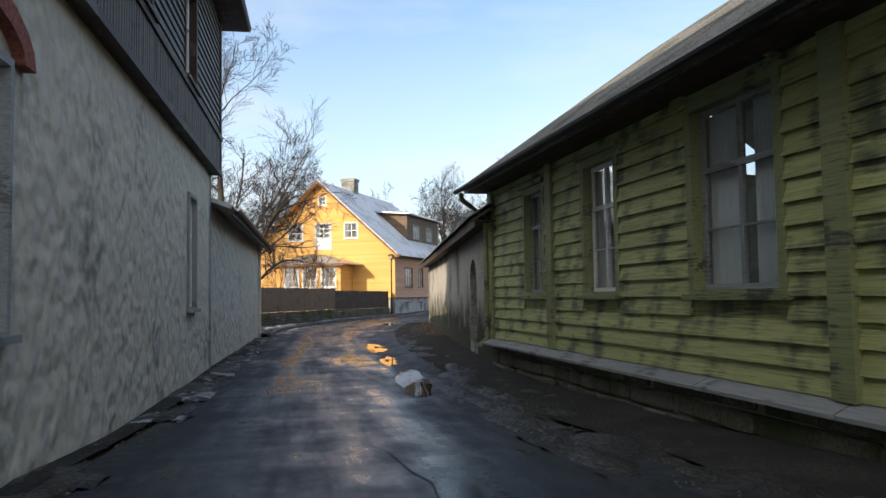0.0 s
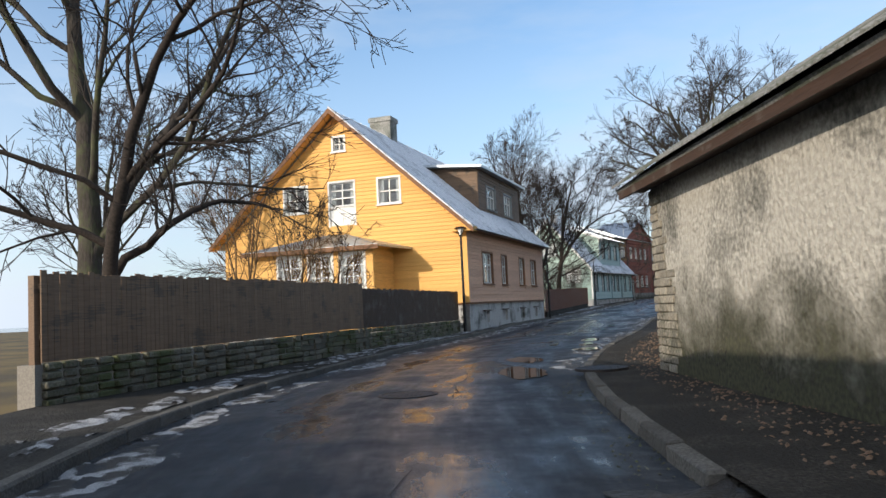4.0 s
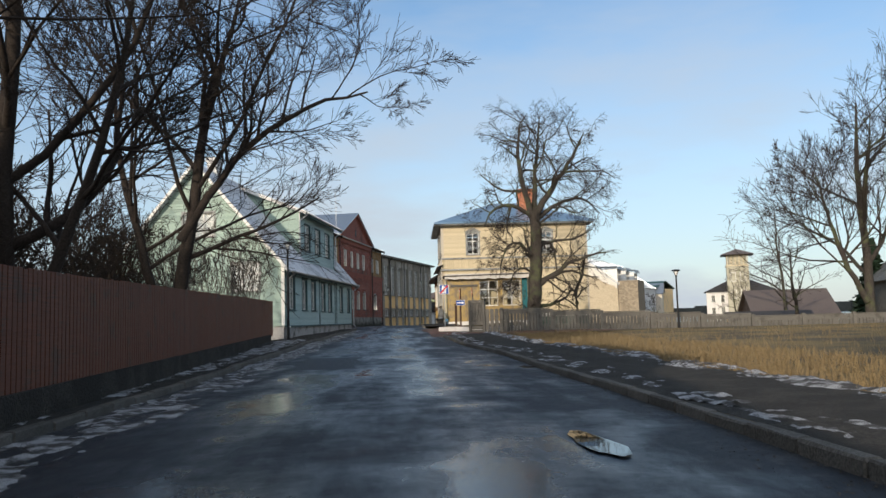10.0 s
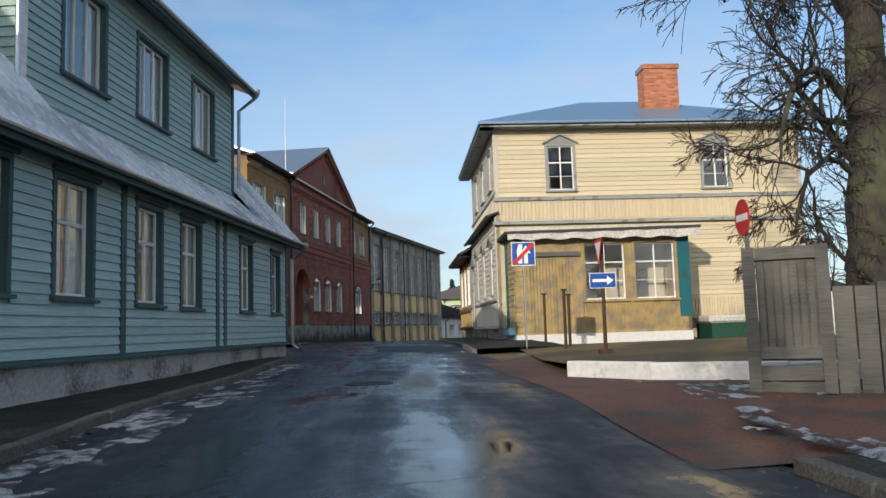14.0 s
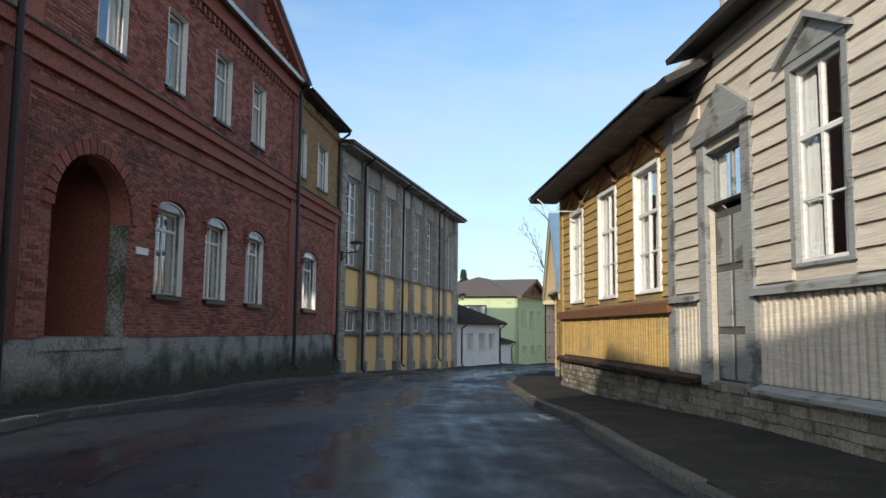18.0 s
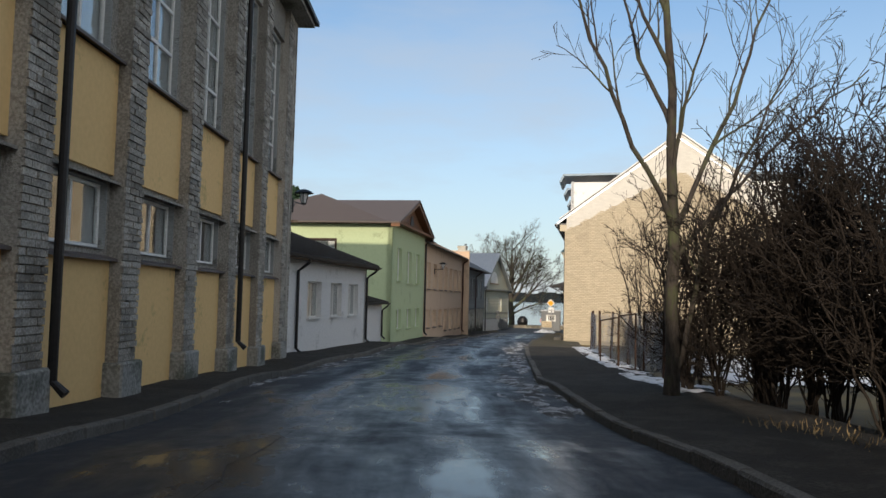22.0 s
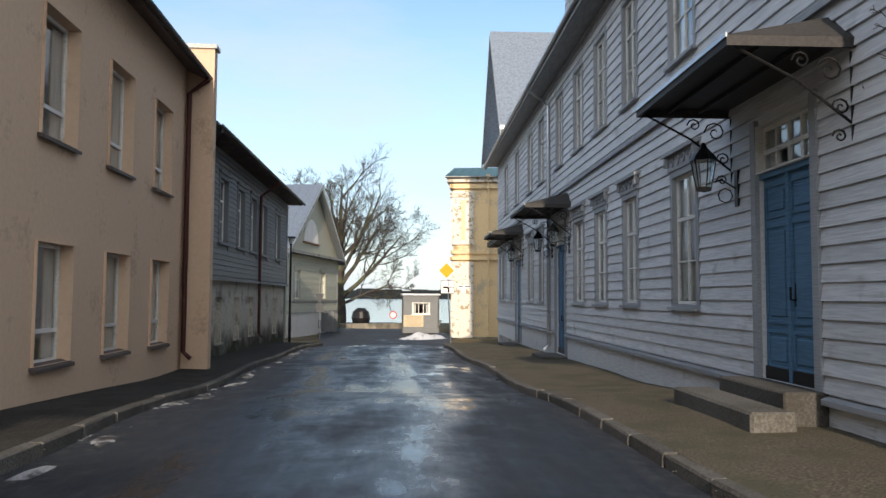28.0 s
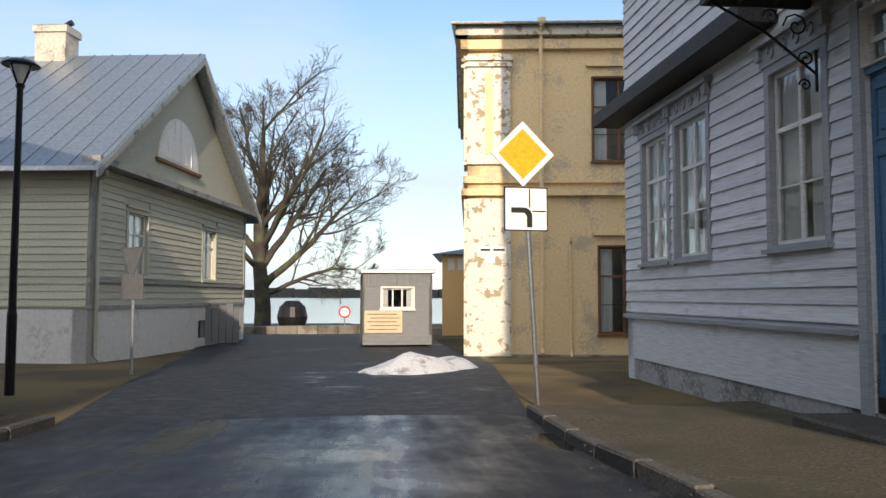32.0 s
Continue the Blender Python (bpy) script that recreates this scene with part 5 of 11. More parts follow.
gutter(OH, -0.4, 16.7, -0.6, 4.5, GUTTER_DARK)
bm = bmesh.new()
prism(bm, [(prof[0][0], prof[0][1] + 0.0), (prof[0][0], prof[0][1] + 0.09), (prof[1][0], prof[1][1] + 0.09), (prof[1][0], prof[1][1])], lambda d, z: OH.at(-0.68, d, z), lambda d, z: OH.at(-0.35, d, z))
part("verge_snow", bm, SNOW_CLEAN, OH.ob, "thin white snow along the roof verge")
chimney(OH, 6.9, GW / 2 + 0.35, 9.6, 11.95, 1.0, 1.25, CONCRETE)
# long dormer over the street side
DR = OH.street(1.35)
D_WIN = [(8.5, 10.4, 6.5, 7.75), (12.4, 14.2, 6.5, 7.75)]
w = part("dormer", wall_bm(DR, 6.9, 16.2, 5.9, 8.6, 0.2, D_WIN), WEATHERED, OH.ob)
siding(DR, 6.9, 16.2, 5.95, 8.55, 0.18, WEATHERED, w, [(a - 0.08, b + 0.08, c - 0.08, d + 0.08) for a, b, c, d in D_WIN])
for a, b, c, d in D_WIN:
    window(DR, a, b, c, d, OH.ob, GREY_TRIM, WHITE, 3, (0.6,), 0.08, True, None, 0.0)
for fn, ss in ((OH.near(6.9), 1), (OH.far(16.2), 1)):
    w = part("dormer", wall_bm(fn, 1.35, 4.6, 5.4, 8.9, 0.15, (), lambda a: 8.6 + (a - 1.35) * 0.08), WEATHERED, OH.ob)
    siding(fn, 1.35, 4.6, 5.6, 8.6, 0.18, WEATHERED, w)
roof(OH, 6.3, 16.6, [(0.9, 8.64), (5.2, 9.0)], ROOF_ZINC, 0.12, 0.7)
# glazed porch on the gable
fp = lambda a, o, z: fg(a, o + 2.3, z)
P_WIN = [(4.1, 5.25, 2.1, 3.62), (5.7, 6.85, 2.1, 3.62), (7.3, 8.45, 2.1, 3.62)]
w = part("porch", wall_bm(fp, 3.65, 9.8, 0.0, 3.95, 0.2, P_WIN), ORANGE, OH.ob)
siding(fp, 3.65, 9.8, 0.5, 3.9, 0.165, ORANGE, w, [(a - 0.1, b + 0.1, c - 0.1, d + 0.1) for a, b, c, d in P_WIN])
for a, b, c, d in P_WIN:
    window(fp, a, b, c, d, OH.ob, WHITE, WHITE, 2, (0.34, 0.67), 0.1, True)
for s in (3.65, 9.8):
    side_f = (lambda a, o, z: OH.at(-a, 3.65 - o, z)) if s == 3.65 else (lambda a, o, z: OH.at(-a, 9.8 + o, z))
    w = part("porch", wall_bm(side_f, 0.0, 2.3, 0.0, 3.95, 0.2), ORANGE, OH.ob)
    siding(side_f, 0.0, 2.28, 0.5, 3.85, 0.165, ORANGE, w)
bm = bmesh.new()
lo, hi = 3.95, 4.75
a0, a1 = 3.2, 10.2
ring = [fg(a0 - 0.55, 0, lo - 0.05), fg(a0, 2.75, lo), fg(a1, 2.75, lo), fg(a1, 0, hi - 0.35), fg(6.0, 0, hi), fg(7.2, 0, hi)]
v = [bm.verts.new(p) for p in ring]
vb = [bm.verts.new(p - Vector((0, 0, 0.1))) for p in ring]
for q in ((0, 1, 4), (1, 2, 5, 4), (2, 3, 5)):
    bm.faces.new([v[k] for k in q]), bm.faces.new([vb[k] for k in q[::-1]])
for p, q in ((0, 1), (1, 2), (2, 3)):
    bm.faces.new((v[p], v[q], vb[q], vb[p]))
part("porch_roof", bm, ROOF_ZINC, OH.ob)
bm = bmesh.new()
for k in range(11):
    a = 3.4 + k * 0.64
    t = (a - a0) / (a1 - a0)
    top = fg(6.0 + 1.2 * t, 0.02, hi + 0.02)
    tube(bm, [fg(a, 2.72, lo + 0.02), top], 0.018, 4)
part("seams", bm, ROOF_ZINC, OH.ob, kind="stuff")
part("fascia", box_bm(fg, a0, a1, 2.70, 2.76, lo - 0.2, lo - 0.01), BROWN_TRIM, OH.ob)

# ---------------------------------------------------------------- red-brown fence, then the green house
board_fence("picket_fence", (1.0, 79.2), 12.6, "left", 35.0, lambda s: 1.86 + 0.0145 * s, (0.2, 0.85), lambda s: 0.32 + 0.006 * s, lambda s: 0.1 + 0.006 * s, RED_WOOD, "dark red-brown picket fence on a low concrete footing", 0.15, 2.4, 0.03, False, 0.01)
PF = Plot(None, (1.0, 79.2), 12.6, "left", "")
bm = bmesh.new()
hexa(bm, [PF.m @ PF.at(s, d, z) for s, zt in ((0, 0.36), (33.2, 0.62)) for d in (-0.1, 0.25) for z in (-0.6, zt)])
thing("fence_footing", bm, CURB_DARK, "low stained concrete footing under the picket fence", "footing", kind="structure")

GR = Plot("green_house", (9.1, 114.1), 24.3, "left", "two-storey pale green clapboard house with grey-green front and sheet roof")
f = GR.street()
S0, S1, GD = 0.9, 19.6, 10.0
def green_top(a):
    return 4.5 + 1.165 * min(a, GD - a)
LOW = [(1.85, 3.0, 1.98, 3.82), (4.7, 5.75, 1.98, 3.78), (6.9, 7.95, 1.98, 3.76), (9.55, 10.55, 1.95, 3.74), (11.55, 12.55, 1.93, 3.72), (15.25, 16.15, 1.93, 3.66), (17.95, 18.75, 1.93, 3.6)]
gnear = lambda a, o, z: GR.at(S0 - o, a, z)
GAB = [(1.4, 2.95, 3.05, 4.6), (4.0, 5.8, 6.2, 7.55)]
w = part("wall", wall_bm(f, S0, S1, 1.0, 4.42, 0.25, LOW), MINT_DARK, GR.ob)
siding(f, S0, S1, 1.05, 4.3, 0.155, MINT_DARK, w, [(a - 0.1, b + 0.1, c - 0.1, d + 0.1) for a, b, c, d in LOW])
w = part("wall", wall_bm(gnear, 0, GD, 1.0, 10.2, 0.25, GAB, green_top), MINT, GR.ob)
siding(gnear, 0, GD, 1.05, 10.1, 0.165, MINT, w, [(a - 0.1, b + 0.1, c - 0.1, d + 0.1) for a, b, c, d in GAB], green_top)
part("wall", wall_bm(GR.far(S1), 0, GD, 1.0, 10.2, 0.25, (), green_top), MINT, GR.ob)
part("wall", wall_bm(GR.back(GD), S0, S1, 1.0, 4.7, 0.25), MINT, GR.ob)
part("plinth", wall_bm(lambda a, o, z: f(a, o - 0.02, z), S0, S1, -0.3, 1.02, 0.4), PLINTH, GR.ob)
part("plinth", wall_bm(lambda a, o, z: gnear(a, o - 0.02, z), 0.02, GD, -0.3, 1.02, 0.4), PLINTH, GR.ob)
part("drip_board", box_bm(lambda s, o, z: f(s, o, z - o * 0.5), S0, S1, -0.02, 0.1, 1.02, 1.06), MINT_TRIM, GR.ob)
for s in (S0 + 0.08, 9.0, 13.6, 14.1, S1 - 0.08):
    part("corner_board", box_bm(f, s - 0.09, s + 0.09, 0, 0.05, 1.06, 4.3), MINT_TRIM if s != S0 + 0.08 else MINT, GR.ob)
part("corner_board", box_bm(gnear, -0.04, 0.14, 0, 0.05, 1.06, 4.7), WHITE, GR.ob)
for a, b, c, d in LOW:
    window(f, a, b, c, d, GR.ob, MINT_TRIM, WHITE, 2, (0.64,), 0.09, True, "board", 0.8)
for a, b, c, d in GAB:
    window(gnear, a, b, c, d, GR.ob, GREY_TRIM, WHITE, 3, (0.62,), 0.1, True, None, 0.9)
# upper floor, set back over the lower roof
fu = GR.street(0.8)
U0, U1 = 7.2, 17.0
UPW = [(8.4, 9.8, 5.95, 7.65), (11.2, 12.6, 5.95, 7.65), (14.1, 15.5, 5.95, 7.65)]
w = part("wall", wall_bm(fu, U0, U1, 5.0, 8.35, 0.2, UPW), MINT_DARK, GR.ob)
siding(fu, U0, U1, 5.05, 8.3, 0.155, MINT_DARK, w, [(a - 0.1, b + 0.1, c - 0.1, d + 0.1) for a, b, c, d in UPW])
for a, b, c, d in UPW:
    window(fu, a, b, c, d, GR.ob, MINT_TRIM, WHITE, 3, (), 0.09, True, None, 0.6)
un = lambda a, o, z: GR.at(U0 - o, a, z)
w = part("wall", wall_bm(un, 0.8, 5.2, 5.0, 10.0, 0.2, (), lambda a: 8.35 + (a - 0.8) * 0.4), MINT, GR.ob)
siding(un, 0.8, 5.2, 5.1, 9.9, 0.165, MINT, w, (), lambda a: 8.35 + (a - 0.8) * 0.4)
part("corner_board", box_bm(fu, U0 - 0.04, U0 + 0.12, 0, 0.05, 5.05, 8.3), WHITE, GR.ob)
part("corner_board", box_bm(fu, U1 - 0.12, U1 + 0.04, 0, 0.05, 5.05, 8.3), MINT_TRIM, GR.ob)
part("wall", wall_bm(GR.far(U1), 0.8, 5.2, 5.0, 10.0, 0.2, (), lambda a: 8.35 + (a - 0.8) * 0.4), MINT, GR.ob)
roof(GR, S0 - 0.4, U0, [(-0.42, 4.12), (5, 10.45)], SNOWY, 0.1, 0.62)
roof(GR, U0, U1, [(-0.42, 4.12), (0.82, 5.2)], SNOWY, 0.1, 0.62)
roof(GR, U1, S1 + 0.5, [(-0.42, 4.12), (5, 10.45)], SNOWY, 0.1, 0.62)
roof(GR, S0 - 0.4, S1 + 0.5, [(5, 10.45), (10.4, 4.12)], SNOWY, 0.1, 0.62)
roof(GR, U0 - 0.35, U1 + 0.45, [(0.25, 8.28), (5.2, 10.3)], ROOF_ZINC, 0.12, 0.62)
part("fascia", box_bm(f, S0 - 0.4, S1 + 0.5, 0.36, 0.42, 3.92, 4.1), MINT_TRIM, GR.ob)
part("soffit", box_bm(f, S0 - 0.35, S1 + 0.5, 0, 0.38, 4.01, 4.04), MINT_TRIM, GR.ob)
part("fascia", box_bm(fu, U0 - 0.35, U1 + 0.45, 0.5, 0.56, 8.08, 8.28), MINT_TRIM, GR.ob)
bm = bmesh.new()
for p, q in (((-0.42, 4.12), (5, 10.45)), ((10.4, 4.12), (5, 10.45))):
    prism(bm, [(p[0], p[1] - 0.2), (p[0], p[1] + 0.04), (q[0], q[1] + 0.04), (q[0], q[1] - 0.22)], lambda d, z: GR.at(S0 - 0.46, d, z), lambda d, z: GR.at(S0 - 0.4, d, z))
part("barge_board", bm, WHITE, GR.ob)
bm = bmesh.new()
prism(bm, [(0.25, 8.1), (0.25, 8.32), (5.2, 10.34), (5.2, 10.1)], lambda d, z: GR.at(U0 - 0.41, d, z), lambda d, z: GR.at(U0 - 0.35, d, z))
part("barge_board", bm, WHITE, GR.ob)
gutter(GR, S0 - 0.4, S1 + 0.5, -0.5, 4.07, GALVANIZED)
downpipe(GR, S0 + 0.3, -0.5, 4.02, 0.95, GALVANIZED, 0.05, -0.1, True, True)
downpipe(GR, S1 + 0.35, -0.5, 4.02, 0.8, GALVANIZED, 0.05, -0.1, True, True)
gutter(GR, U0 - 0.3, U1 + 0.4, 0.2, 8.22, GALVANIZED)
downpipe(GR, U0 - 0.2, 0.2, 8.2, 4.9, GALVANIZED, 0.045, 0.7, False)
downpipe(GR, U1 + 0.3, 0.2, 8.2, 5.1, GALVANIZED, 0.05, 0.7, False, True)
chimney(GR, 3.6, 5.0, 9.6, 11.2, 0.9, 0.6, STUCCO_WHITE)

# ---------------------------------------------------------------- cream house with its long yellow wing
CH = Plot("cream_house", (26.78, 137.3), 17.2, "right", "two-storey cream wooden house with a long old yellow single-storey wing")
f = CH.street()
ff = CH.near()
FWID = 13.3
CW_ = [(1.42, 2.5, 2.68, 4.82), (4.62, 5.68, 2.68, 4.85), (7.82, 8.82, 2.68, 4.85)]
YW_ = [(13.2, 14.45, 2.62, 4.78), (15.72, 16.9, 2.62, 4.78), (18.35, 19.5, 2.62, 4.74)]
DOOR_ = [(10.05, 11.2, 1.2, 4.45)]
U_ = [(1.5, 2.5, 7.35, 9.0), (4.6, 5.6, 7.35, 9.0), (7.7, 8.7, 7.35, 9.0)]
w = part("wall", wall_bm(f, 0, 12.6, 1.2, 6.1, 0.25, CW_ + DOOR_), CREAM_GREY, CH.ob)
hl = [(a - 0.1, b + 0.1, c - 0.1, d + 0.1) for a, b, c, d in CW_] + [(9.8, 11.45, 1.2, 5.2)]
siding(f, 0.3, 12.6, 2.5, 5.95, 0.235, CREAM_GREY, w, hl, None, 0.035)
siding(f, 0.3, 12.6, 1.32, 2.36, 0.15, CREAM_GREY, w, hl, None, 0.03, "batten", True)
w = part("wall", wall_bm(f, 12.6, 20.6, 1.2, 5.5, 0.25, YW_), YELLOW_OLD, CH.ob)
hl = [(a - 0.12, b + 0.12, c - 0.1, d + 0.12) for a, b, c, d in YW_]
siding(f, 12.62, 20.6, 2.5, 5.3, 0.19, YELLOW, w, hl)
siding(f, 12.62, 20.6, 1.36, 2.25, 0.14, YELLOW, w, (), None, 0.03, "batten", True)
part("sill_board", box_bm(lambda s, o, z: f(s, o, z - o * 0.4), 0, 9.8, -0.02, 0.13, 2.42, 2.5), GREY_TRIM, CH.ob)
part("sill_board", box_bm(lambda s, o, z: f(s, o, z - o * 0.4), 11.5, 12.6, -0.02, 0.13, 2.42, 2.5), GREY_TRIM, CH.ob)
part("sill_board", box_bm(lambda s, o, z: f(s, o, z - o * 0.4), 12.6, 20.7, -0.02, 0.13, 2.28, 2.45), BROWN_TRIM, CH.ob)
part("drip_board", box_bm(lambda s, o, z: f(s, o, z - o * 0.5), 0, 9.8, -0.02, 0.14, 1.27, 1.32), GREY_TRIM, CH.ob)
part("drip_board", box_bm(lambda s, o, z: f(s, o, z - o * 0.5), 11.5, 20.7, -0.02, 0.14, 1.27, 1.34), DARK_WOOD, CH.ob)
for s, m_ in ((0.12, CREAM_GREY), (12.6, GREY_TRIM), (20.5, YELLOW)):
    part("corner_board", box_bm(f, s - 0.15, s + 0.15, 0, 0.055, 1.32, 5.9 if s < 13 else 5.35), m_, CH.ob)
for a, b, c, d in CW_:
    window(f, a, b, c, d, CH.ob, GREY_TRIM, WHITE, 2, (0.64,), 0.1, False, "gable", 0.5, 0.03, low=(0.32,))
for a, b, c, d in YW_:
    window(f, a, b, c, d, CH.ob, WHITE, WHITE, 2, (0.64,), 0.07, False, None, 0.8, 0.03, low=(0.32,))
    bm = bmesh.new()
    m_ = (a + b) / 2
    for s_ in (-1, 1):
        e_ = m_ + s_ * (m_ - a + 0.2)
        prism(bm, [(e_, d + 0.1), (e_, d + 0.2), (m_, d + 0.62), (m_, d + 0.5)], lambda x, z: f(x, 0, z), lambda x, z: f(x, 0.13, z))
    part("pediment", bm, BROWN_TRIM, CH.ob)
# street door
dw = part("door", box_bm(f, 10.05, 11.2, -0.14, -0.08, 1.2, 3.6), GREY_WOOD, CH.ob, "weathered grey double door beneath a fanlight")
for z0_, z1_ in ((1.3, 1.9), (2.0, 2.75), (2.85, 3.5)):
    part("panel", box_bm(f, 10.15, 10.58, -0.08, -0.055, z0_, z1_, 0.01), GREY_TRIM, dw)
    part("panel", box_bm(f, 10.68, 11.12, -0.08, -0.055, z0_, z1_, 0.01), GREY_TRIM, dw)
window(f, 10.05, 11.2, 3.7, 4.45, CH.ob, GREY_TRIM, GREY_TRIM, 2, (), 0.0, False)
for s in (9.92, 11.33):
    part("door_casing", box_bm(f, s - 0.13, s + 0.13, 0, 0.07, 1.2, 4.7), GREY_TRIM, CH.ob)
part("door_head", box_bm(f, 9.7, 11.55, 0, 0.12, 4.6, 4.78), GREY_TRIM, CH.ob)
bm = bmesh.new()
prism(bm, [(9.75, 4.78), (11.5, 4.78), (10.62, 5.3)], lambda x, z: f(x, 0, z), lambda x, z: f(x, 0.1, z))
part("pediment", bm, GREY_TRIM, CH.ob)
# upper floor
fb = CH.street(0.06)
w = part("wall", wall_bm(fb, 0, 10.8, 6.0, 9.9, 0.25, U_), CREAM, CH.ob)
hl = [(a - 0.1, b + 0.1, c - 0.1, d + 0.1) for a, b, c, d in U_]
siding(fb, 0.1, 10.75, 7.0, 9.75, 0.2, CREAM_GREY, w, hl)
siding(fb, 0.1, 10.75, 6.1, 6.85, 0.22, CREAM_GREY, w, (), None, 0.03, "batten", True)
part("band_board", box_bm(fb, -0.05, 10.85, 0, 0.09, 6.85, 6.98), GREY_TRIM, CH.ob)
for a, b, c, d in U_:
    window(fb, a, b, c, d, CH.ob, GREY_TRIM, WHITE, 2, (0.64,), 0.1, True, "board", 0.4, 0.03, low=(0.32,))
UF = [(2.3, 3.4, 7.0, 8.9), (9.0, 10.1, 7.0, 8.9)]
w = part("wall", wall_bm(ff, 0, FWID, 1.0, 9.9, 0.25, UF), CREAM, CH.ob)
hl = [(a - 0.12, b + 0.12, c - 0.1, d + 0.3) for a, b, c, d in UF]
siding(ff, 0.15, FWID, 6.72, 9.75, 0.2, CREAM, w, hl)
siding(ff, 0.15, FWID, 5.75, 6.55, 0.16, CREAM, w, (), None, 0.03, "batten", True)
siding(ff, 7.6, FWID, 2.4, 5.55, 0.2, CREAM, w)
siding(ff, 7.6, FWID, 1.3, 2.3, 0.12, CREAM, w, (), None, 0.03, "batten", True)
siding(ff, 0.15, 7.6, 1.1, 5.55, 0.2, CREAM, w)
part("band_board", box_bm(ff, -0.1, FWID, 0, 0.1, 6.56, 6.7), GREY_TRIM, CH.ob)
part("band_board", box_bm(lambda s, o, z: ff(s, o, z - o * 0.3), -0.15, FWID + 0.1, 0, 0.2, 5.6, 5.7), GREY_TRIM, CH.ob)
part("corner_board", box_bm(ff, -0.03, 0.17, 0, 0.05, 6.7, 9.75), CREAM_GREY, CH.ob)
part("corner_board", box_bm(ff, FWID - 0.17, FWID, 0, 0.05, 1.2, 9.5), CREAM_GREY, CH.ob)
for a, b, c, d in UF:
    window(ff, a, b, c, d, CH.ob, GREY_TRIM, WHITE, 2, (0.62,), 0.1, True, "gable", -1, 0.04, low=(0.31,))
part("wall", wall_bm(CH.far(20.6), 0, 8, 0.4, 5.5, 0.25), YELLOW_OLD, CH.ob)
part("wall", wall_bm(CH.back(FWID), 0, 10.8, 0.4, 9.6, 0.25), CREAM, CH.ob)
part("wall", wall_bm(CH.far(10.8), 0.06, FWID, 5.0, 9.6, 0.25), CREAM_GREY, CH.ob)
part("wall", wall_bm(CH.back(8), 10.8, 20.6, 0.4, 5.5, 0.25), YELLOW_OLD, CH.ob)
# hipped main roof
bm = bmesh.new()
o_ = 0.65
base = [(-o_, -o_), (10.8 + o_, -o_), (10.8 + o_, FWID + o_), (-o_, FWID + o_)]
for zz, flip in ((9.86, 1), (9.74, -1)):
    b_ = [bm.verts.new(CH.at(s, d, zz)) for s, d in base]
    r_ = [bm.verts.new(CH.at(5.4, 5.2, zz + 2.5)), bm.verts.new(CH.at(5.4, FWID - 5.2, zz + 2.5))]
    for q in ((b_[0], b_[1], r_[0]), (b_[1], b_[2], r_[1], r_[0]), (b_[2], b_[3], r_[1]), (b_[3], b_[0], r_[0], r_[1])):
        bm.faces.new(q)
    if flip == 1:
        tops = b_
    else:
        for k in range(4):
            bm.faces.new((tops[k], tops[(k + 1) % 4], b_[(k + 1) % 4], b_[k]))
part("roof", bm, ROOF_BLUE, CH.ob)
part("soffit", box_bm(f, -0.6, 11.4, 0.0, 0.6, 9.62, 9.68), GREY_TRIM, CH.ob)
part("soffit", box_bm(ff, -0.6, FWID + 0.6, 0.0, 0.6, 9.62, 9.68), GREY_TRIM, CH.ob)
BRICK_ORANGE = mat("orange_brick", (0.50, 0.20, 0.11), 0.9, (0.36, 0.14, 0.08), 5.0, bump=0.5, bscale=60, island=True, vary=0.3)
cc = chimney(CH, 3.0, 8.3, 9.8, 13.3, 1.0, 1.6, MORTAR, False)
masonry(lambda a, o, z: CH.at(2.5 - o, a, z), 7.5, 9.1, 11.0, 13.08, BRICK_ORANGE, cc, 0.26, 0.085, 0.012, seed=61)
masonry(lambda a, o, z: CH.at(2.43 - o, a, z), 7.43, 9.17, 13.08, 13.3, BRICK_ORANGE, cc, 0.26, 0.085, 0.012, seed=62)
masonry(lambda a, o, z: CH.at(a, 7.5 - o, z), 2.5, 3.5, 11.0, 13.08, BRICK_ORANGE, cc, 0.26, 0.085, 0.012, seed=63)
roof(CH, -0.15, 11.6, [(-0.45, 5.95), (0.1, 6.12)], ROOF_DARK, 0.08)
roof(CH, 10.85, 21.3, [(-0.75, 5.45), (4, 7.9), (8.5, 5.45)], ROOF_DARK, 0.1)
part("soffit", box_bm(f, 11.6, 21.3, 0.0, 0.7, 5.36, 5.4), DARK_WOOD, CH.ob)
bm = bmesh.new()
for k in range(70):
    a = 11.6 + 9.7 * k / 70
    prism(bm, [(a, 5.46), (a + 0.07, 5.5), (a + 0.139, 5.46)], lambda s, z: CH.at(s, -0.78, z), lambda s, z: CH.at(s, 0.6, z + 0.72))
part("corrugated_sheet", bm, ROOF_DARK, CH.ob, kind="stuff")
bm = bmesh.new()
tube(bm, [CH.at(20.2, -0.72, 5.3), CH.at(19.6, -0.5, 4.9), CH.at(18.6, -0.1, 4.75), CH.at(17.6, -0.06, 5.1)], 0.015, 6)
part("cable", bm, WHITE, CH.ob, "loose white cable hanging below the eave")
stb = part("stone_base", box_bm(f, 0, 20.6, -0.5, -0.01, 0.0, 1.27), MORTAR, CH.ob)
rng = random.Random(21)
rest, made = bmesh.new(), 0
z = 0.3
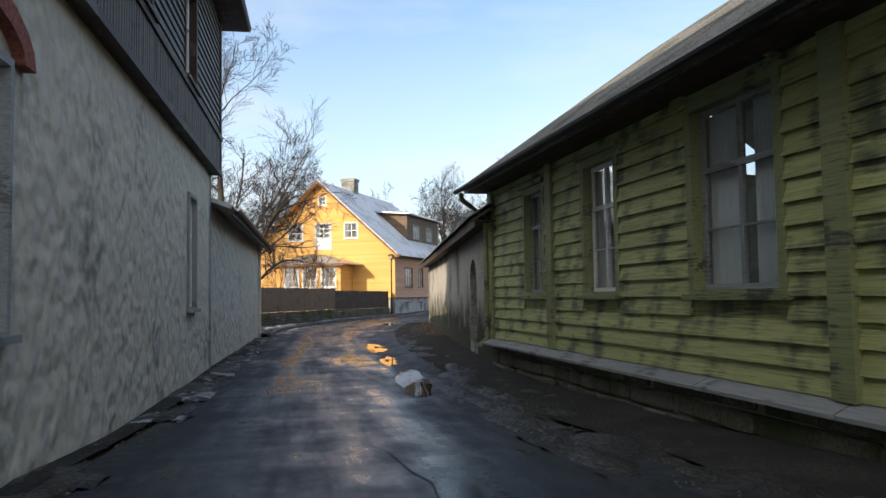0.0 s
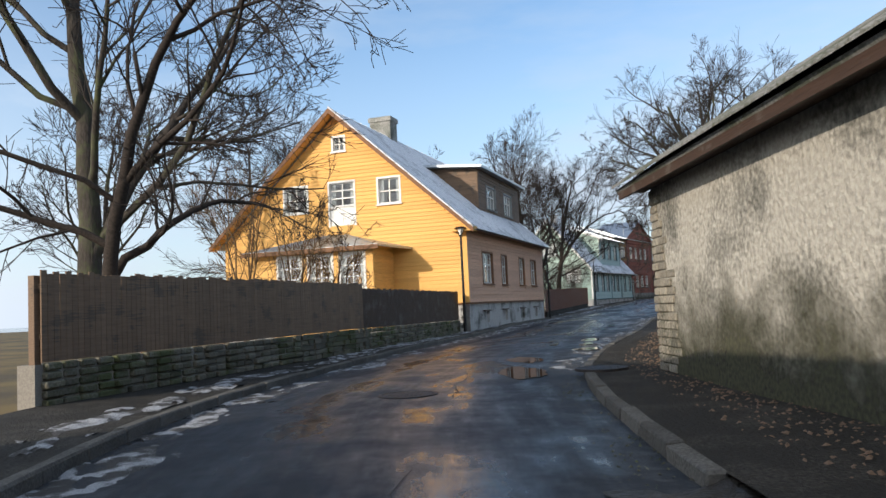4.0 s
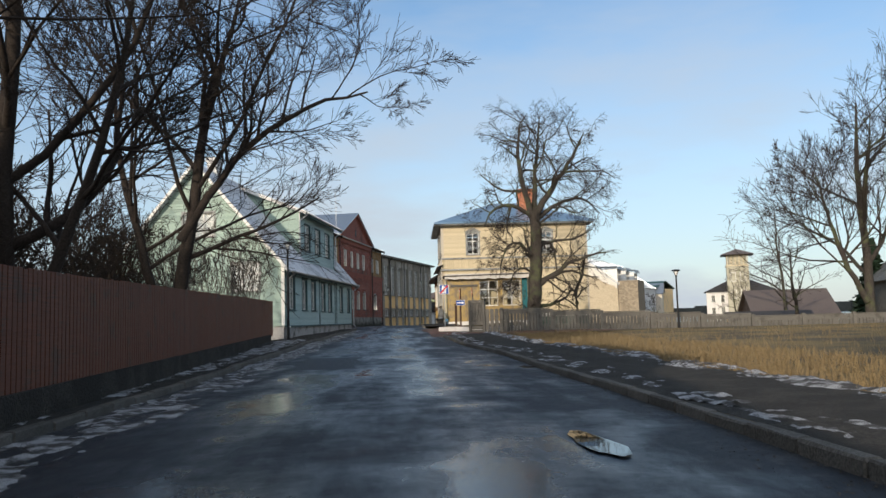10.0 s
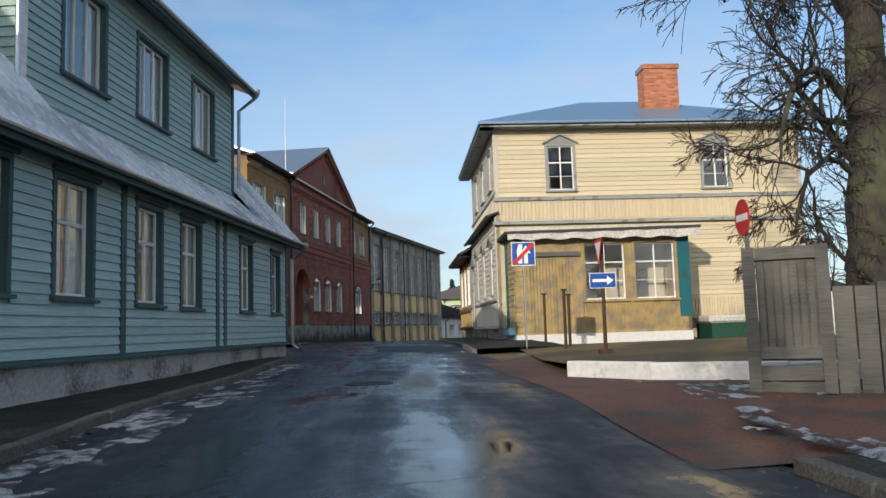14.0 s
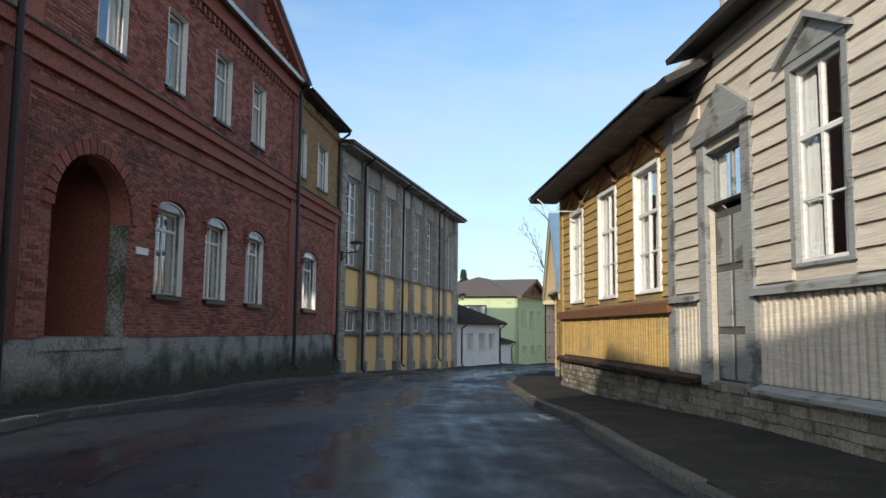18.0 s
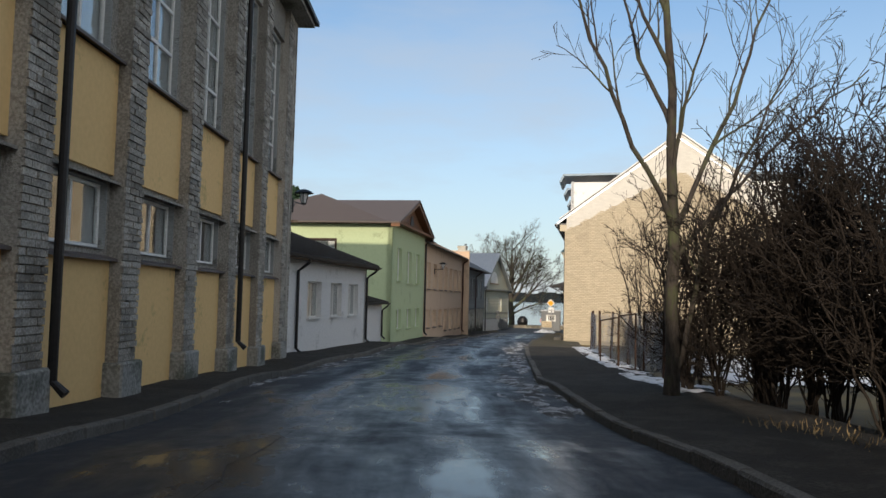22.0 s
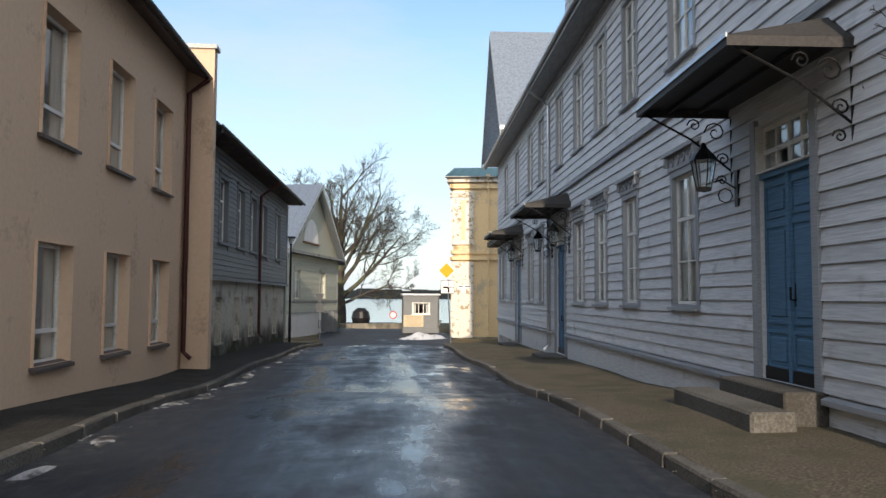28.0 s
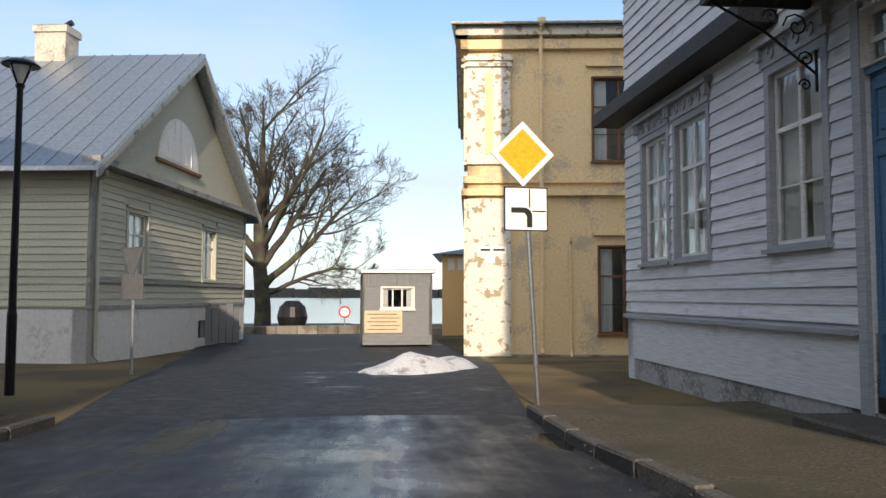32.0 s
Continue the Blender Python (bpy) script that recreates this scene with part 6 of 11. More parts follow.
while z < 1.2:
    h = rng.uniform(0.09, 0.15)
    a = 0.0
    while a < 20.55:
        ln = rng.uniform(0.18, 0.46)
        b = min(a + ln, 20.6)
        o = rng.uniform(0.01, 0.07)
        if a > 13.4 and made < 150:
            part("stone", box_bm(f, a + 0.006, b - 0.006, -0.02, o, z + 0.005, z + h - 0.005, 0.012), STONE, stb)
            made += 1
        else:
            hexa(rest, [f(s_, o_, z_) for s_ in (a + 0.006, b - 0.006) for o_ in (-0.02, o) for z_ in (z + 0.005, z + h - 0.005)])
        a = b
    z += h
part("rubble", rest, STONE, stb, kind="stuff")
# old glazed entrance porch on the front, boarded up
pf = lambda a, o, z: ff(a, o + 2.2, z)
PW = [(3.15, 4.75, 2.25, 4.45), (5.15, 6.75, 2.25, 4.45)]
w = part("porch", wall_bm(pf, 0.35, 7.3, 0.9, 5.0, 0.15, PW), YELLOW_OLD, CH.ob)
siding(pf, 3.0, 7.2, 1.1, 2.1, 0.1, YELLOW_OLD, w, (), None, 0.025, "board", True)
siding(pf, 0.9, 2.7, 1.05, 3.9, 0.13, YELLOW_OLD, w, (), None, 0.03, "board", True)
siding(pf, 0.4, 0.85, 1.05, 4.6, 0.2, YELLOW_OLD, w)
for a, b, c, d in PW:
    window(pf, a, b, c, d, CH.ob, YELLOW_OLD, WHITE, 2, (0.66,), 0.1, True, None, -1, low=(0.33,))
part("lintel", box_bm(pf, 0.6, 2.95, 0, 0.12, 3.98, 4.15), GREY_WOOD, CH.ob)
part("porch_plinth", box_bm(pf, 0.35, 7.3, -0.1, 0.08, -0.8, 0.95), STUCCO_WHITE, CH.ob)
sw = lambda a, o, z: CH.at(-a, 0.35 - o, z)
w = part("porch", wall_bm(sw, 0, 2.2, 0.9, 5.0, 0.15), YELLOW_OLD, CH.ob)
siding(sw, 0.75, 2.2, 1.0, 4.9, 0.22, YELLOW_OLD, w)
for z0_, z1_ in ((0.95, 2.0), (2.05, 3.1), (3.15, 4.95)):
    part("teal_board", box_bm(sw, 0.0, 0.72, 0, 0.04, z0_, z1_), TEAL, CH.ob)
sw2 = lambda a, o, z: CH.at(-a, 7.3 + o, z)
w = part("porch", wall_bm(sw2, 0, 2.2, 0.9, 5.0, 0.15), YELLOW_OLD, CH.ob)
part("teal_board", box_bm(pf, 6.85, 7.34, 0, 0.04, 1.5, 4.9), TEAL, CH.ob)
roof(CH, -2.7, 0.0, [(0.0, 4.95), (7.7, 5.05)], ROOF_DARK, 0.1)
bm = bmesh.new()
for k in range(24):
    a, b = 0.1 + k * 0.315, 0.1 + (k + 1) * 0.315
    za, zb = 0.04 * math.sin(k * 1.7), 0.04 * math.sin((k + 1) * 1.7)
    v = [bm.verts.new(pf(x, 0.45 + zz, h)) for x, zz, h in ((a, za, 4.62 + za), (b, zb, 4.62 + zb), (b, zb * 0.5, 5.08), (a, za * 0.5, 5.08))]
    bm.faces.new(v)
ob = part("tarpaulin", bm, TARP, CH.ob, "dirty white tarpaulin along the porch roof edge")
for k, (z, m_) in enumerate(((0.95, BOARD_BLUE), (1.25, BOARD_BLUE))):
    part("step_board", box_bm(sw, 0.15 + k * 0.3, 2.3, 0.02, 0.06 + 0.2 * k, z - 0.28, z - 0.02), m_, CH.ob)
bm = bmesh.new()
bx(bm, ff, 8.2, 12.8, 0.3, 1.9, -0.6, 1.2)
part("cellar_hatch", bm, TARP_GREEN, CH.ob, "dark green covered cellar hatch")
part("tarpaulin", box_bm(ff, 8.1, 12.9, 0.2, 2.0, 1.2, 1.5, 0.08), TARP, CH.ob, "dirty white tarpaulin weighed down on a hatch")

# gate and plank fence of the cream house garden
FG = Plot("garden_gate", (21.12, 116.2), 134, "right", "weathered grey plank garden gate between two posts", "gate")
fq = lambda a, o, z: FG.at(a, o, z)
for s in (-0.06, 0.86):
    part("post", box_bm(fq, s - 0.08, s + 0.08, -0.08, 0.08, -0.3, 2.3), GREY_WOOD, FG.ob)
leaf = part("leaf", box_bm(fq, 0.03, 0.78, -0.02, 0.02, 0.75, 2.2), GREY_WOOD, FG.ob)
for k in range(7):
    part("board", box_bm(fq, 0.05 + k * 0.103, 0.125 + k * 0.103, 0.02, 0.07, 0.8, 2.1), GREY_WOOD, leaf)
for z in (0.78, 2.12):
    part("rail", box_bm(fq, 0.03, 0.78, 0.02, 0.09, z, z + 0.17), GREY_WOOD, leaf)
for k in range(3):
    part("base_board", box_bm(fq, 0.02, 0.78, -0.04, 0.01, 0.05 + k * 0.22, 0.24 + k * 0.22), GREY_WOOD, FG.ob)
for k in range(5):
    part("board", box_bm(fq, 0.96 + k * 0.27, 1.2 + k * 0.27, -0.03 - 0.35 * k * 0.25, 0.0 - 0.35 * k * 0.25, 0.0, 1.72), GREY_WOOD, FG.ob)
FP = Plot("panel_fence", (23.05, 115.85), 111, "right", "weathered grey panelled plank fence with square posts", "fence")
fq = lambda a, o, z: FP.at(a, o, z)
PANEL = 3.1
for i in range(13):
    s = i * PANEL
    zt = 1.72 - min(i, 5) * 0.17
    part("post", box_bm(fq, s - 0.1, s + 0.1, -0.1, 0.1, zt - 2.6, zt + 0.08), GREY_WOOD, FP.ob)
    part("cap_rail", box_bm(fq, s + 0.1, s + PANEL - 0.1, -0.05, 0.06, zt - 0.06, zt), GREY_WOOD, FP.ob)
    part("top_board", box_bm(fq, s + 0.1, s + PANEL - 0.1, -0.03, 0.03, zt - 0.32, zt - 0.07), GREY_WOOD, FP.ob)
    part("base_board", box_bm(fq, s + 0.1, s + PANEL - 0.1, -0.03, 0.03, zt - 2.3, zt - 1.62), GREY_WOOD, FP.ob)
    part("rail", box_bm(fq, s + 0.1, s + PANEL - 0.1, -0.04, 0.05, zt - 1.62, zt - 1.5), GREY_WOOD, FP.ob)
    for k in range(14):
        part("board", box_bm(fq, s + 0.11 + k * 0.206, s + 0.285 + k * 0.206, -0.015, 0.02 + 0.012 * (k % 3), zt - 1.5, zt - 0.32), GREY_WOOD, FP.ob)

# ---------------------------------------------------------------- red brick school
SC = Plot("brick_school", (20.23, 152.27), 27.8, "left", "long two-storey red brick school with a central pediment", "school")
f = SC.street()
A0, A1 = -5.5, 21.5
ARC = [(1.95, 4.55, 1.72, 5.3)]
LWS = [(-3.25, -1.3, 2.7, 4.45), (5.68, 7.0, 2.65, 4.55), (8.3, 9.6, 2.65, 4.55), (11.1, 12.45, 2.65, 4.55), (16.6, 18.3, 2.65, 4.5)]
UWS = [(-4.7, -2.95, 7.4, 9.15), (-1.65, 0.1, 7.4, 9.15), (3.0, 4.05, 7.38, 9.2), (5.8, 6.75, 7.38, 9.2), (8.5, 9.55, 7.38, 9.2), (11.2, 12.25, 7.38, 9.2), (15.45, 16.7, 7.35, 9.05), (18.25, 19.65, 7.35, 9.05)]
part("wall", wall_bm(f, A0, A1, 1.72, 10.4, 0.4, LWS + UWS + ARC), MORTAR, SC.ob)
wall_low = SC.ob.children[-1]
part("plinth", wall_bm(lambda a, o, z: f(a, o - 0.0, z), A0, A1, -0.4, 1.71, 0.4), CONCRETE, SC.ob)
plinth_ob = SC.ob.children[-1]
plinth_ob.data.materials[0] = mat("weathered_plinth_render", (0.40, 0.385, 0.345), 0.95, (0.25, 0.24, 0.21), 3.0, bump=0.5, bscale=20, stain=(0.085, 0.085, 0.06), stain_at=(0.5, 0.66), stain_scale=0.9, vary=0)
grime(SC.ob, f, A0, A1, 0.2, 1.75, MOSS)
masonry(f, A0, 0.2, 0.75, 1.6, mat("pale_bared_brick", (0.42, 0.39, 0.33), 0.95, (0.3, 0.28, 0.24), 5.0, bump=0.5, bscale=50, island=True, vary=0.2), plinth_ob, 0.28, 0.1, 0.016, top=lambda a: 1.3 + 0.5 * noise.noise((a * 0.9, 2.0, 0)), depth=0.012, seed=7)
fnear = SC.near(A0)
part("wall", wall_bm(fnear, 0, 11, -0.4, 10.4, 0.4), BRICK_RED, SC.ob)
near_wall = SC.ob.children[-1]
part("wall", wall_bm(SC.far(A1), 0, 11, -0.4, 10.4, 0.4), BRICK_RED, SC.ob)
part("wall", wall_bm(SC.back(11), A0, A1, -0.4, 10.4, 0.4), BRICK_RED, SC.ob)
# pediment over the middle
M0, M1 = 0.95, 15.45
bm = bmesh.new()
prism(bm, [(M0, 10.4), (M1, 10.4), ((M0 + M1) / 2, 13.4)], lambda a, z: f(a, 0.02, z), lambda a, z: f(a, -0.35, z))
ped = part("pediment", bm, BRICK_RED, SC.ob)
bm = bmesh.new()
lathe(bm, [(0.0, -0.05), (0.32, -0.05), (0.32, 0.06), (0.0, 0.06)], 20)
for v in bm.verts:
    x, y, z = v.co
    v.co = f(8.2 + x * 0.7, z, 11.5 + y * 1.3)
# solid black disc, painted with the dark inside of an oval opening
part("oval_opening", bm, BLACK, ped)
for s_ in (0, 1):
    bm = bmesh.new()
    p = (M0 - 0.35, 10.36) if s_ == 0 else (M1 + 0.35, 10.36)
    q = ((M0 + M1) / 2, 13.62)
    prism(bm, [p, (p[0], p[1] + 0.22), (q[0], q[1] + 0.12), (q[0], q[1] - 0.12)], lambda a, z: f(a, -0.3, z), lambda a, z: f(a, 0.3, z))
    part("raking_cornice", bm, BRICK_RED_DARK, ped)
    for k in range(22):
        t = (k + 1) / 24
        c = (p[0] + (q[0] - p[0]) * t, p[1] + (q[1] - p[1]) * t - 0.22)
        part("dentil", box_bm(f, c[0] - 0.07, c[0] + 0.07, 0.02, 0.13, c[1] - 0.12, c[1] + 0.05), BRICK_RED_DARK, ped)
bm = bmesh.new()
for s_ in (0, 1):
    e_ = M0 - 0.45 if s_ == 0 else M1 + 0.45
    mid = (M0 + M1) / 2
    prism(bm, [(e_, 10.55), (e_, 10.62), (mid, 13.86), (mid, 13.76)], lambda a, z: f(a, 0.42, z), lambda a, z: f(a, -6, z))
part("roof", bm, ROOF_ZINC, SC.ob)
roof(SC, A0 - 0.4, A1 + 0.2, [(-0.45, 10.42), (5.5, 12.6), (11.4, 10.42)], ROOF_ZINC, 0.1, 0.7)
for p, q in ((A0 - 0.3, M0), (M1, A1)):
    part("eave_board", box_bm(f, p, q, 0.0, 0.4, 10.28, 10.36), DARK_WOOD, SC.ob)
    gutter(SC, p, q, -0.5, 10.38, GUTTER_DARK)
    k = p + 0.15
    while k < q:
        part("dentil", box_bm(f, k, k + 0.12, 0, 0.12, 9.85, 10.05), BRICK_BUFF, SC.ob)
        k += 0.32
part("eave_course", box_bm(f, M0, M1, 0.0, 0.16, 9.95, 10.4), BRICK_RED_DARK, SC.ob)
k = M0 + 0.2
while k < M1:
    part("dentil", box_bm(f, k, k + 0.12, 0, 0.11, 9.75, 9.93), BRICK_RED_DARK, SC.ob)
    k += 0.3
# string course between the floors
part("string_course", box_bm(f, A0 - 0.12, A1, 0.0, 0.22, 6.62, 6.86), BRICK_RED_DARK, SC.ob)
part("string_flashing", box_bm(lambda s, o, z: f(s, o, z - o * 0.2), A0 - 0.15, A1, 0.0, 0.26, 6.9, 6.93), ROOF_DARK, SC.ob)
part("string_course", box_bm(f, A0 - 0.06, A1, 0.0, 0.12, 6.3, 6.62), BRICK_RED, SC.ob)
part("string_course", box_bm(f, A0 - 0.03, A1, 0.0, 0.07, 5.95, 6.12), BRICK_RED, SC.ob)
for s in (A0 + 0.3, 0.75, 15.2, 21.2):
    part("pilaster", box_bm(f, s - 0.32, s + 0.32, 0, 0.09, 1.72, 6.3), BRICK_RED, SC.ob)
for s in (1.1, 15.25):
    part("pilaster", box_bm(f, s - 0.25, s + 0.25, 0, 0.07, 6.95, 9.95), BRICK_RED, SC.ob)
# arched windows
for a, b, c, d in LWS:
    m_, r_ = (a + b) / 2, (b - a) / 2
    window(f, a, b, c, d, SC.ob, WHITE, WHITE, 2, (0.78,), 0.0, False, None, 0.3, 0.16)
    rise = 0.22
    arc = [(m_ + r_ * math.cos(t * math.pi / 10), d + rise * math.sin(t * math.pi / 10)) for t in range(11)]
    bm = bmesh.new()
    prism(bm, arc, lambda x, z: f(x, -0.02, z), lambda x, z: f(x, 0.012, z))
    ob = part("arch_light", bm, GLASS, SC.ob)
    bm = bmesh.new()
    prism(bm, [(x, z) for x, z in arc], lambda x, z: f(x, 0.004, z), lambda x, z: f(x, -0.02, z))
    # flat sheet whose dark colour stands in for an unlit room behind the glass
    part("arch_back", bm, ROOM, SC.ob)
    bm = bmesh.new()
    inner = [(m_ + (r_ - 0.06) * math.cos(t * math.pi / 10), d + (rise - 0.05) * math.sin(t * math.pi / 10)) for t in range(11)]
    prism(bm, arc + inner[::-1], lambda x, z: f(x, 0.0, z), lambda x, z: f(x, 0.035, z))
    part("arch_frame", bm, WHITE, SC.ob)
    for t in range(13):
        an = math.pi * (t + 0.5) / 13
        bm = bmesh.new()
        w_ = math.pi / 13 * 0.42
        pts = [(m_ + (r_ + e) * math.cos(an + h), d + (rise + e * 0.9) * math.sin(an + h)) for e, h in ((0.03, -w_), (0.27, -w_ * 0.95), (0.27, w_ * 0.95), (0.03, w_))]
        prism(bm, pts, lambda x, z: f(x, 0, z), lambda x, z: f(x, 0.1, z))
        part("voussoir", bm, BRICK_RED_DARK, SC.ob)
    for s_ in (a - 0.2, b + 0.08):
        for k in range(3):
            part("impost", box_bm(f, s_ - 0.02 * k, s_ + 0.12 + 0.02 * k, 0, 0.08 + 0.03 * k, d - 0.3 + k * 0.08, d - 0.23 + k * 0.08), BRICK_RED_DARK, SC.ob)
    part("sill", box_bm(lambda s, o, z: f(s, o, z - o * 0.3), a - 0.08, b + 0.08, -0.1, 0.14, c - 0.08, c), GUTTER_DARK, SC.ob)
for a, b, c, d in UWS:
    window(f, a, b, c, d, SC.ob, WHITE, WHITE, 2 if b - a > 1.1 else 1, (0.68,), 0.0, False, None, 0.4, 0.14)
    part("sill", box_bm(lambda s, o, z: f(s, o, z - o * 0.3), a - 0.06, b + 0.06, -0.1, 0.1, c - 0.06, c), GUTTER_DARK, SC.ob)
# arched doorway
m_, r_ = 3.25, 1.3
bm = bmesh.new()
prism(bm, [(1.95, 4.0), (1.95, 5.3), (4.55, 5.3), (4.55, 4.0)] + [(m_ + r_ * math.cos(t * math.pi / 14), 4.0 + 1.15 * math.sin(t * math.pi / 14)) for t in range(1, 14)], lambda x, z: f(x, 0.012, z), lambda x, z: f(x, -0.38, z))
part("door_arch", bm, BRICK_RED, SC.ob)
for t in range(19):
    an = math.pi * (t + 0.5) / 19
    w_ = math.pi / 19 * 0.42
    bm = bmesh.new()
    pts = [(m_ + (r_ + e) * math.cos(an + h), 4.0 + (1.15 + e * 0.95) * math.sin(an + h)) for e, h in ((0.02, -w_), (0.3, -w_), (0.3, w_), (0.02, w_))]
    prism(bm, pts, lambda x, z: f(x, 0, z), lambda x, z: f(x, 0.08, z))
    part("voussoir", bm, BRICK_RED_DARK, SC.ob)
part("door_recess", box_bm(f, 1.8, 4.7, -2.0, -1.8, 1.6, 5.4), DARK_WOOD, SC.ob, "dark wooden door deep in the archway")
for s in (1.85, 4.55):
    part("recess_wall", box_bm(f, s, s + 0.1, -1.9, -0.35, 0.3, 5.3), BRICK_RED_DARK, SC.ob)
part("recess_roof", box_bm(f, 1.8, 4.7, -1.9, -0.35, 5.25, 5.4), BRICK_RED_DARK, SC.ob)
part("recess_floor", box_bm(f, 1.8, 4.7, -1.9, 0.03, 1.5, 1.73), CONCRETE, SC.ob)
part("plaque", box_bm(f, -4.6, -3.9, 0.0, 0.05, 3.9, 4.45, 0.01), BLACK, SC.ob, "dark square memorial plaque with worn writing")
part("street_sign", box_bm(f, 4.85, 5.35, 0.0, 0.04, 3.45, 3.6), SIGN_WHITE, SC.ob, "small white enamel street name plate")
for s in (0.45, 15.0, 21.3):
    downpipe(SC, s, -0.5, 10.3, 0.6, GUTTER_DARK, 0.06, -0.3 if s < 21 else -0.1, True, s < 21)
bm = bmesh.new()
tube(bm, [f(1.6, -0.4, 10.6), f(1.6, -0.4, 15.5)], 0.03, 6, 0.015)
part("flagpole", bm, WHITE, SC.ob)
arches = [(a, b, c, d + 0.23) for a, b, c, d in LWS]
masonry(f, A0, A1, 1.72, 6.3, BRICK_RED, wall_low, 0.26, 0.078, 0.012, arches + UWS + [(1.95, 4.55, 1.72, 5.1)], 210, (5.0, 13.0, 1.8, 4.2))
masonry(f, M0 + 0.25, M1, 6.95, 9.75, BRICK_RED, SC.ob, 0.26, 0.078, 0.012, UWS, seed=2)
masonry(f, A0, M0 - 0.1, 6.95, 9.85, BRICK_BUFF, SC.ob, 0.26, 0.078, 0.012, UWS, seed=3)
masonry(f, M1 + 0.1, A1, 6.95, 9.85, BRICK_BUFF, SC.ob, 0.26, 0.078, 0.012, UWS, seed=4)
masonry(fnear, 0, 11, 1.72, 6.6, BRICK_RED, near_wall, 0.26, 0.078, seed=5)
masonry(fnear, 0, 11, 6.9, 10.3, BRICK_BUFF, SC.ob, 0.26, 0.078, seed=6)

# ---------------------------------------------------------------- grey brick hall with yellow panels
FA = Plot("grey_hall", (31.5, 172.95), 34.2, "left", "tall grey brick hall with piers, strip windows and yellow rendered panels", "hall")
f = FA.street()
B0, B1 = -1.9, 22.0
part("wall", wall_bm(FA.back(10), B0, B1, -1.0, 9.9, 0.3), BRICK_GREY, FA.ob)
part("wall", wall_bm(FA.near(B0), 0.0, 10, -1.0, 9.9, 0.3), BRICK_GREY, FA.ob)
endw = part("wall", wall_bm(FA.far(B1), 0.0, 10, -1.5, 9.9, 0.3), BRICK_GREY, FA.ob)
bays = 8
bw_ = (B1 - B0 - 1.2) / bays
fr = FA.street(0.22)
HOLES = []
for k in range(bays):
    p = B0 + 0.75 + k * bw_
    q = p + bw_ - 0.75
    HOLES += [(p + 0.1, q - 0.1, 1.85, 2.78), (p + 0.25, q - 0.25, 4.75, 8.6)]
main = part("wall", wall_bm(fr, B0, B1, -1.0, 9.9, 0.3, HOLES), BRICK_GREY, FA.ob)
for k in range(bays + 1):
    s = B0 + k * bw_
    g0 = ground_z(*(FA.world(s, -0.5, 0).xy))
    pier = part("pier", box_bm(f, s, s + 0.65, -0.24, 0.0, -1.2, 9.7), BRICK_GREY, FA.ob)
    part("pier_foot", box_bm(f, s - 0.07, s + 0.72, -0.2, 0.12, g0 - 0.4, g0 + 0.62, 0.03), CONCRETE, FA.ob)
    masonry(f, s, s + 0.65, g0 + 0.62, 9.7, BRICK_GREY, pier, 0.33, 0.1, 0.018, (), 0, None, depth=0.03, jitter=0.014, seed=k)
    sf = lambda a, o, z, s=s: FA.at(s + 0.65 + o, a, z)
    masonry(sf, 0.0, 0.22, g0 + 0.62, 9.7, BRICK_GREY, pier, 0.22, 0.1, 0.018, (), 0, None, depth=0.02, jitter=0.01, seed=k + 20)
    if k == bays:
        break
    sf2 = lambda a, o, z, s=s: FA.at(s - o, a, z)
    p, q = s + 0.65, s + bw_
    part("panel", box_bm(fr, p, q, 0.0, 0.05, 2.95, 4.62), PANEL_YELLOW, FA.ob)
    part("panel", box_bm(fr, p, q, 0.0, 0.05, g0 - 0.3, 1.68), PANEL_YELLOW, FA.ob)
    window(fr, p + 0.2, q - 0.2, 1.85, 2.78, FA.ob, GREY_TRIM, WHITE, 2, (), 0.02, False, None, 0.0, 0.05)
    window(fr, p + 0.35, q - 0.35, 4.75, 8.6, FA.ob, GREY_TRIM, WHITE, 2, (0.2, 0.4, 0.6, 0.8), 0.03, False, None, 0.7, 0.05)
    for z in (1.72, 2.85, 4.66):
        part("sill", box_bm(lambda a, o, z: fr(a, o, z - o * 0.3), p, q, 0.0, 0.17, z, z + 0.04), ROOF_BROWN if z != 2.85 else BRICK_GREY, FA.ob)
    part("spandrel", box_bm(fr, p, q, 0.0, 0.1, 8.75, 9.7), BRICK_GREY, FA.ob)
part("eave_board", box_bm(f, B0 - 0.2, B1 + 0.3, -0.3, 0.5, 9.72, 9.9), CONCRETE, FA.ob)
roof(FA, B0 - 0.3, B1 + 0.5, [(-0.62, 9.95), (10.5, 10.7)], ROOF_DARK, 0.12)
for s in (B0 + bw_ - 0.05, B0 + 3 * bw_ + 0.72, B0 + 6 * bw_ + 0.7):
    downpipe(FA, s, -0.55, 9.9, 0.0, GUTTER_DARK, 0.06, -0.12, True, False)
masonry(FA.far(B1), 0.0, 4.5, -0.8, 9.8, BRICK_GREY, endw, 0.33, 0.1, 0.018, (), 210, (0.0, 4.4, -0.6, 2.6), depth=0.03, jitter=0.012, seed=40)
masonry(f, B1 - 0.1, B1, -0.8, 9.7, BRICK_GREY, endw, 0.2, 0.1, 0.018, (), 0, None, depth=0.03, seed=41)

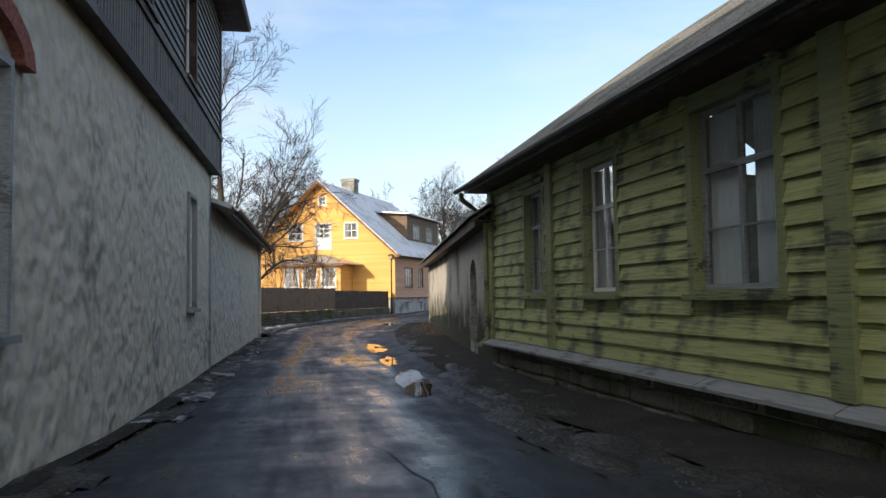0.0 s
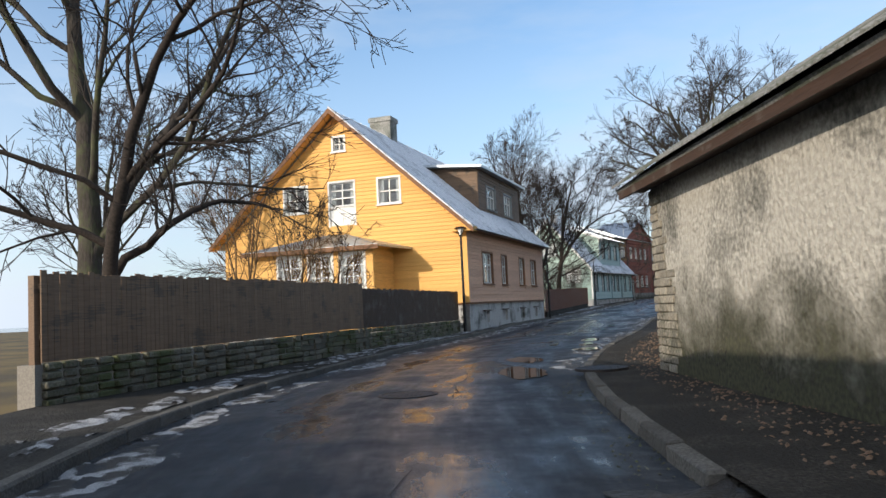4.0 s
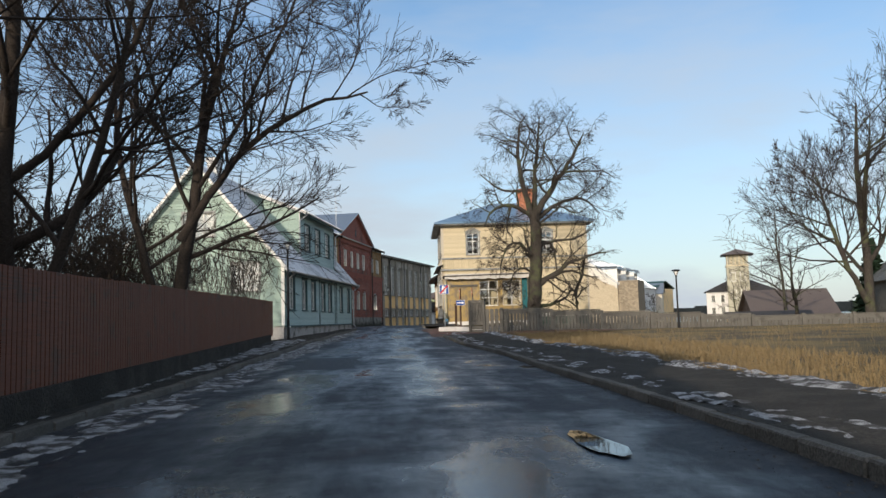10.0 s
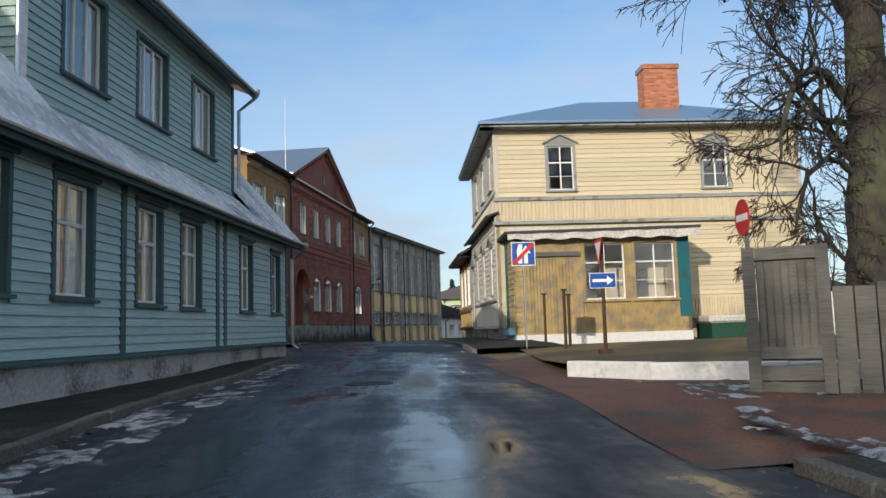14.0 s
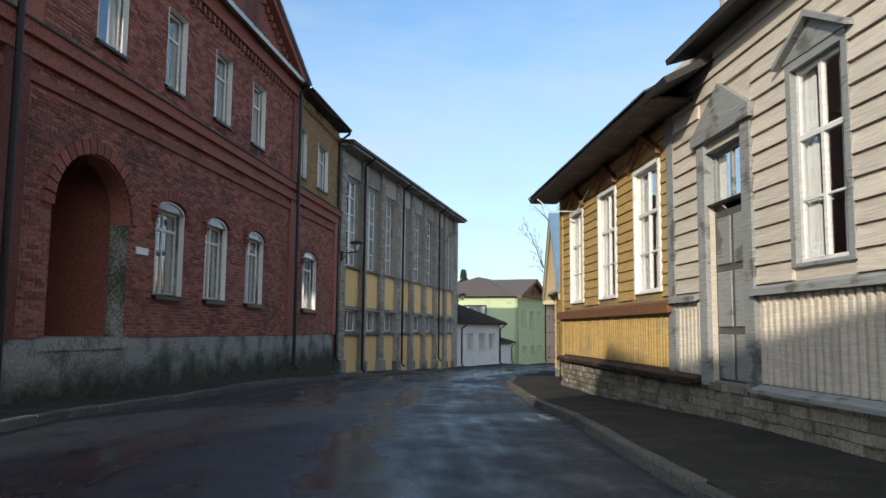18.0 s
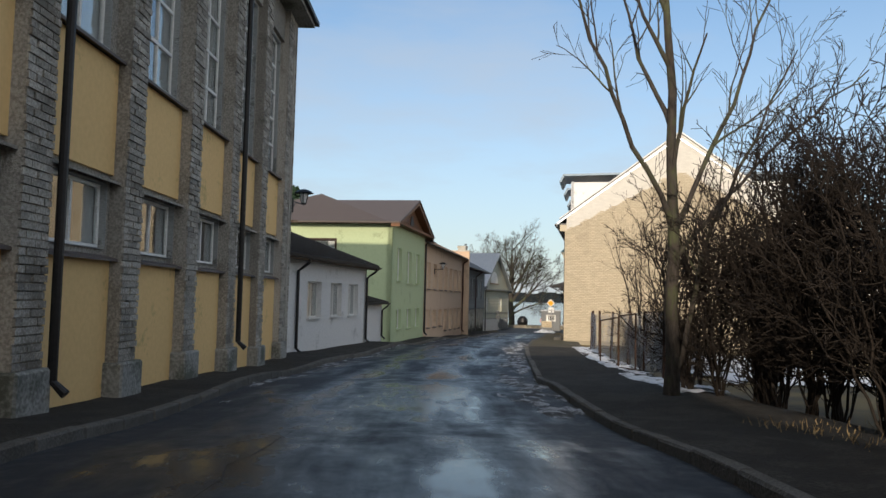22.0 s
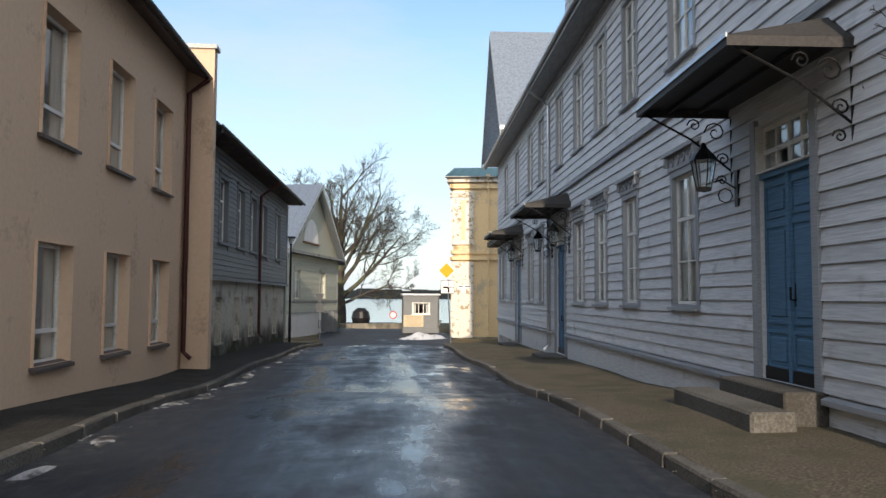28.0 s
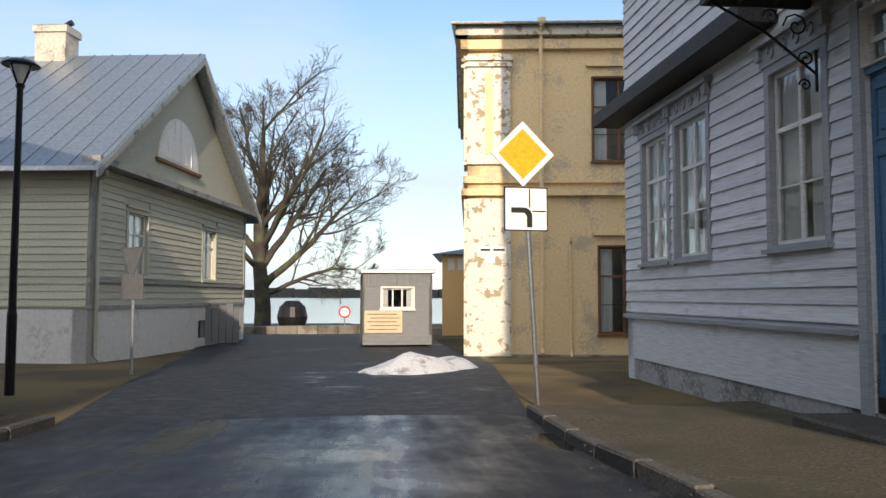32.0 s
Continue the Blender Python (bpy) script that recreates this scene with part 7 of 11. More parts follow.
# ---------------------------------------------------------------- low white house and annexe
WH = Plot("white_annexe", (47.18, 195.75), 44.6, "left", "low white plastered house with a dark sheet roof")
f = WH.street()
WW = [(-1.5, -0.1, 0.42, 1.75), (1.1, 2.42, 0.42, 1.75), (3.45, 4.75, 0.42, 1.75)]
part("wall", wall_bm(f, -5.0, 6.2, -1.4, 2.6, 0.3, WW), STUCCO_WHITE, WH.ob)
part("wall", wall_bm(WH.far(6.2), 0, 6, -1.4, 4.6, 0.3, (), lambda a: 2.6 + 0.36 * a), STUCCO_WHITE, WH.ob)
part("wall", wall_bm(WH.near(-5.0), 0, 6, -1.4, 4.6, 0.3, (), lambda a: 2.6 + 0.36 * a), STUCCO_WHITE, WH.ob)
part("wall", wall_bm(WH.back(6), -5.0, 6.2, -1.4, 4.6, 0.3), STUCCO_WHITE, WH.ob)
for a, b, c, d in WW:
    window(f, a, b, c, d, WH.ob, STUCCO_WHITE, WHITE, 2, (), 0.0, True, None, 0.2, 0.12)
roof(WH, -5.3, 6.6, [(-0.5, 2.62), (6.2, 5.0)], ROOF_DARK, 0.12, 0.35, up=0.05)
part("fascia", box_bm(f, -5.3, 6.6, 0.42, 0.48, 2.42, 2.6), DARK_WOOD, WH.ob)
gutter(WH, -5.3, 6.6, -0.56, 2.55, GUTTER_DARK)
downpipe(WH, -2.7, -0.5, 2.5, -0.75, GUTTER_DARK, 0.055, -0.09)
downpipe(WH, 6.0, -0.5, 2.5, -0.85, GUTTER_DARK, 0.055, -0.09)
part("wall", wall_bm(WH.street(0.4), 6.2, 10.6, -1.5, 0.95, 0.25), STUCCO_WHITE, WH.ob)
roof(WH, 6.2, 10.6, [(0.05, 0.95), (3.2, 1.75)], ROOF_DARK, 0.1, 0.35, up=0.05)
gutter(WH, 6.2, 10.7, 0.0, 0.92, GUTTER_DARK)
downpipe(WH, 10.3, 0.0, 0.9, -0.9, GUTTER_DARK, 0.05, 0.3)

# ---------------------------------------------------------------- green plastered house with a wooden pediment, peach wing
PG = Plot("green_plaster_house", (62.41, 212.12), 43.3, "left", "two-storey pale green plastered house with a brown wooden gable")
f = PG.street()
G0, G1 = -9.8, -0.05
GWN = [(-8.55, -7.4, 2.15, 4.0), (-5.72, -4.5, 2.1, 3.95), (-3.05, -1.9, 2.1, 3.95), (-8.45, -7.2, -0.55, 0.55), (-5.6, -4.4, -0.58, 0.55), (-3.02, -1.8, -0.6, 0.55)]
part("wall", wall_bm(f, G0, G1, -1.6, 5.3, 0.3, GWN), STUCCO_GREEN, PG.ob)
NW = [(3.2, 5.4, 2.9, 4.3)]
part("wall", wall_bm(PG.near(G0), 0, 10, -1.6, 5.3, 0.3, NW), STUCCO_GREEN, PG.ob)
part("wall", wall_bm(PG.back(10), G0, G1, -1.6, 5.3, 0.3), STUCCO_GREEN, PG.ob)
part("wall", wall_bm(PG.far(G1), 0.3, 10, 3.5, 5.3, 0.3), STUCCO_GREEN, PG.ob)
window(PG.near(G0), 3.2, 5.4, 2.9, 4.3, PG.ob, DARK_WOOD, DARK_WOOD, 1, (0.3,), 0.08, True, None, 0.0)
for i, (a, b, c, d) in enumerate(GWN):
    window(f, a, b, c, d, PG.ob, STUCCO_GREEN, WHITE, 1 if i < 3 else 2, (0.28,) if i < 3 else (), 0.0, True, None, 0.8, 0.14)
mid = (G0 + G1) / 2
bm = bmesh.new()
prism(bm, [(G0, 5.3), (G1, 5.3), (mid, 6.75)], lambda a, z: f(a, 0.03, z), lambda a, z: f(a, -0.2, z))
ped = part("gable", bm, BROWN_TRIM, PG.ob)
siding(lambda a, o, z: f(a, o + 0.03, z), G0, G1, 5.32, 6.7, 0.14, BROWN_TRIM, ped, (), lambda a: 5.3 + 1.45 * (1 - abs(a - mid) / (G1 - mid)))
bm = bmesh.new()
prism(bm, [(mid + 0.42 * math.cos(t * math.pi / 10), 5.55 + 0.6 * math.sin(t * math.pi / 10)) for t in range(11)], lambda a, z: f(a, 0.05, z), lambda a, z: f(a, 0.1, z))
# no hole here: a black panel carries the arch's inner shade
part("arch_opening", bm, BLACK, ped)
for s_ in (-1, 1):
    bm = bmesh.new()
    e_ = mid + s_ * (G1 - mid + 0.55)
    prism(bm, [(e_, 5.02), (e_, 5.24), (mid, 7.0), (mid, 6.78)], lambda a, z: f(a, 0.5, z), lambda a, z: f(a, 0.02, z))
    part("barge_board", bm, BROWN_TRIM, ped)
    bm = bmesh.new()
    prism(bm, [(e_ + 0.05 * s_, 5.2), (e_ + 0.05 * s_, 5.28), (mid, 7.11), (mid, 7.01)], lambda a, z: f(a, 0.55, z), lambda a, z: f(a, -5.2, z))
    part("roof", bm, ROOF_BROWN, PG.ob)
part("cornice", box_bm(f, G0 - 0.3, G1 + 0.3, 0, 0.45, 5.2, 5.34), BROWN_TRIM, PG.ob)
# main hipped roof behind
bm = bmesh.new()
pts = [(G0 - 0.5, 0.2, 5.32), (G0 - 0.5, 10.5, 5.32), (G1 + 6, 10.5, 5.32), (G1 + 6, 0.2, 5.32), (G0 + 3.8, 5.3, 7.35), (G1 + 2, 5.3, 7.35)]
v = [bm.verts.new(PG.at(*p)) for p in pts]
for q in ((0, 1, 4), (1, 2, 5, 4), (2, 3, 5), (3, 0, 4, 5), (0, 3, 2, 1)):
    bm.faces.new([v[k] for k in q])
part("roof", bm, ROOF_BROWN, PG.ob)
part("eave_board", box_bm(PG.near(G0), -0.2, 10.4, 0, 0.5, 5.18, 5.3), DARK_WOOD, PG.ob)
downpipe(PG, -0.1, -0.5, 5.2, -1.2, GUTTER_DARK, 0.06, -0.1)

PE = Plot("peach_house", (62.41, 212.12), 43.3, "left", "two-storey peach plastered house with a brown sheet roof")
f = PE.street()
PWN = []
for k in range(7):
    a = 1.0 + k * 2.58
    PWN += [(a, a + 1.22, 1.85, 3.65), (a, a + 1.22, -1.2 - 0.02 * k + 0.4 * (k < 3), 0.4)]
E1 = 19.0
part("wall", wall_bm(f, 0.0, E1, -2.3, 4.95, 0.3, PWN), STUCCO_PEACH, PE.ob)
part("wall", wall_bm(PE.far(E1), 0, 9, -2.3, 7.4, 0.3, (), lambda a: 4.95 + 0.5 * min(a, 9 - a)), STUCCO_PEACH, PE.ob)
part("wall", wall_bm(PE.back(9), 0.0, E1, -2.3, 4.95, 0.3), STUCCO_PEACH, PE.ob)
for a, b, c, d in PWN:
    window(f, a, b, c, d, PE.ob, STUCCO_PEACH, WHITE, 1, (0.27,), 0.0, False, None, 0.5, 0.16)
    part("sill", box_bm(lambda s, o, z: f(s, o, z - o * 0.3), a - 0.05, b + 0.05, -0.1, 0.09, c - 0.05, c), ROOF_BROWN, PE.ob)
roof(PE, 0.0, E1 + 0.4, [(-0.45, 4.85), (4.5, 7.1), (9.5, 4.85)], ROOF_BROWN, 0.1, 0.4)
gutter(PE, 0.0, E1 + 0.4, -0.5, 4.8, GUTTER_DARK)
downpipe(PE, E1 - 0.15, -0.5, 4.8, -1.75, GUTTER_RED, 0.055, -0.09)
chimney(PE, 15.5, 4.3, 6.6, 8.0, 0.7, 0.7, STUCCO_WHITE)
part("fire_wall", box_bm(PE.far(E1), -0.6, 9.4, 0.05, 0.35, -2.2, 5.5), STUCCO_PEACH, PE.ob)
part("wall_cap", box_bm(PE.far(E1), -0.65, 9.4, 0.0, 0.42, 5.5, 5.6), TARP, PE.ob)

# ---------------------------------------------------------------- dark grey wooden upper floor on a plastered base
DK = Plot("dark_grey_house", (76.4, 227.7), 44.6, "left", "house with dark grey siding above a pale stained plaster floor")
f = DK.street()
DWIN = [(a, a + 1.1, 1.35, 3.3) for a in (1.25, 3.6, 6.2, 8.45, 10.75)] + [(14.2, 15.4, 1.35, 3.3)]
DLOW = [(a, a + 0.72, -1.75, -0.35) for a in (1.35, 3.62, 6.25, 8.75)] + [(14.1, 14.9, -1.9, -0.4)]
D1 = 17.6
part("wall", wall_bm(f, 0.35, D1, -2.8, 0.2, 0.35, DLOW), STUCCO_BEIGE, DK.ob)
grime(DK.ob, f, 0.4, D1 - 0.05, -2.7, -0.9, MOSS)
fu = DK.street(-0.05)
w = part("wall", wall_bm(fu, 0.35, D1, 0.2, 4.4, 0.3, DWIN), DARK_GREY_WOOD, DK.ob)
siding(fu, 0.35, D1, 0.3, 4.3, 0.16, DARK_GREY_WOOD, w, [(a - 0.14, b + 0.14, c - 0.12, d + 0.3) for a, b, c, d in DWIN])
part("band_board", box_bm(lambda s, o, z: fu(s, o, z - o * 0.4), 0.35, D1, 0, 0.12, 0.2, 0.28), DARK_GREY_WOOD, DK.ob)
for a, b, c, d in DWIN:
    window(fu, a, b, c, d, DK.ob, DARK_GREY_WOOD, WHITE, 2, (0.66,), 0.13, True, "board", 0.8, 0.1, low=(0.33,))
for a, b, c, d in DLOW:
    window(f, a, b, c, d, DK.ob, STUCCO_BEIGE, WHITE, 2, (0.6,), 0.0, True, None, 0.7, 0.14)
part("corner_board", box_bm(fu, D1 - 0.12, D1 + 0.04, 0, 0.05, 0.3, 4.3), DARK_GREY_WOOD, DK.ob)
for fn in (DK.near(0.35), DK.far(D1)):
    w = part("wall", wall_bm(fn, -0.05, 9, -2.8, 6.8, 0.3, (), lambda a: 4.4 + 0.5 * min(a + 0.05, 9 - a)), DARK_GREY_WOOD, DK.ob)
siding(DK.far(D1), -0.05, 9, 0.3, 6.6, 0.16, DARK_GREY_WOOD, w, (), lambda a: 4.4 + 0.5 * min(a + 0.05, 9 - a))
part("wall", wall_bm(DK.back(9), 0.35, D1, -2.8, 4.4, 0.3), DARK_GREY_WOOD, DK.ob)
roof(DK, 0.3, D1 + 0.7, [(-0.75, 4.25), (4.5, 6.9), (9.6, 4.25)], ROOF_DARK, 0.1)
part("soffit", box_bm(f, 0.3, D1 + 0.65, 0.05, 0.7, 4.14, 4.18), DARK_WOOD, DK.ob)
gutter(DK, 0.3, D1 + 0.7, -0.8, 4.2, GUTTER_DARK)
downpipe(DK, 0.55, -0.78, 4.15, -1.7, GUTTER_DARK, 0.05, -0.12)
downpipe(DK, 10.15, -0.78, 4.15, -1.9, GUTTER_RED, 0.055, -0.14)

# ---------------------------------------------------------------- olive house with a lunette in its gable
HH = Plot("olive_house", (94.6, 248.4), 54.0, "left", "olive-grey clapboard house with an arched attic window and zinc roof")
f = HH.street()
HL = 13.4
HWN = [(2.2, 3.55, -0.45, 1.4), (8.35, 9.7, -0.45, 1.4)]
def hh_top(a):
    return 2.6 + 0.70 * min(a, HL - a)
w = part("wall", wall_bm(f, 0, HL, -1.4, 7.3, 0.25, HWN, hh_top), OLIVE, HH.ob)
siding(f, 0, HL, -0.55, 2.4, 0.2, OLIVE, w, [(a - 0.14, b + 0.14, c - 0.12, d + 0.3) for a, b, c, d in HWN])
siding(f, 0, HL, -1.35, -0.75, 0.2, OLIVE, w)
for z in (-1.42, -0.7):
    part("band_board", box_bm(f, 0, HL, 0, 0.08, z, z + 0.1), GREY_TRIM, HH.ob)
for s in (0.08, HL - 0.08):
    part("corner_board", box_bm(f, s - 0.1, s + 0.1, 0, 0.06, -1.3, 2.4), GREY_TRIM, HH.ob)
for a, b, c, d in HWN:
    window(f, a, b, c, d, HH.ob, OLIVE, WHITE, 2, (0.66,), 0.12, True, "board", 1.0)
part("plinth", wall_bm(lambda a, o, z: f(a, o + 0.03, z), -0.03, HL, -3.6, -1.42, 0.4, [(8.0, 9.2, -2.6, -1.95)]), STUCCO_WHITE, HH.ob)
part("cellar_window", box_bm(f, 8.0, 9.2, -0.2, -0.1, -2.6, -1.95), BLACK, HH.ob)
bm = bmesh.new()
lun = [(5.9 + 1.75 * math.cos(t * math.pi / 12), 3.35 + 1.6 * math.sin(t * math.pi / 12)) for t in range(13)]
prism(bm, lun, lambda a, z: f(a, 0.0, z), lambda a, z: f(a, 0.05, z))
lw_ = part("attic_window", bm, WHITE, HH.ob, "white half-round attic window")
bm = bmesh.new()
lun2 = [(5.9 + 1.5 * math.cos(t * math.pi / 12), 3.45 + 1.4 * math.sin(t * math.pi / 12)) for t in range(13)]
prism(bm, lun2, lambda a, z: f(a, 0.05, z), lambda a, z: f(a, 0.06, z))
part("pane", bm, CURTAIN, lw_)
for k in range(5):
    x = 4.9 + k * 0.5
    part("mullion", box_bm(f, x - 0.03, x + 0.03, 0.05, 0.085, 3.45, 3.45 + 1.4 * math.sqrt(max(0, 1 - ((x - 5.9) / 1.5) ** 2))), WHITE, lw_)
part("sill", box_bm(f, 4.0, 7.8, 0, 0.12, 3.25, 3.35), BROWN_TRIM, lw_)
part("eave_board", box_bm(f, -0.5, HL + 0.5, 0, 0.5, 2.4, 2.58), GREY_TRIM, HH.ob)
hn = HH.near(0)
w = part("wall", wall_bm(hn, 0.25, 11, -1.4, 2.6, 0.25), OLIVE, HH.ob)
siding(hn, 0.02, 11, -1.35, 2.4, 0.2, OLIVE, w)
part("plinth", wall_bm(lambda a, o, z: hn(a, o + 0.03, z), -0.03, 11, -3.6, -1.42, 0.4), STUCCO_WHITE, HH.ob)
part("wall", wall_bm(HH.far(HL), 0, 11, -3.6, 2.6, 0.25), OLIVE, HH.ob)
part("wall", wall_bm(HH.back(11), 0, HL, -3.6, 2.6, 0.25), OLIVE, HH.ob)
for s_ in (0, 1):
    bm = bmesh.new()
    e_, mid = (-0.7 if s_ == 0 else HL + 0.7), HL / 2
    prism(bm, [(e_, 2.15), (e_, 2.27), (mid, 7.5), (mid, 7.36)], lambda a, z: f(a, 0.55, z), lambda a, z: f(a, -11.5, z))
    r_ = part("roof", bm, ROOF_ZINC, HH.ob)
    bm = bmesh.new()
    for k in range(19):
        o0 = 0.4 - k * 0.64
        prism(bm, [(e_, 2.27), (e_, 2.31), (mid, 7.54), (mid, 7.5)], lambda a, z: f(a, o0, z), lambda a, z: f(a, o0 - 0.025, z))
    part("seams", bm, ROOF_ZINC, r_, kind="stuff")
    bm = bmesh.new()
    prism(bm, [(e_, 1.98), (e_, 2.17), (mid, 7.38), (mid, 7.12)], lambda a, z: f(a, 0.56, z), lambda a, z: f(a, 0.5, z))
    part("barge_board", bm, GREY_TRIM, HH.ob)
chimney(HH, HL / 2, 4.85, 6.6, 8.45, 0.9, 1.1, STUCCO_BEIGE)
bm = bmesh.new()
tube(bm, [HH.at(HL / 2, 4.5, 8.4), HH.at(HL / 2, 4.5, 8.62), HH.at(HL / 2, 4.3, 8.72)], 0.11, 8)
part("chimney_cowl", bm, BLACK, HH.ob)
downpipe(HH, 0.25, -0.3, 2.3, -2.8, OLIVE, 0.06, -0.12)

# ---------------------------------------------------------------- long blue-grey house with a brick fire wall
BL = Plot("blue_grey_house", (78.0, 214.7), 45.45, "right", "long two-storey blue-grey clapboard house with blue panelled doors")
f = BL.street()
L0, L1 = -7.9, 29.0
DOORS = [(-3.6, -2.2), (10.65, 12.15), (20.2, 21.6)]
DOOR_FOOT = [-1.33, -2.0, -2.22]
BWIN = [(-6.9, -5.7), (0.0, 1.1), (3.25, 4.25), (5.75, 6.8), (8.15, 9.35), (14.5, 15.3), (16.8, 17.95), (22.3, 23.45), (25.3, 26.45), (26.85, 28.0)]
BLOW = [(a, b, -0.42, 1.75) for a, b in BWIN]
BUP = [(a, b, 3.75, 5.95) for a, b in [(-6.9, -5.7), (-3.4, -2.3), (0.0, 1.15), (3.2, 4.2), (5.7, 6.8), (8.2, 9.3), (11.0, 12.0), (14.4, 15.4), (17.0, 18.0), (20.8, 21.8), (24.6, 25.7)]]
DHOLE = [(a, b, z, 1.9) for (a, b), z in zip(DOORS, DOOR_FOOT)]
w = part("wall", wall_bm(f, L0, L1, -1.6, 6.9, 0.3, BLOW + BUP + DHOLE), BLUE_GREY, BL.ob)
hl = [(a - 0.12, b + 0.12, c - 0.1, d + 0.42) for a, b, c, d in BLOW] + [(a - 0.1, b + 0.1, c - 0.08, d + 0.1) for a, b, c, d in BUP] + [(a - 0.14, b + 0.14, -2.4, d + 0.12) for a, b, c, d in DHOLE]
siding(f, L0 + 0.05, L1, -1.35, 2.85, 0.2, BLUE_GREY, w, hl, None, 0.03)
siding(f, L0 + 0.05, L1, 3.0, 6.8, 0.23, BLUE_GREY, w, hl, None, 0.03)
part("band_board", box_bm(lambda s, o, z: f(s, o, z - o * 0.4), L0, L1, 0, 0.1, 2.88, 2.98), BLUE_TRIM, BL.ob)
for p, q in spans(L0, L1, -1.42, -1.36, [(a - 0.14, b + 0.14, -2.4, 1.9) for a, b in DOORS]):
    part("drip_board", box_bm(lambda s, o, z: f(s, o, z - o * 0.4), p, q, 0, 0.1, -1.42, -1.36), BLUE_TRIM, BL.ob)
part("plinth", wall_bm(lambda a, o, z: f(a, o - 0.03, z), L0, L1, -3.2, -1.42, 0.4, [(a, b, z, -1.42) for (a, b), z in zip(DOORS[1:], DOOR_FOOT[1:])]), PLINTH, BL.ob)
for a, b, c, d in BLOW:
    win = window(f, a, b, c, d, BL.ob, BLUE_TRIM, WHITE, 2, (0.66,), 0.11, True, None, 0.75, 0.04, low=(0.33,))
    part("carved_head", box_bm(f, a - 0.16, b + 0.16, 0, 0.07, d + 0.11, d + 0.4), BLUE_TRIM, win)
    part("head_shelf", box_bm(lambda s, o, z: f(s, o, z - o * 0.2), a - 0.24, b + 0.24, 0, 0.16, d + 0.4, d + 0.47), BLUE_TRIM, win)
    for k in range(4):
        x = a + (b - a) * (k + 0.5) / 4
        bm = bmesh.new()
        tube(bm, [f(x + 0.07 * math.cos(t * 0.9), 0.085, d + 0.25 + 0.08 * math.sin(t * 0.9)) for t in range(6)], 0.014, 5)
        part("carving", bm, BLUE_TRIM, win)
    for s_ in (a - 0.13, b + 0.13):
        part("bracket", box_bm(f, s_ - 0.05, s_ + 0.05, 0.05, 0.13, d + 0.2, d + 0.42), BLUE_TRIM, win)
for a, b, c, d in BUP:
    window(f, a, b, c, d, BL.ob, BLUE_TRIM, WHITE, 2, (0.66,), 0.09, True, None, 0.6, 0.04, low=(0.33,))
for i, (a, b) in enumerate(DOORS):
    gz_ = ground_z(*(BL.world((a + b) / 2, -0.6, 0).xy))
    foot = DOOR_FOOT[i]
    dr = part("door", box_bm(f, a, b, -0.12, -0.06, foot, 1.22), BLUE_DOOR, BL.ob, "blue panelled double door with a fanlight above")
    m_ = (a + b) / 2
    h_ = 1.22 - foot
    for p, q in ((a + 0.1, m_ - 0.08), (m_ + 0.08, b - 0.1)):
        for t0, t1 in ((0.07, 0.23), (0.29, 0.75), (0.81, 0.95)):
            z0_, z1_ = foot + h_ * t0, foot + h_ * t1
            part("panel_frame", wall_bm(lambda s_, o_, z_: f(s_, o_ - 0.035, z_), p - 0.035, q + 0.035, z0_ - 0.035, z1_ + 0.035, 0.03, [(p, q, z0_, z1_)]), BLUE_DOOR, dr)
            part("panel", box_bm(f, p + 0.05, q - 0.05, -0.062, -0.04, z0_ + 0.05, z1_ - 0.05, 0.012), BLUE_DOOR, dr)
    part("door_stile", box_bm(f, m_ - 0.035, m_ + 0.035, -0.06, -0.015, foot, 1.22), BLUE_DOOR, dr)
    bm = bmesh.new()
    tube(bm, [f(m_ - 0.12, -0.06, foot + 1.0), f(m_ - 0.12, 0.02, foot + 1.0), f(m_ - 0.12, 0.02, foot + 1.15)], 0.016, 6)
    bx(bm, f, m_ - 0.15, m_ - 0.09, -0.06, -0.045, foot + 0.92, foot + 1.2)
    part("door_handle", bm, BLACK, dr)
    part("kick_plate", box_bm(f, a + 0.02, b - 0.02, -0.06, -0.028, foot, foot + 0.16), GUTTER_DARK, dr)
    part("transom_bar", box_bm(f, a, b, -0.1, 0.0, 1.22, 1.3), BLUE_DOOR, BL.ob)
    window(f, a, b, 1.3, 1.9, BL.ob, WHITE, WHITE, 4, (0.45,), 0.02, False, None, 0, 0.06)
    for s_ in (a - 0.07, b + 0.07):
        part("door_casing", box_bm(f, s_ - 0.07, s_ + 0.07, 0, 0.06, foot - 0.1, 2.0), BLUE_TRIM, BL.ob)
    if i == 0:
        part("step", box_bm(f, a - 0.2, b + 0.2, 0, 0.5, gz_ - 0.2, foot, 0.02), KERB, BL.ob)
        part("step", box_bm(f, a - 0.5, b + 0.5, 0.5, 1.0, gz_ - 0.2, foot - 0.17, 0.03), KERB, BL.ob)
    else:
        part("step", box_bm(f, a - 0.2, b + 0.25, 0, 0.75, gz_ - 0.2, foot - 0.03, 0.03), KERB, BL.ob)
    # sheet metal canopy on wrought iron brackets
    cn = part("canopy", bmesh.new(), ROOF_DARK, BL.ob, "dark sheet metal canopy over the door")
    bm = bmesh.new()
    p, q, zc = a - 0.9, b + 0.9, 2.32
    hip = [(p + 0.5, 0.0, zc + 0.42), (q - 0.5, 0.0, zc + 0.42), (q, 1.35, zc + 0.03), (p, 1.35, zc + 0.03), (p, 0.0, zc + 0.03), (q, 0.0, zc + 0.03)]
    vt = [bm.verts.new(f(*c_)) for c_ in hip]
    for face in ((0, 1, 2, 3), (0, 3, 4), (1, 5, 2), (4, 3, 2, 5)):
        bm.faces.new([vt[k] for k in face])
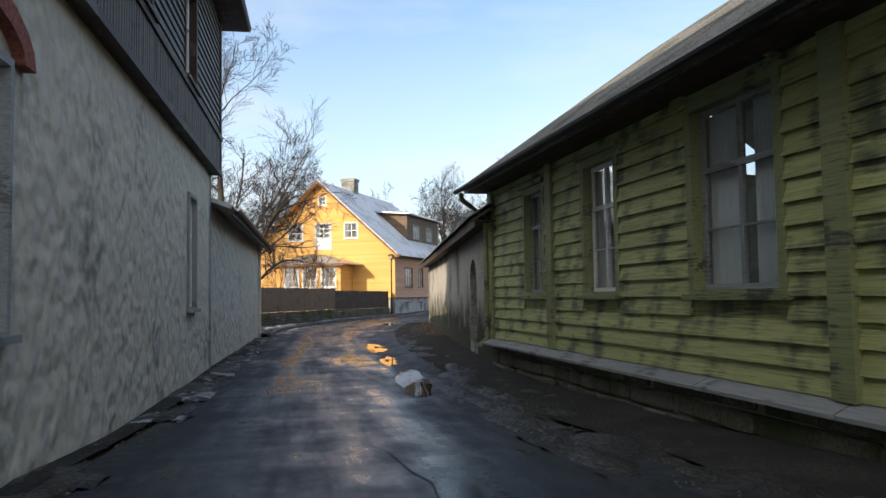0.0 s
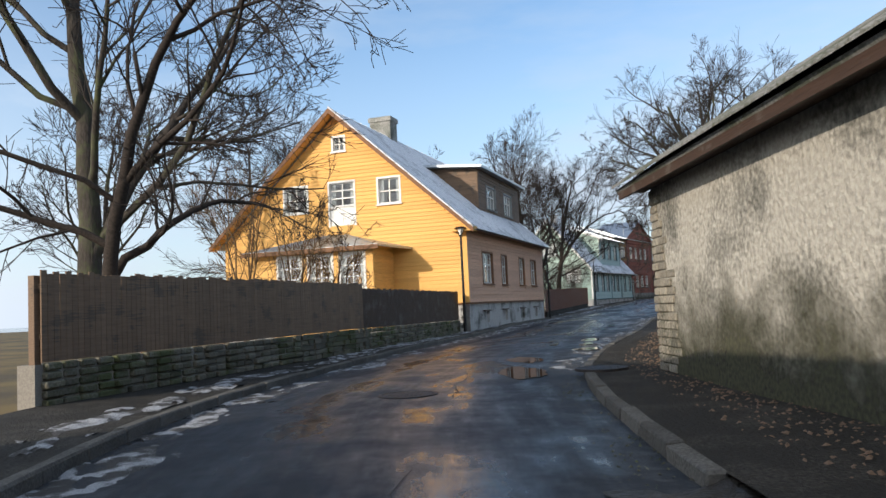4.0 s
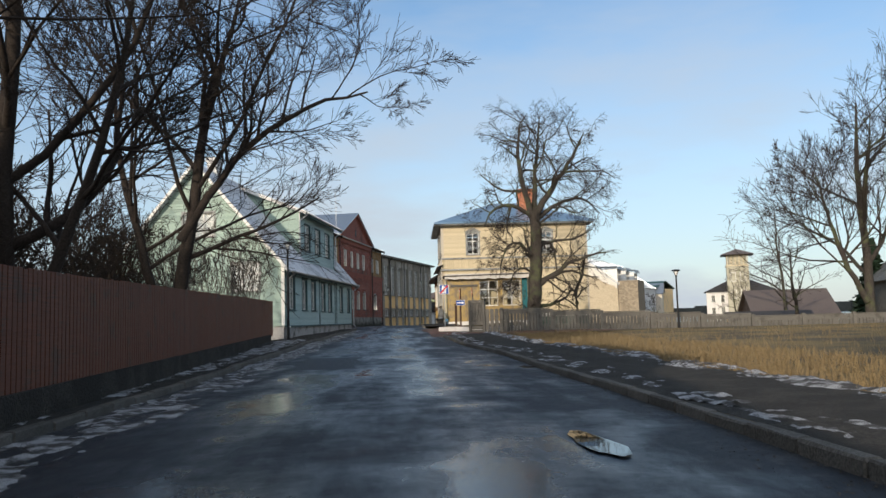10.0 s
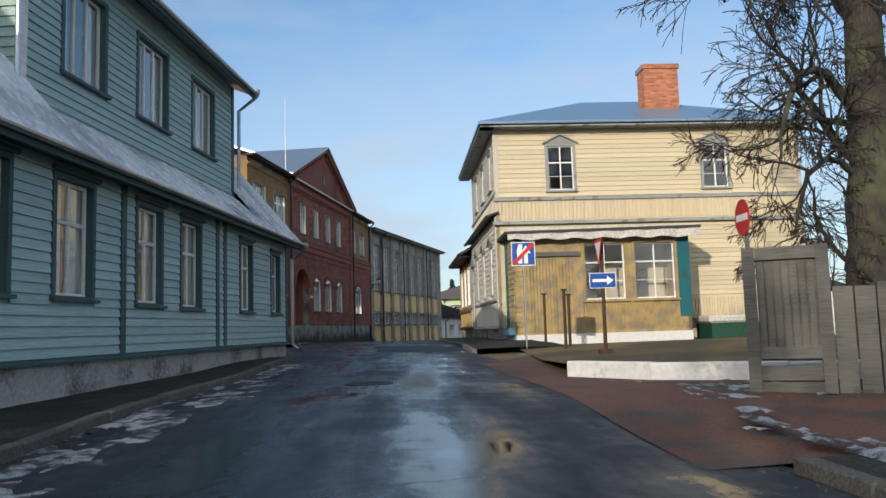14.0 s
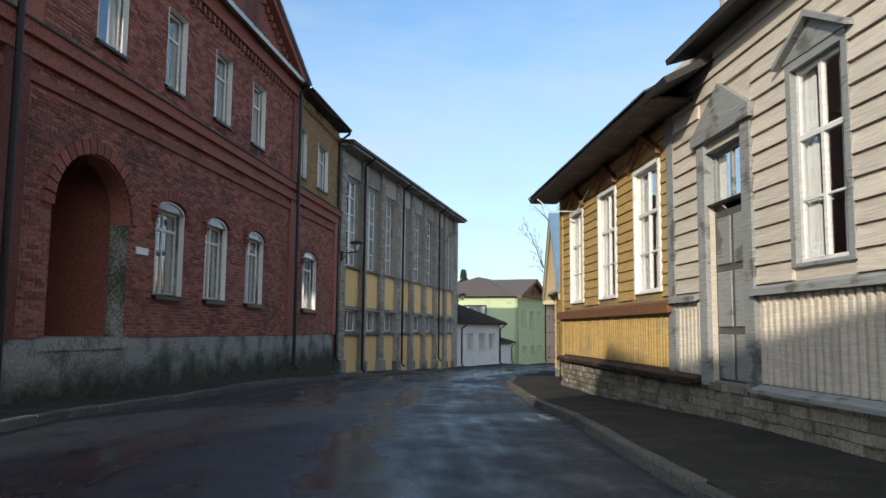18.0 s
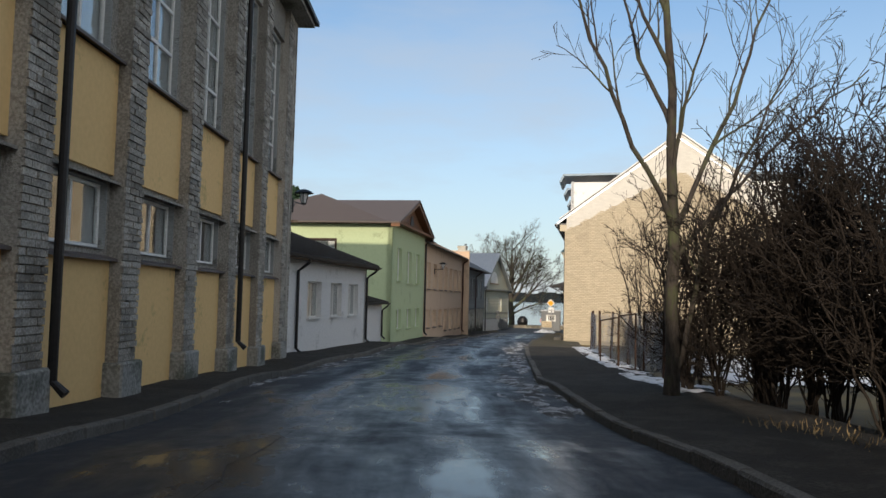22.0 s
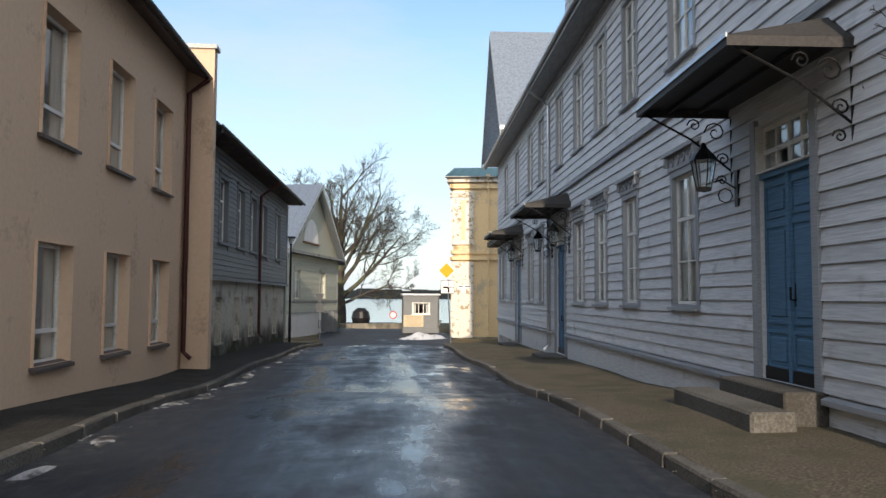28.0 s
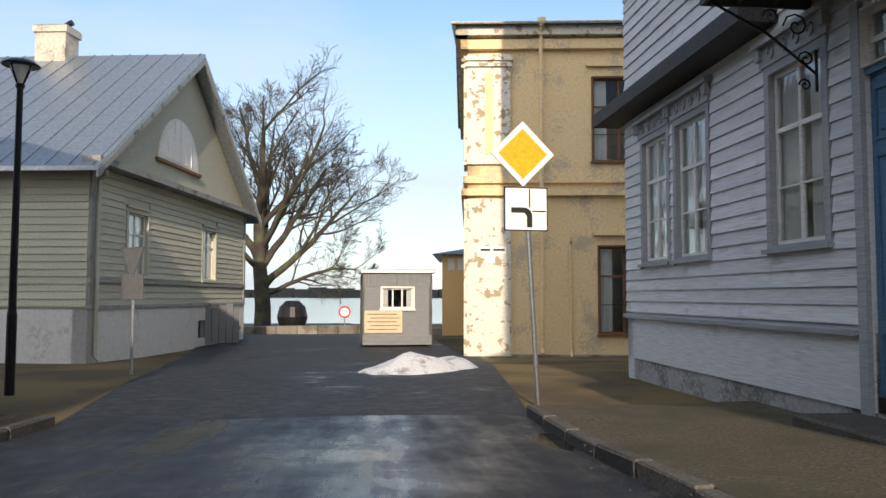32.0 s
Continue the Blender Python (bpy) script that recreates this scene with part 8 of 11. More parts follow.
    bx(bm, f, p, q, 1.31, 1.35, zc - 0.08, zc + 0.028)
    for s_ in (p, q - 0.04):
        bx(bm, f, s_, s_ + 0.04, 0.0, 1.31, zc - 0.08, zc + 0.028)
    for o_ in (0.45, 0.88):
        bx(bm, f, p + 0.04, q - 0.04, o_, o_ + 0.04, zc - 0.03, zc + 0.026)
    cn.data = mesh_of(bm, "canopy")
    cn.data.materials.append(ROOF_DARK)
    bm = bmesh.new()
    bx(bm, f, p - 0.02, q + 0.02, 1.353, 1.37, zc - 0.0, zc + 0.05)
    part("canopy_edge", bm, GALVANIZED, cn)
    for s_ in (p + 0.08, q - 0.08):
        bm = bmesh.new()
        tube(bm, [f(s_, 0.02, zc - 0.1), f(s_, 0.02, zc - 1.05)], 0.018, 6)
        tube(bm, [f(s_, 1.25, zc - 0.06), f(s_, 0.6, zc - 0.4), f(s_, 0.02, zc - 0.85)], 0.016, 6)
        for (cx, cz, r_) in ((0.25, zc - 0.3, 0.16), (0.55, zc - 0.2, 0.1), (0.14, zc - 0.68, 0.1), (0.16, zc - 0.98, 0.08)):
            tube(bm, [f(s_, cx + r_ * (1 - t / 14) * math.cos(t * 0.75), cz + r_ * (1 - t / 14) * math.sin(t * 0.75)) for t in range(13)], 0.011, 5)
        part("bracket", bm, BLACK, cn)
    for lx in ((b + 0.62,) if a < 5 else (a - 0.62, b + 0.62) if a < 15 else (a - 0.62,)):
        lt = part("wall_lantern", box_bm(f, lx - 0.05, lx + 0.05, 0, 0.05, 0.95, 1.45), BLACK, BL.ob, "black wrought iron wall lantern")
        bm = bmesh.new()
        tube(bm, [f(lx, 0.05, 1.2), f(lx, 0.25, 1.32), f(lx, 0.48, 1.25)], 0.014, 6)
        tube(bm, [f(lx, 0.2 + 0.1 * math.cos(t * 0.8), 1.1 + 0.1 * math.sin(t * 0.8)) for t in range(9)], 0.01, 5)
        part("arm", bm, BLACK, lt)
        c_ = f(lx, 0.5, 1.2)
        bm = bmesh.new()
        lathe(bm, [(0.1, 0.0), (0.17, 0.38), (0.165, 0.38), (0.095, 0.01)], 6, c_)
        part("lantern_glass", bm, GLASS, lt)
        bm = bmesh.new()
        lathe(bm, [(0.2, 0.38), (0.15, 0.45), (0.06, 0.55), (0.03, 0.62), (0.0, 0.64)], 6, c_)
        lathe(bm, [(0.0, -0.06), (0.1, -0.04), (0.11, 0.01), (0.0, 0.02)], 6, c_)
        for k in range(6):
            an = k * math.tau / 6
            tube(bm, [c_ + Vector((0.1 * math.cos(an), 0.1 * math.sin(an), 0)), c_ + Vector((0.17 * math.cos(an), 0.17 * math.sin(an), 0.38))], 0.009, 4)
        part("lantern_frame", bm, BLACK, lt)
roof(BL, L0 - 0.05, L1 + 0.3, [(-0.7, 6.75), (7.6, 12.8), (15.8, 6.9)], ROOF_ZINC, 0.12, 0.65)
part("soffit", box_bm(f, L0, L1 + 0.25, 0, 0.65, 6.66, 6.7), BLUE_TRIM, BL.ob)
part("fascia", box_bm(f, L0, L1 + 0.25, 0.64, 0.7, 6.5, 6.72), BLUE_TRIM, BL.ob)
gutter(BL, L0, L1 + 0.3, -0.76, 6.66, GALVANIZED)
downpipe(BL, L0 + 0.25, -0.72, 6.6, -1.5, GUTTER_DARK, 0.055, -0.1, True, True)
downpipe(BL, 13.1, -0.72, 6.6, -2.0, GALVANIZED, 0.06, -0.1, True, True)
part("wall", wall_bm(BL.far(L1), 0, 15.4, -3.2, 12.6, 0.3, (), lambda a: 6.9 + 0.76 * min(a, 15.4 - a)), BLUE_GREY, BL.ob)
part("wall", wall_bm(BL.back(15.4), L0, L1, -3.2, 6.9, 0.3), BLUE_GREY, BL.ob)
# roof gables towards the street
for s, w2, zt in ((-4.6, 1.6, 10.15), (2.6, 1.6, 10.15), (10.2, 1.6, 10.15), (24.5, 3.6, 12.2)):
    big = w2 > 2
    gf = BL.street(0.0 if big else 0.25)
    zb = 6.7 if big else 7.0
    hw = [(s - 0.9, s + 0.9, 7.6, 9.2)] if big else [(s - 0.8, s + 0.8, 8.2, 9.7)]
    tp = (lambda a, s=s, w2=w2, zt=zt: zt - 0.2 - (zt - 7.6) * abs(a - s) / w2) if big else None
    w_ = part("roof_gable", wall_bm(gf, s - w2, s + w2, zb, zt - 0.2, 0.2, hw, tp), BLUE_GREY, BL.ob)
    siding(gf, s - w2, s + w2, zb + 0.05, zt - 0.3, 0.2, BLUE_GREY, w_, [(a - 0.1, b + 0.1, c - 0.1, d + 0.1) for a, b, c, d in hw], tp)
    for a, b, c, d in hw:
        window(gf, a, b, c, d, BL.ob, BLUE_TRIM, WHITE, 2, (0.66,), 0.09, True)
    if big:
        for sg_ in (-1, 1):
            e_ = s + sg_ * (w2 + 0.8)
            bm = bmesh.new()
            prism(bm, [(e_, 6.75), (e_, 6.9), (s, zt + 0.25), (s, zt + 0.1)], lambda a, z: gf(a, 0.9, z), lambda a, z: gf(a, -5.5, z))
            part("roof", bm, ROOF_ZINC, BL.ob)
            bm = bmesh.new()
            prism(bm, [(e_, 6.5), (e_, 6.75), (s, zt + 0.1), (s, zt - 0.2)], lambda a, z: gf(a, 0.92, z), lambda a, z: gf(a, 0.86, z))
            part("barge_board", bm, BLUE_TRIM, BL.ob)
    else:
        for ss in (s - w2, s + w2 - 0.1):
            part("dormer_cheek", box_bm(BL.street(), ss, ss + 0.1, -5.0, -0.27, 6.95, zt - 0.25), WHITE, BL.ob)
            part("dormer_cheek", box_bm(BL.street(), ss, ss + 0.1, -15.1, -10.4, 6.95, zt - 0.25), WHITE, BL.ob)
        roof(BL, s - w2 - 0.4, s + w2 + 0.4, [(-0.6, zt - 0.25), (-0.35, zt + 0.3), (5.3, zt + 0.4)], SLATE_BLUE, 0.14, 0.6)
        roof(BL, s - w2 - 0.4, s + w2 + 0.4, [(15.5, zt - 0.25), (15.3, zt + 0.3), (10.2, zt + 0.4)], SLATE_BLUE, 0.14, 0.6)
# corner oriel at the far end
bm = bmesh.new()
hexa(bm, [f(a, o, z) for a in (23.2, 29.4) for o in (0.0, 0.55) for z in (2.35, 2.6)])
part("lean_roof", bm, ROOF_DARK, BL.ob)

# brick fire wall of the blue-grey house
cf = BL.near(L0)
def fire_top(a):
    return 7.3 + 0.745 * min(a, 15.4 - a)
def old_top(a):
    rise = 6.35 + 0.53 * min(a + 0.3, 15.7 - a)
    return rise - 0.17 + 0.34 * (noise.noise((math.floor(a / 0.42) * 1.7, 4.0, 0)))
fw = part("fire_wall", wall_bm(cf, 0.0, 15.4, -2.4, 13.1, 0.35, (), fire_top), BRICK_WHITE, BL.ob)
fo = part("old_fire_wall", wall_bm(lambda a, o, z: cf(a, o + 0.13, z), -0.1, 15.5, -2.4, 10.6, 0.13, (), lambda a: 6.0 + 0.53 * min(a + 0.3, 15.7 - a)), mat("sandy_mortar", (0.37, 0.32, 0.235), 0.95, (0.3, 0.26, 0.19), 6.0, bump=0.3, vary=0), BL.ob)
masonry(lambda a, o, z: cf(a, o + 0.13, z), -0.1, 15.5, -1.5, 10.6, BRICK_SAND, fo, 0.30, 0.115, 0.024, [(6.1, 7.5, 3.6, 5.6), (6.0, 8.3, 1.55, 2.0)], 250, (0.0, 7.0, -1.4, 0.7), depth=0.032, jitter=0.011, top=old_top, seed=50)
masonry(lambda a, o, z: cf(a, o + 0.13, z), 6.1, 7.5, 3.6, 5.6, BRICK_SAND, fo, 0.28, 0.1, 0.014, depth=0.008, jitter=0.004, seed=53)
for k in range(20):
    part("soldier_brick", box_bm(lambda a, o, z: cf(a, o + 0.13, z), 6.0 + k * 0.115, 6.1 + k * 0.115, -0.01, 0.022, 1.56, 1.99), BRICK_SAND, fo)
masonry(cf, 0, 15.4, 6.0, 13.0, BRICK_WHITE, fw, 0.30, 0.115, 0.016, (), 0, None, depth=0.012, top=fire_top, seed=51)
for s_ in (0, 1):
    bm = bmesh.new()
    e_ = -0.5 if s_ == 0 else 15.9
    prism(bm, [(e_, 7.0), (e_, 7.08), (7.7, 13.2), (7.7, 13.08)], lambda a, z: cf(a, 0.08, z), lambda a, z: cf(a, -0.4, z))
    part("coping", bm, WHITE, BL.ob)
part("corbel", box_bm(cf, -0.45, 0.0, -0.1, 0.13, 6.15, 6.6), BRICK_SAND, BL.ob)
sd = part("side_wing", box_bm(lambda a, o, z: cf(a, o, z), 15.5, 19.2, -6, -0.2, -2.4, 7.6), BLOCK_BROWN, BL.ob)
masonry(lambda a, o, z: cf(a, o - 0.2, z), 15.5, 19.2, -1.5, 7.55, BLOCK_BROWN, sd, 0.42, 0.28, 0.02, (), 290, (15.5, 19.2, -1.5, 7.5), name="block", depth=0.03, jitter=0.012, seed=52)

# ---------------------------------------------------------------- peeling yellow building, kiosk behind the crossing
YB = Plot("yellow_building", (104.0, 243.0), 143, "left", "two-storey yellow plastered building with peeling white corner pilasters", "building")
f = YB.street()
YWN = [(3.95, 5.6, 3.2, 5.85), (4.1, 5.65, -2.2, 0.5), (9.5, 11.1, 3.2, 5.85), (9.5, 11.1, -2.2, 0.5)]
part("wall", wall_bm(f, 0, 16, -3.4, 7.4, 0.4, YWN), STUCCO_YELLOW, YB.ob)
part("wall", wall_bm(YB.near(0), 0, 14, -3.4, 7.4, 0.4), STUCCO_YELLOW, YB.ob)
part("wall", wall_bm(YB.far(16), 0, 14, -3.4, 7.4, 0.4), STUCCO_YELLOW, YB.ob)
part("wall", wall_bm(YB.back(14), 0, 16, -3.4, 7.4, 0.4), STUCCO_YELLOW, YB.ob)
for a, b, c, d in YWN:
    window(f, a, b, c, d, YB.ob, BROWN_TRIM, BROWN_TRIM, 2, (0.66,), 0.05, True, None, 0.4, 0.12, low=(0.33,))
    part("hood", box_bm(f, a - 0.2, b + 0.2, 0, 0.14, d + 0.35, d + 0.47), STUCCO_YELLOW, YB.ob)
for ff_, w_ in ((f, 1.35), (YB.near(0), 1.35)):
    for z0_, z1_ in ((-2.9, 2.0), (3.1, 6.6)):
        part("pilaster", box_bm(ff_, -0.02, w_, 0, 0.12, z0_, z1_), STUCCO_PEEL, YB.ob)
    part("pilaster_panel", box_bm(ff_, 0.55, 0.8, 0.12, 0.135, 3.4, 6.0), STUCCO_YELLOW, YB.ob)
    for z in (6.2, 6.4):
        part("capital", box_bm(ff_, -0.06, w_ + 0.06, 0, 0.2, z, z + 0.1), STUCCO_PEEL, YB.ob)
    for z, t in ((2.1, 0.2), (2.5, 0.14), (6.75, 0.22), (7.15, 0.38)):
        part("cornice", box_bm(ff_, -t, 16, 0, t, z, z + (0.3 if z > 6.5 else 0.22)), STUCCO_YELLOW if z != 7.15 else STUCCO_PEEL, YB.ob)
    part("plinth", box_bm(ff_, -0.05, 16, 0, 0.08, -3.3, -2.85), CONCRETE, YB.ob)
roof(YB, -0.5, 16.5, [(-0.55, 7.5), (7, 9.3), (14.5, 7.5)], ROOF_GREEN, 0.1, 0.6)
gutter(YB, -0.5, 16.5, -0.6, 7.48, TARP)
downpipe(YB, 2.3, -0.55, 7.5, -2.8, STUCCO_YELLOW, 0.06, -0.28, True, True)
downpipe(YB, 3.2, -0.2, 0.8, -2.9, STUCCO_YELLOW, 0.045, -0.06)
part("street_sign", box_bm(f, 0.3, 1.2, 0.12, 0.15, 0.28, 0.5), SIGN_WHITE, YB.ob, "white enamel street name plate")
for k in range(2):
    part("sign_bar", box_bm(f, 0.4 + k * 0.4, 0.7 + k * 0.45, 0.15, 0.154, 0.36, 0.43), BLACK, YB.ob)
part("number_plate", box_bm(f, 0.55, 0.85, 0.12, 0.15, -0.02, 0.24), SIGN_WHITE, YB.ob, "small white enamel plate")

KB = Plot("kiosk", (106.0, 247.8), 133, "left", "small grey sided kiosk with a yellow notice board", "kiosk")
f = KB.street()
w = part("wall", wall_bm(f, -1.25, 1.3, -2.85, -0.2, 0.1, [(-0.55, 0.6, -1.5, -0.75)]), DARK_GREY_WOOD, KB.ob)
siding(f, -1.25, 1.3, -0.7, -0.22, 0.12, DARK_GREY_WOOD, w, (), None, 0.015, "board", True)
siding(f, -1.25, 1.3, -2.85, -2.5, 0.1, DARK_GREY_WOOD, w, (), None, 0.015)
window(f, -0.55, 0.6, -1.5, -0.75, KB.ob, WHITE, WHITE, 3, (), 0.06, True)
for fn in (KB.near(-1.25), KB.far(1.3)):
    w = part("wall", wall_bm(fn, 0, 2.3, -2.85, -0.2, 0.1), GREY_WOOD, KB.ob)
    siding(fn, 0, 2.3, -2.8, -0.25, 0.12, GREY_WOOD, w, (), None, 0.015, "board", True)
part("wall", wall_bm(KB.back(2.3), -1.25, 1.3, -2.85, -0.2, 0.1), GREY_WOOD, KB.ob)
part("roof", box_bm(f, -1.35, 1.4, -2.4, 0.12, -0.2, -0.06, 0.02), GALVANIZED, KB.ob)
nb = part("notice_board", box_bm(f, -1.2, 0.2, 0.03, 0.06, -2.4, -1.58), CREAM, KB.ob, "yellow notice board with lines of small writing")
for k in range(5):
    part("text_bar", box_bm(f, -1.1 + 0.12 * (k % 2), 0.0 + 0.1 * (k % 2), 0.06, 0.063, -1.73 - k * 0.14, -1.7 - k * 0.14), BROWN_TRIM, nb)

# ---------------------------------------------------------------- trees and bushes
def tube_mesh(name, P, R, k):
    """Tapered tubes along the point rows P (b, n, 3) with radii R (b, n)."""
    b, n, _ = P.shape
    T = np.gradient(P, axis=1)
    T /= np.linalg.norm(T, axis=2, keepdims=True) + 1e-9
    ref = np.where(np.abs(T[..., 2:3]) > 0.9, np.array([1.0, 0, 0]), np.array([0, 0, 1.0]))
    ref = np.broadcast_to(ref[:, :1], P.shape)
    U = np.cross(T, ref)
    U /= np.linalg.norm(U, axis=2, keepdims=True) + 1e-9
    V = np.cross(T, U)
    ang = np.arange(k) * math.tau / k
    verts = P[:, :, None] + (U[:, :, None] * np.cos(ang)[None, None, :, None] + V[:, :, None] * np.sin(ang)[None, None, :, None]) * R[:, :, None, None]
    i = np.arange(b * n * k).reshape(b, n, k)
    j = np.roll(i, -1, axis=2)
    quads = np.stack([i[:, :-1], j[:, :-1], j[:, 1:], i[:, 1:]], -1).reshape(-1, 4)
    me = bpy.data.meshes.new(name)
    me.from_pydata(verts.reshape(-1, 3).tolist(), [], quads.tolist())
    me.shade_smooth()
    return me


def sprout(rs, P, R, count, ratio, angle, n, up, wob, t0=0.25, thin=0.55):
    """Branches growing out of the branches P."""
    b, m, _ = P.shape
    t = t0 + (1 - t0) * (np.arange(count)[None, :] + rs.rand(b, count)) / count
    t = np.clip(t, 0, 0.999) * (m - 1)
    k = t.astype(int)
    w = (t - k)[..., None]
    bi = np.arange(b)[:, None]
    start = P[bi, k] * (1 - w) + P[bi, k + 1] * w
    tan = P[bi, k + 1] - P[bi, k]
    seg = np.linalg.norm(tan, axis=2, keepdims=True)
    tan = tan / (seg + 1e-9)
    length = (np.linalg.norm(np.diff(P, axis=1), axis=2).sum(1)[:, None] * ratio * (1.15 - 0.6 * t / (m - 1)) * rs.uniform(0.6, 1.25, (b, count)))
    perp = np.cross(tan, rs.randn(b, count, 3))
    perp /= np.linalg.norm(perp, axis=2, keepdims=True) + 1e-9
    a = np.radians(angle) * rs.uniform(0.65, 1.3, (b, count, 1))
    d = tan * np.cos(a) + perp * np.sin(a)
    r0 = np.minimum(R[bi, k] * thin * rs.uniform(0.7, 1.15, (b, count)), length * 0.03)
    q = [start]
    for _ in range(n - 1):
        d = d + wob * rs.randn(b, count, 3) + np.array([0, 0, up])
        d /= np.linalg.norm(d, axis=2, keepdims=True)
        q.append(q[-1] + d * (length / (n - 1))[..., None])
    Q = np.stack(q, 2).reshape(b * count, n, 3)
    taper = np.linspace(1, 0.3, n)
    return Q, r0.reshape(-1, 1) * taper


def smooth_line(pts, n):
    p = np.array(pts, float)
    for _ in range(2):
        p = np.vstack([p[:1], np.stack([p[:-1] * 0.75 + p[1:] * 0.25, p[:-1] * 0.25 + p[1:] * 0.75], 1).reshape(-1, 3), p[-1:]])
    s = np.r_[0, np.cumsum(np.linalg.norm(np.diff(p, axis=0), axis=1))]
    t = np.linspace(0, s[-1], n)
    return np.stack([np.interp(t, s, p[:, k]) for k in range(3)], 1)


def tree(base, trunks, label, seed, levels, bark=None, twig=None, thinnest=0.0075, name="tree", category="tree"):
    """trunks: (points from the base, radius at foot, radius at top). levels: (count, length ratio, angle, up, wobble, first share) for each order of branch."""
    rs = np.random.RandomState(seed)
    ob = root(name, Matrix.Translation(base), label, category)
    n = 12
    P = np.stack([smooth_line(p, n) for p, _, _ in trunks])
    R = np.stack([np.linspace(1, 0, n) ** 0.8 * (r0 - r1) + r1 for _, r0, r1 in trunks])
    R[:, 0] *= 1.3
    P[:, 1:-1] += rs.randn(len(trunks), n - 2, 3) * 0.03
    me = tube_mesh("trunk", P, R, 12)
    me.materials.append(bark or BARK)
    o = new("trunk", me)
    o.parent = ob
    orders = []
    for i, (count, ratio, angle, up, wob, t0) in enumerate(levels):
        P, R = sprout(rs, P, R, count, ratio, angle, (9, 6, 4, 3, 3)[i], up, wob, t0)
        R = np.maximum(R, thinnest)
        orders.append((P, R))
    for i, (P, R) in enumerate(orders):
        nm = "crown" if i < 2 else "twigwork"
        me = tube_mesh(nm, P, R, 7 if i == 0 else 5 if i == 1 else 3)
        me.materials.append((bark or BARK) if i < 2 else (twig or TWIG))
        o = new(nm, me)
        o.parent = ob
        tagged(o, kind="stuff")
    return ob


def straight(h, lean=(0, 0), bend=0.0):
    return [(0, 0, -0.3), (lean[0] * 0.2 + bend, lean[1] * 0.2, h * 0.3), (lean[0] * 0.6 - bend, lean[1] * 0.6, h * 0.65), (lean[0], lean[1], h)]


LIME = [(10, 0.62, 48, 0.05, 0.12, 0.22), (8, 0.55, 42, 0.04, 0.12, 0.15), (7, 0.56, 38, 0.03, 0.11, 0.15), (5, 0.66, 32, 0.02, 0.10, 0.2)]

# garden tree behind the stucco shed, spreading over the fence
tree((-12.2, 43.8, 0.2), [(straight(12.5, (-0.6, 0.4), 0.15), 0.3, 0.05), ([(0, 0, 2.4), (1.2, 0.4, 4.6), (2.4, 1.0, 6.6), (3.2, 1.6, 8.2)], 0.16, 0.03)], "tall bare maple with a dense fan of twigs behind the fence", 3, LIME)
tree((-9.9, 39.6, 0.3), [([(0, 0, -0.2), (0.2, -0.1, 1.8), (0.9, -0.6, 4.2), (1.9, -1.3, 5.6), (2.9, -1.9, 6.0)], 0.15, 0.03), ([(0, 0, 1.3), (0.7, 0.5, 2.3), (1.7, 1.5, 3.1), (2.4, 2.3, 2.9)], 0.09, 0.02)], "old crooked bare apple tree leaning out over a plank fence", 4,
     [(8, 0.62, 55, -0.05, 0.18, 0.25), (6, 0.52, 48, -0.03, 0.17, 0.15), (5, 0.5, 42, 0.0, 0.15, 0.2), (3, 0.5, 40, 0.03, 0.14, 0.2)], TWIG, TWIG, 0.007)
# shrubs in front of the orange house porch
for k, (x, y, h) in enumerate(((-9.2, 51.2, 4.2), (-10.6, 50.2, 5.0), (-8.3, 52.6, 3.4))):
    tree((x, y, 0.1), [([(0, 0, -0.2), (a * 0.3, b * 0.3, h * 0.4), (a, b, h)], 0.035, 0.012) for a, b in ((0.3, 0.2), (-0.9, 0.3), (0.9, -0.4), (-0.3, -0.8), (0.2, 0.9))], "bare brown rowan shrub with reddish twigs in the garden", 10 + k,
         [(6, 0.45, 38, 0.05, 0.1, 0.25), (5, 0.45, 40, 0.03, 0.14, 0.2), (4, 0.5, 40, 0.0, 0.16, 0.2)], TWIG_WARM, TWIG_WARM, name="shrub", category="shrub")
# row behind the picket fence
tree((-1.6, 83.2, 0.1), [(straight(10.5, (0.8, -0.4), 0.2), 0.22, 0.04)], "bare garden tree with thin dark branches behind a picket fence", 21, LIME, TWIG, TWIG)
tree((0.4, 88.4, 0.2), [(straight(12.0, (-0.5, 0.6), -0.2), 0.26, 0.04), ([(0, 0, 0), (0.9, -0.3, 2.4), (1.9, -0.7, 5.2), (2.3, -0.8, 8.5)], 0.14, 0.03)], "bare garden tree with a forked trunk behind a picket fence", 22, LIME, TWIG, TWIG)
tree((3.3, 95.6, 0.3), [(straight(11.5, (2.2, 0.8), 0.15), 0.24, 0.04), ([(0, 0, 0), (-0.5, 0.4, 2.6), (-1.4, 0.9, 5.6), (-1.6, 1.2, 9.3)], 0.16, 0.03), ([(0.4, 0.1, 3.4), (2.0, 0.3, 6.2), (4.2, 0.5, 7.9), (6.4, 0.6, 8.6)], 0.14, 0.03)], "bare ash tree with upswept limbs by a pale green gable", 23, LIME, TWIG, TWIG)
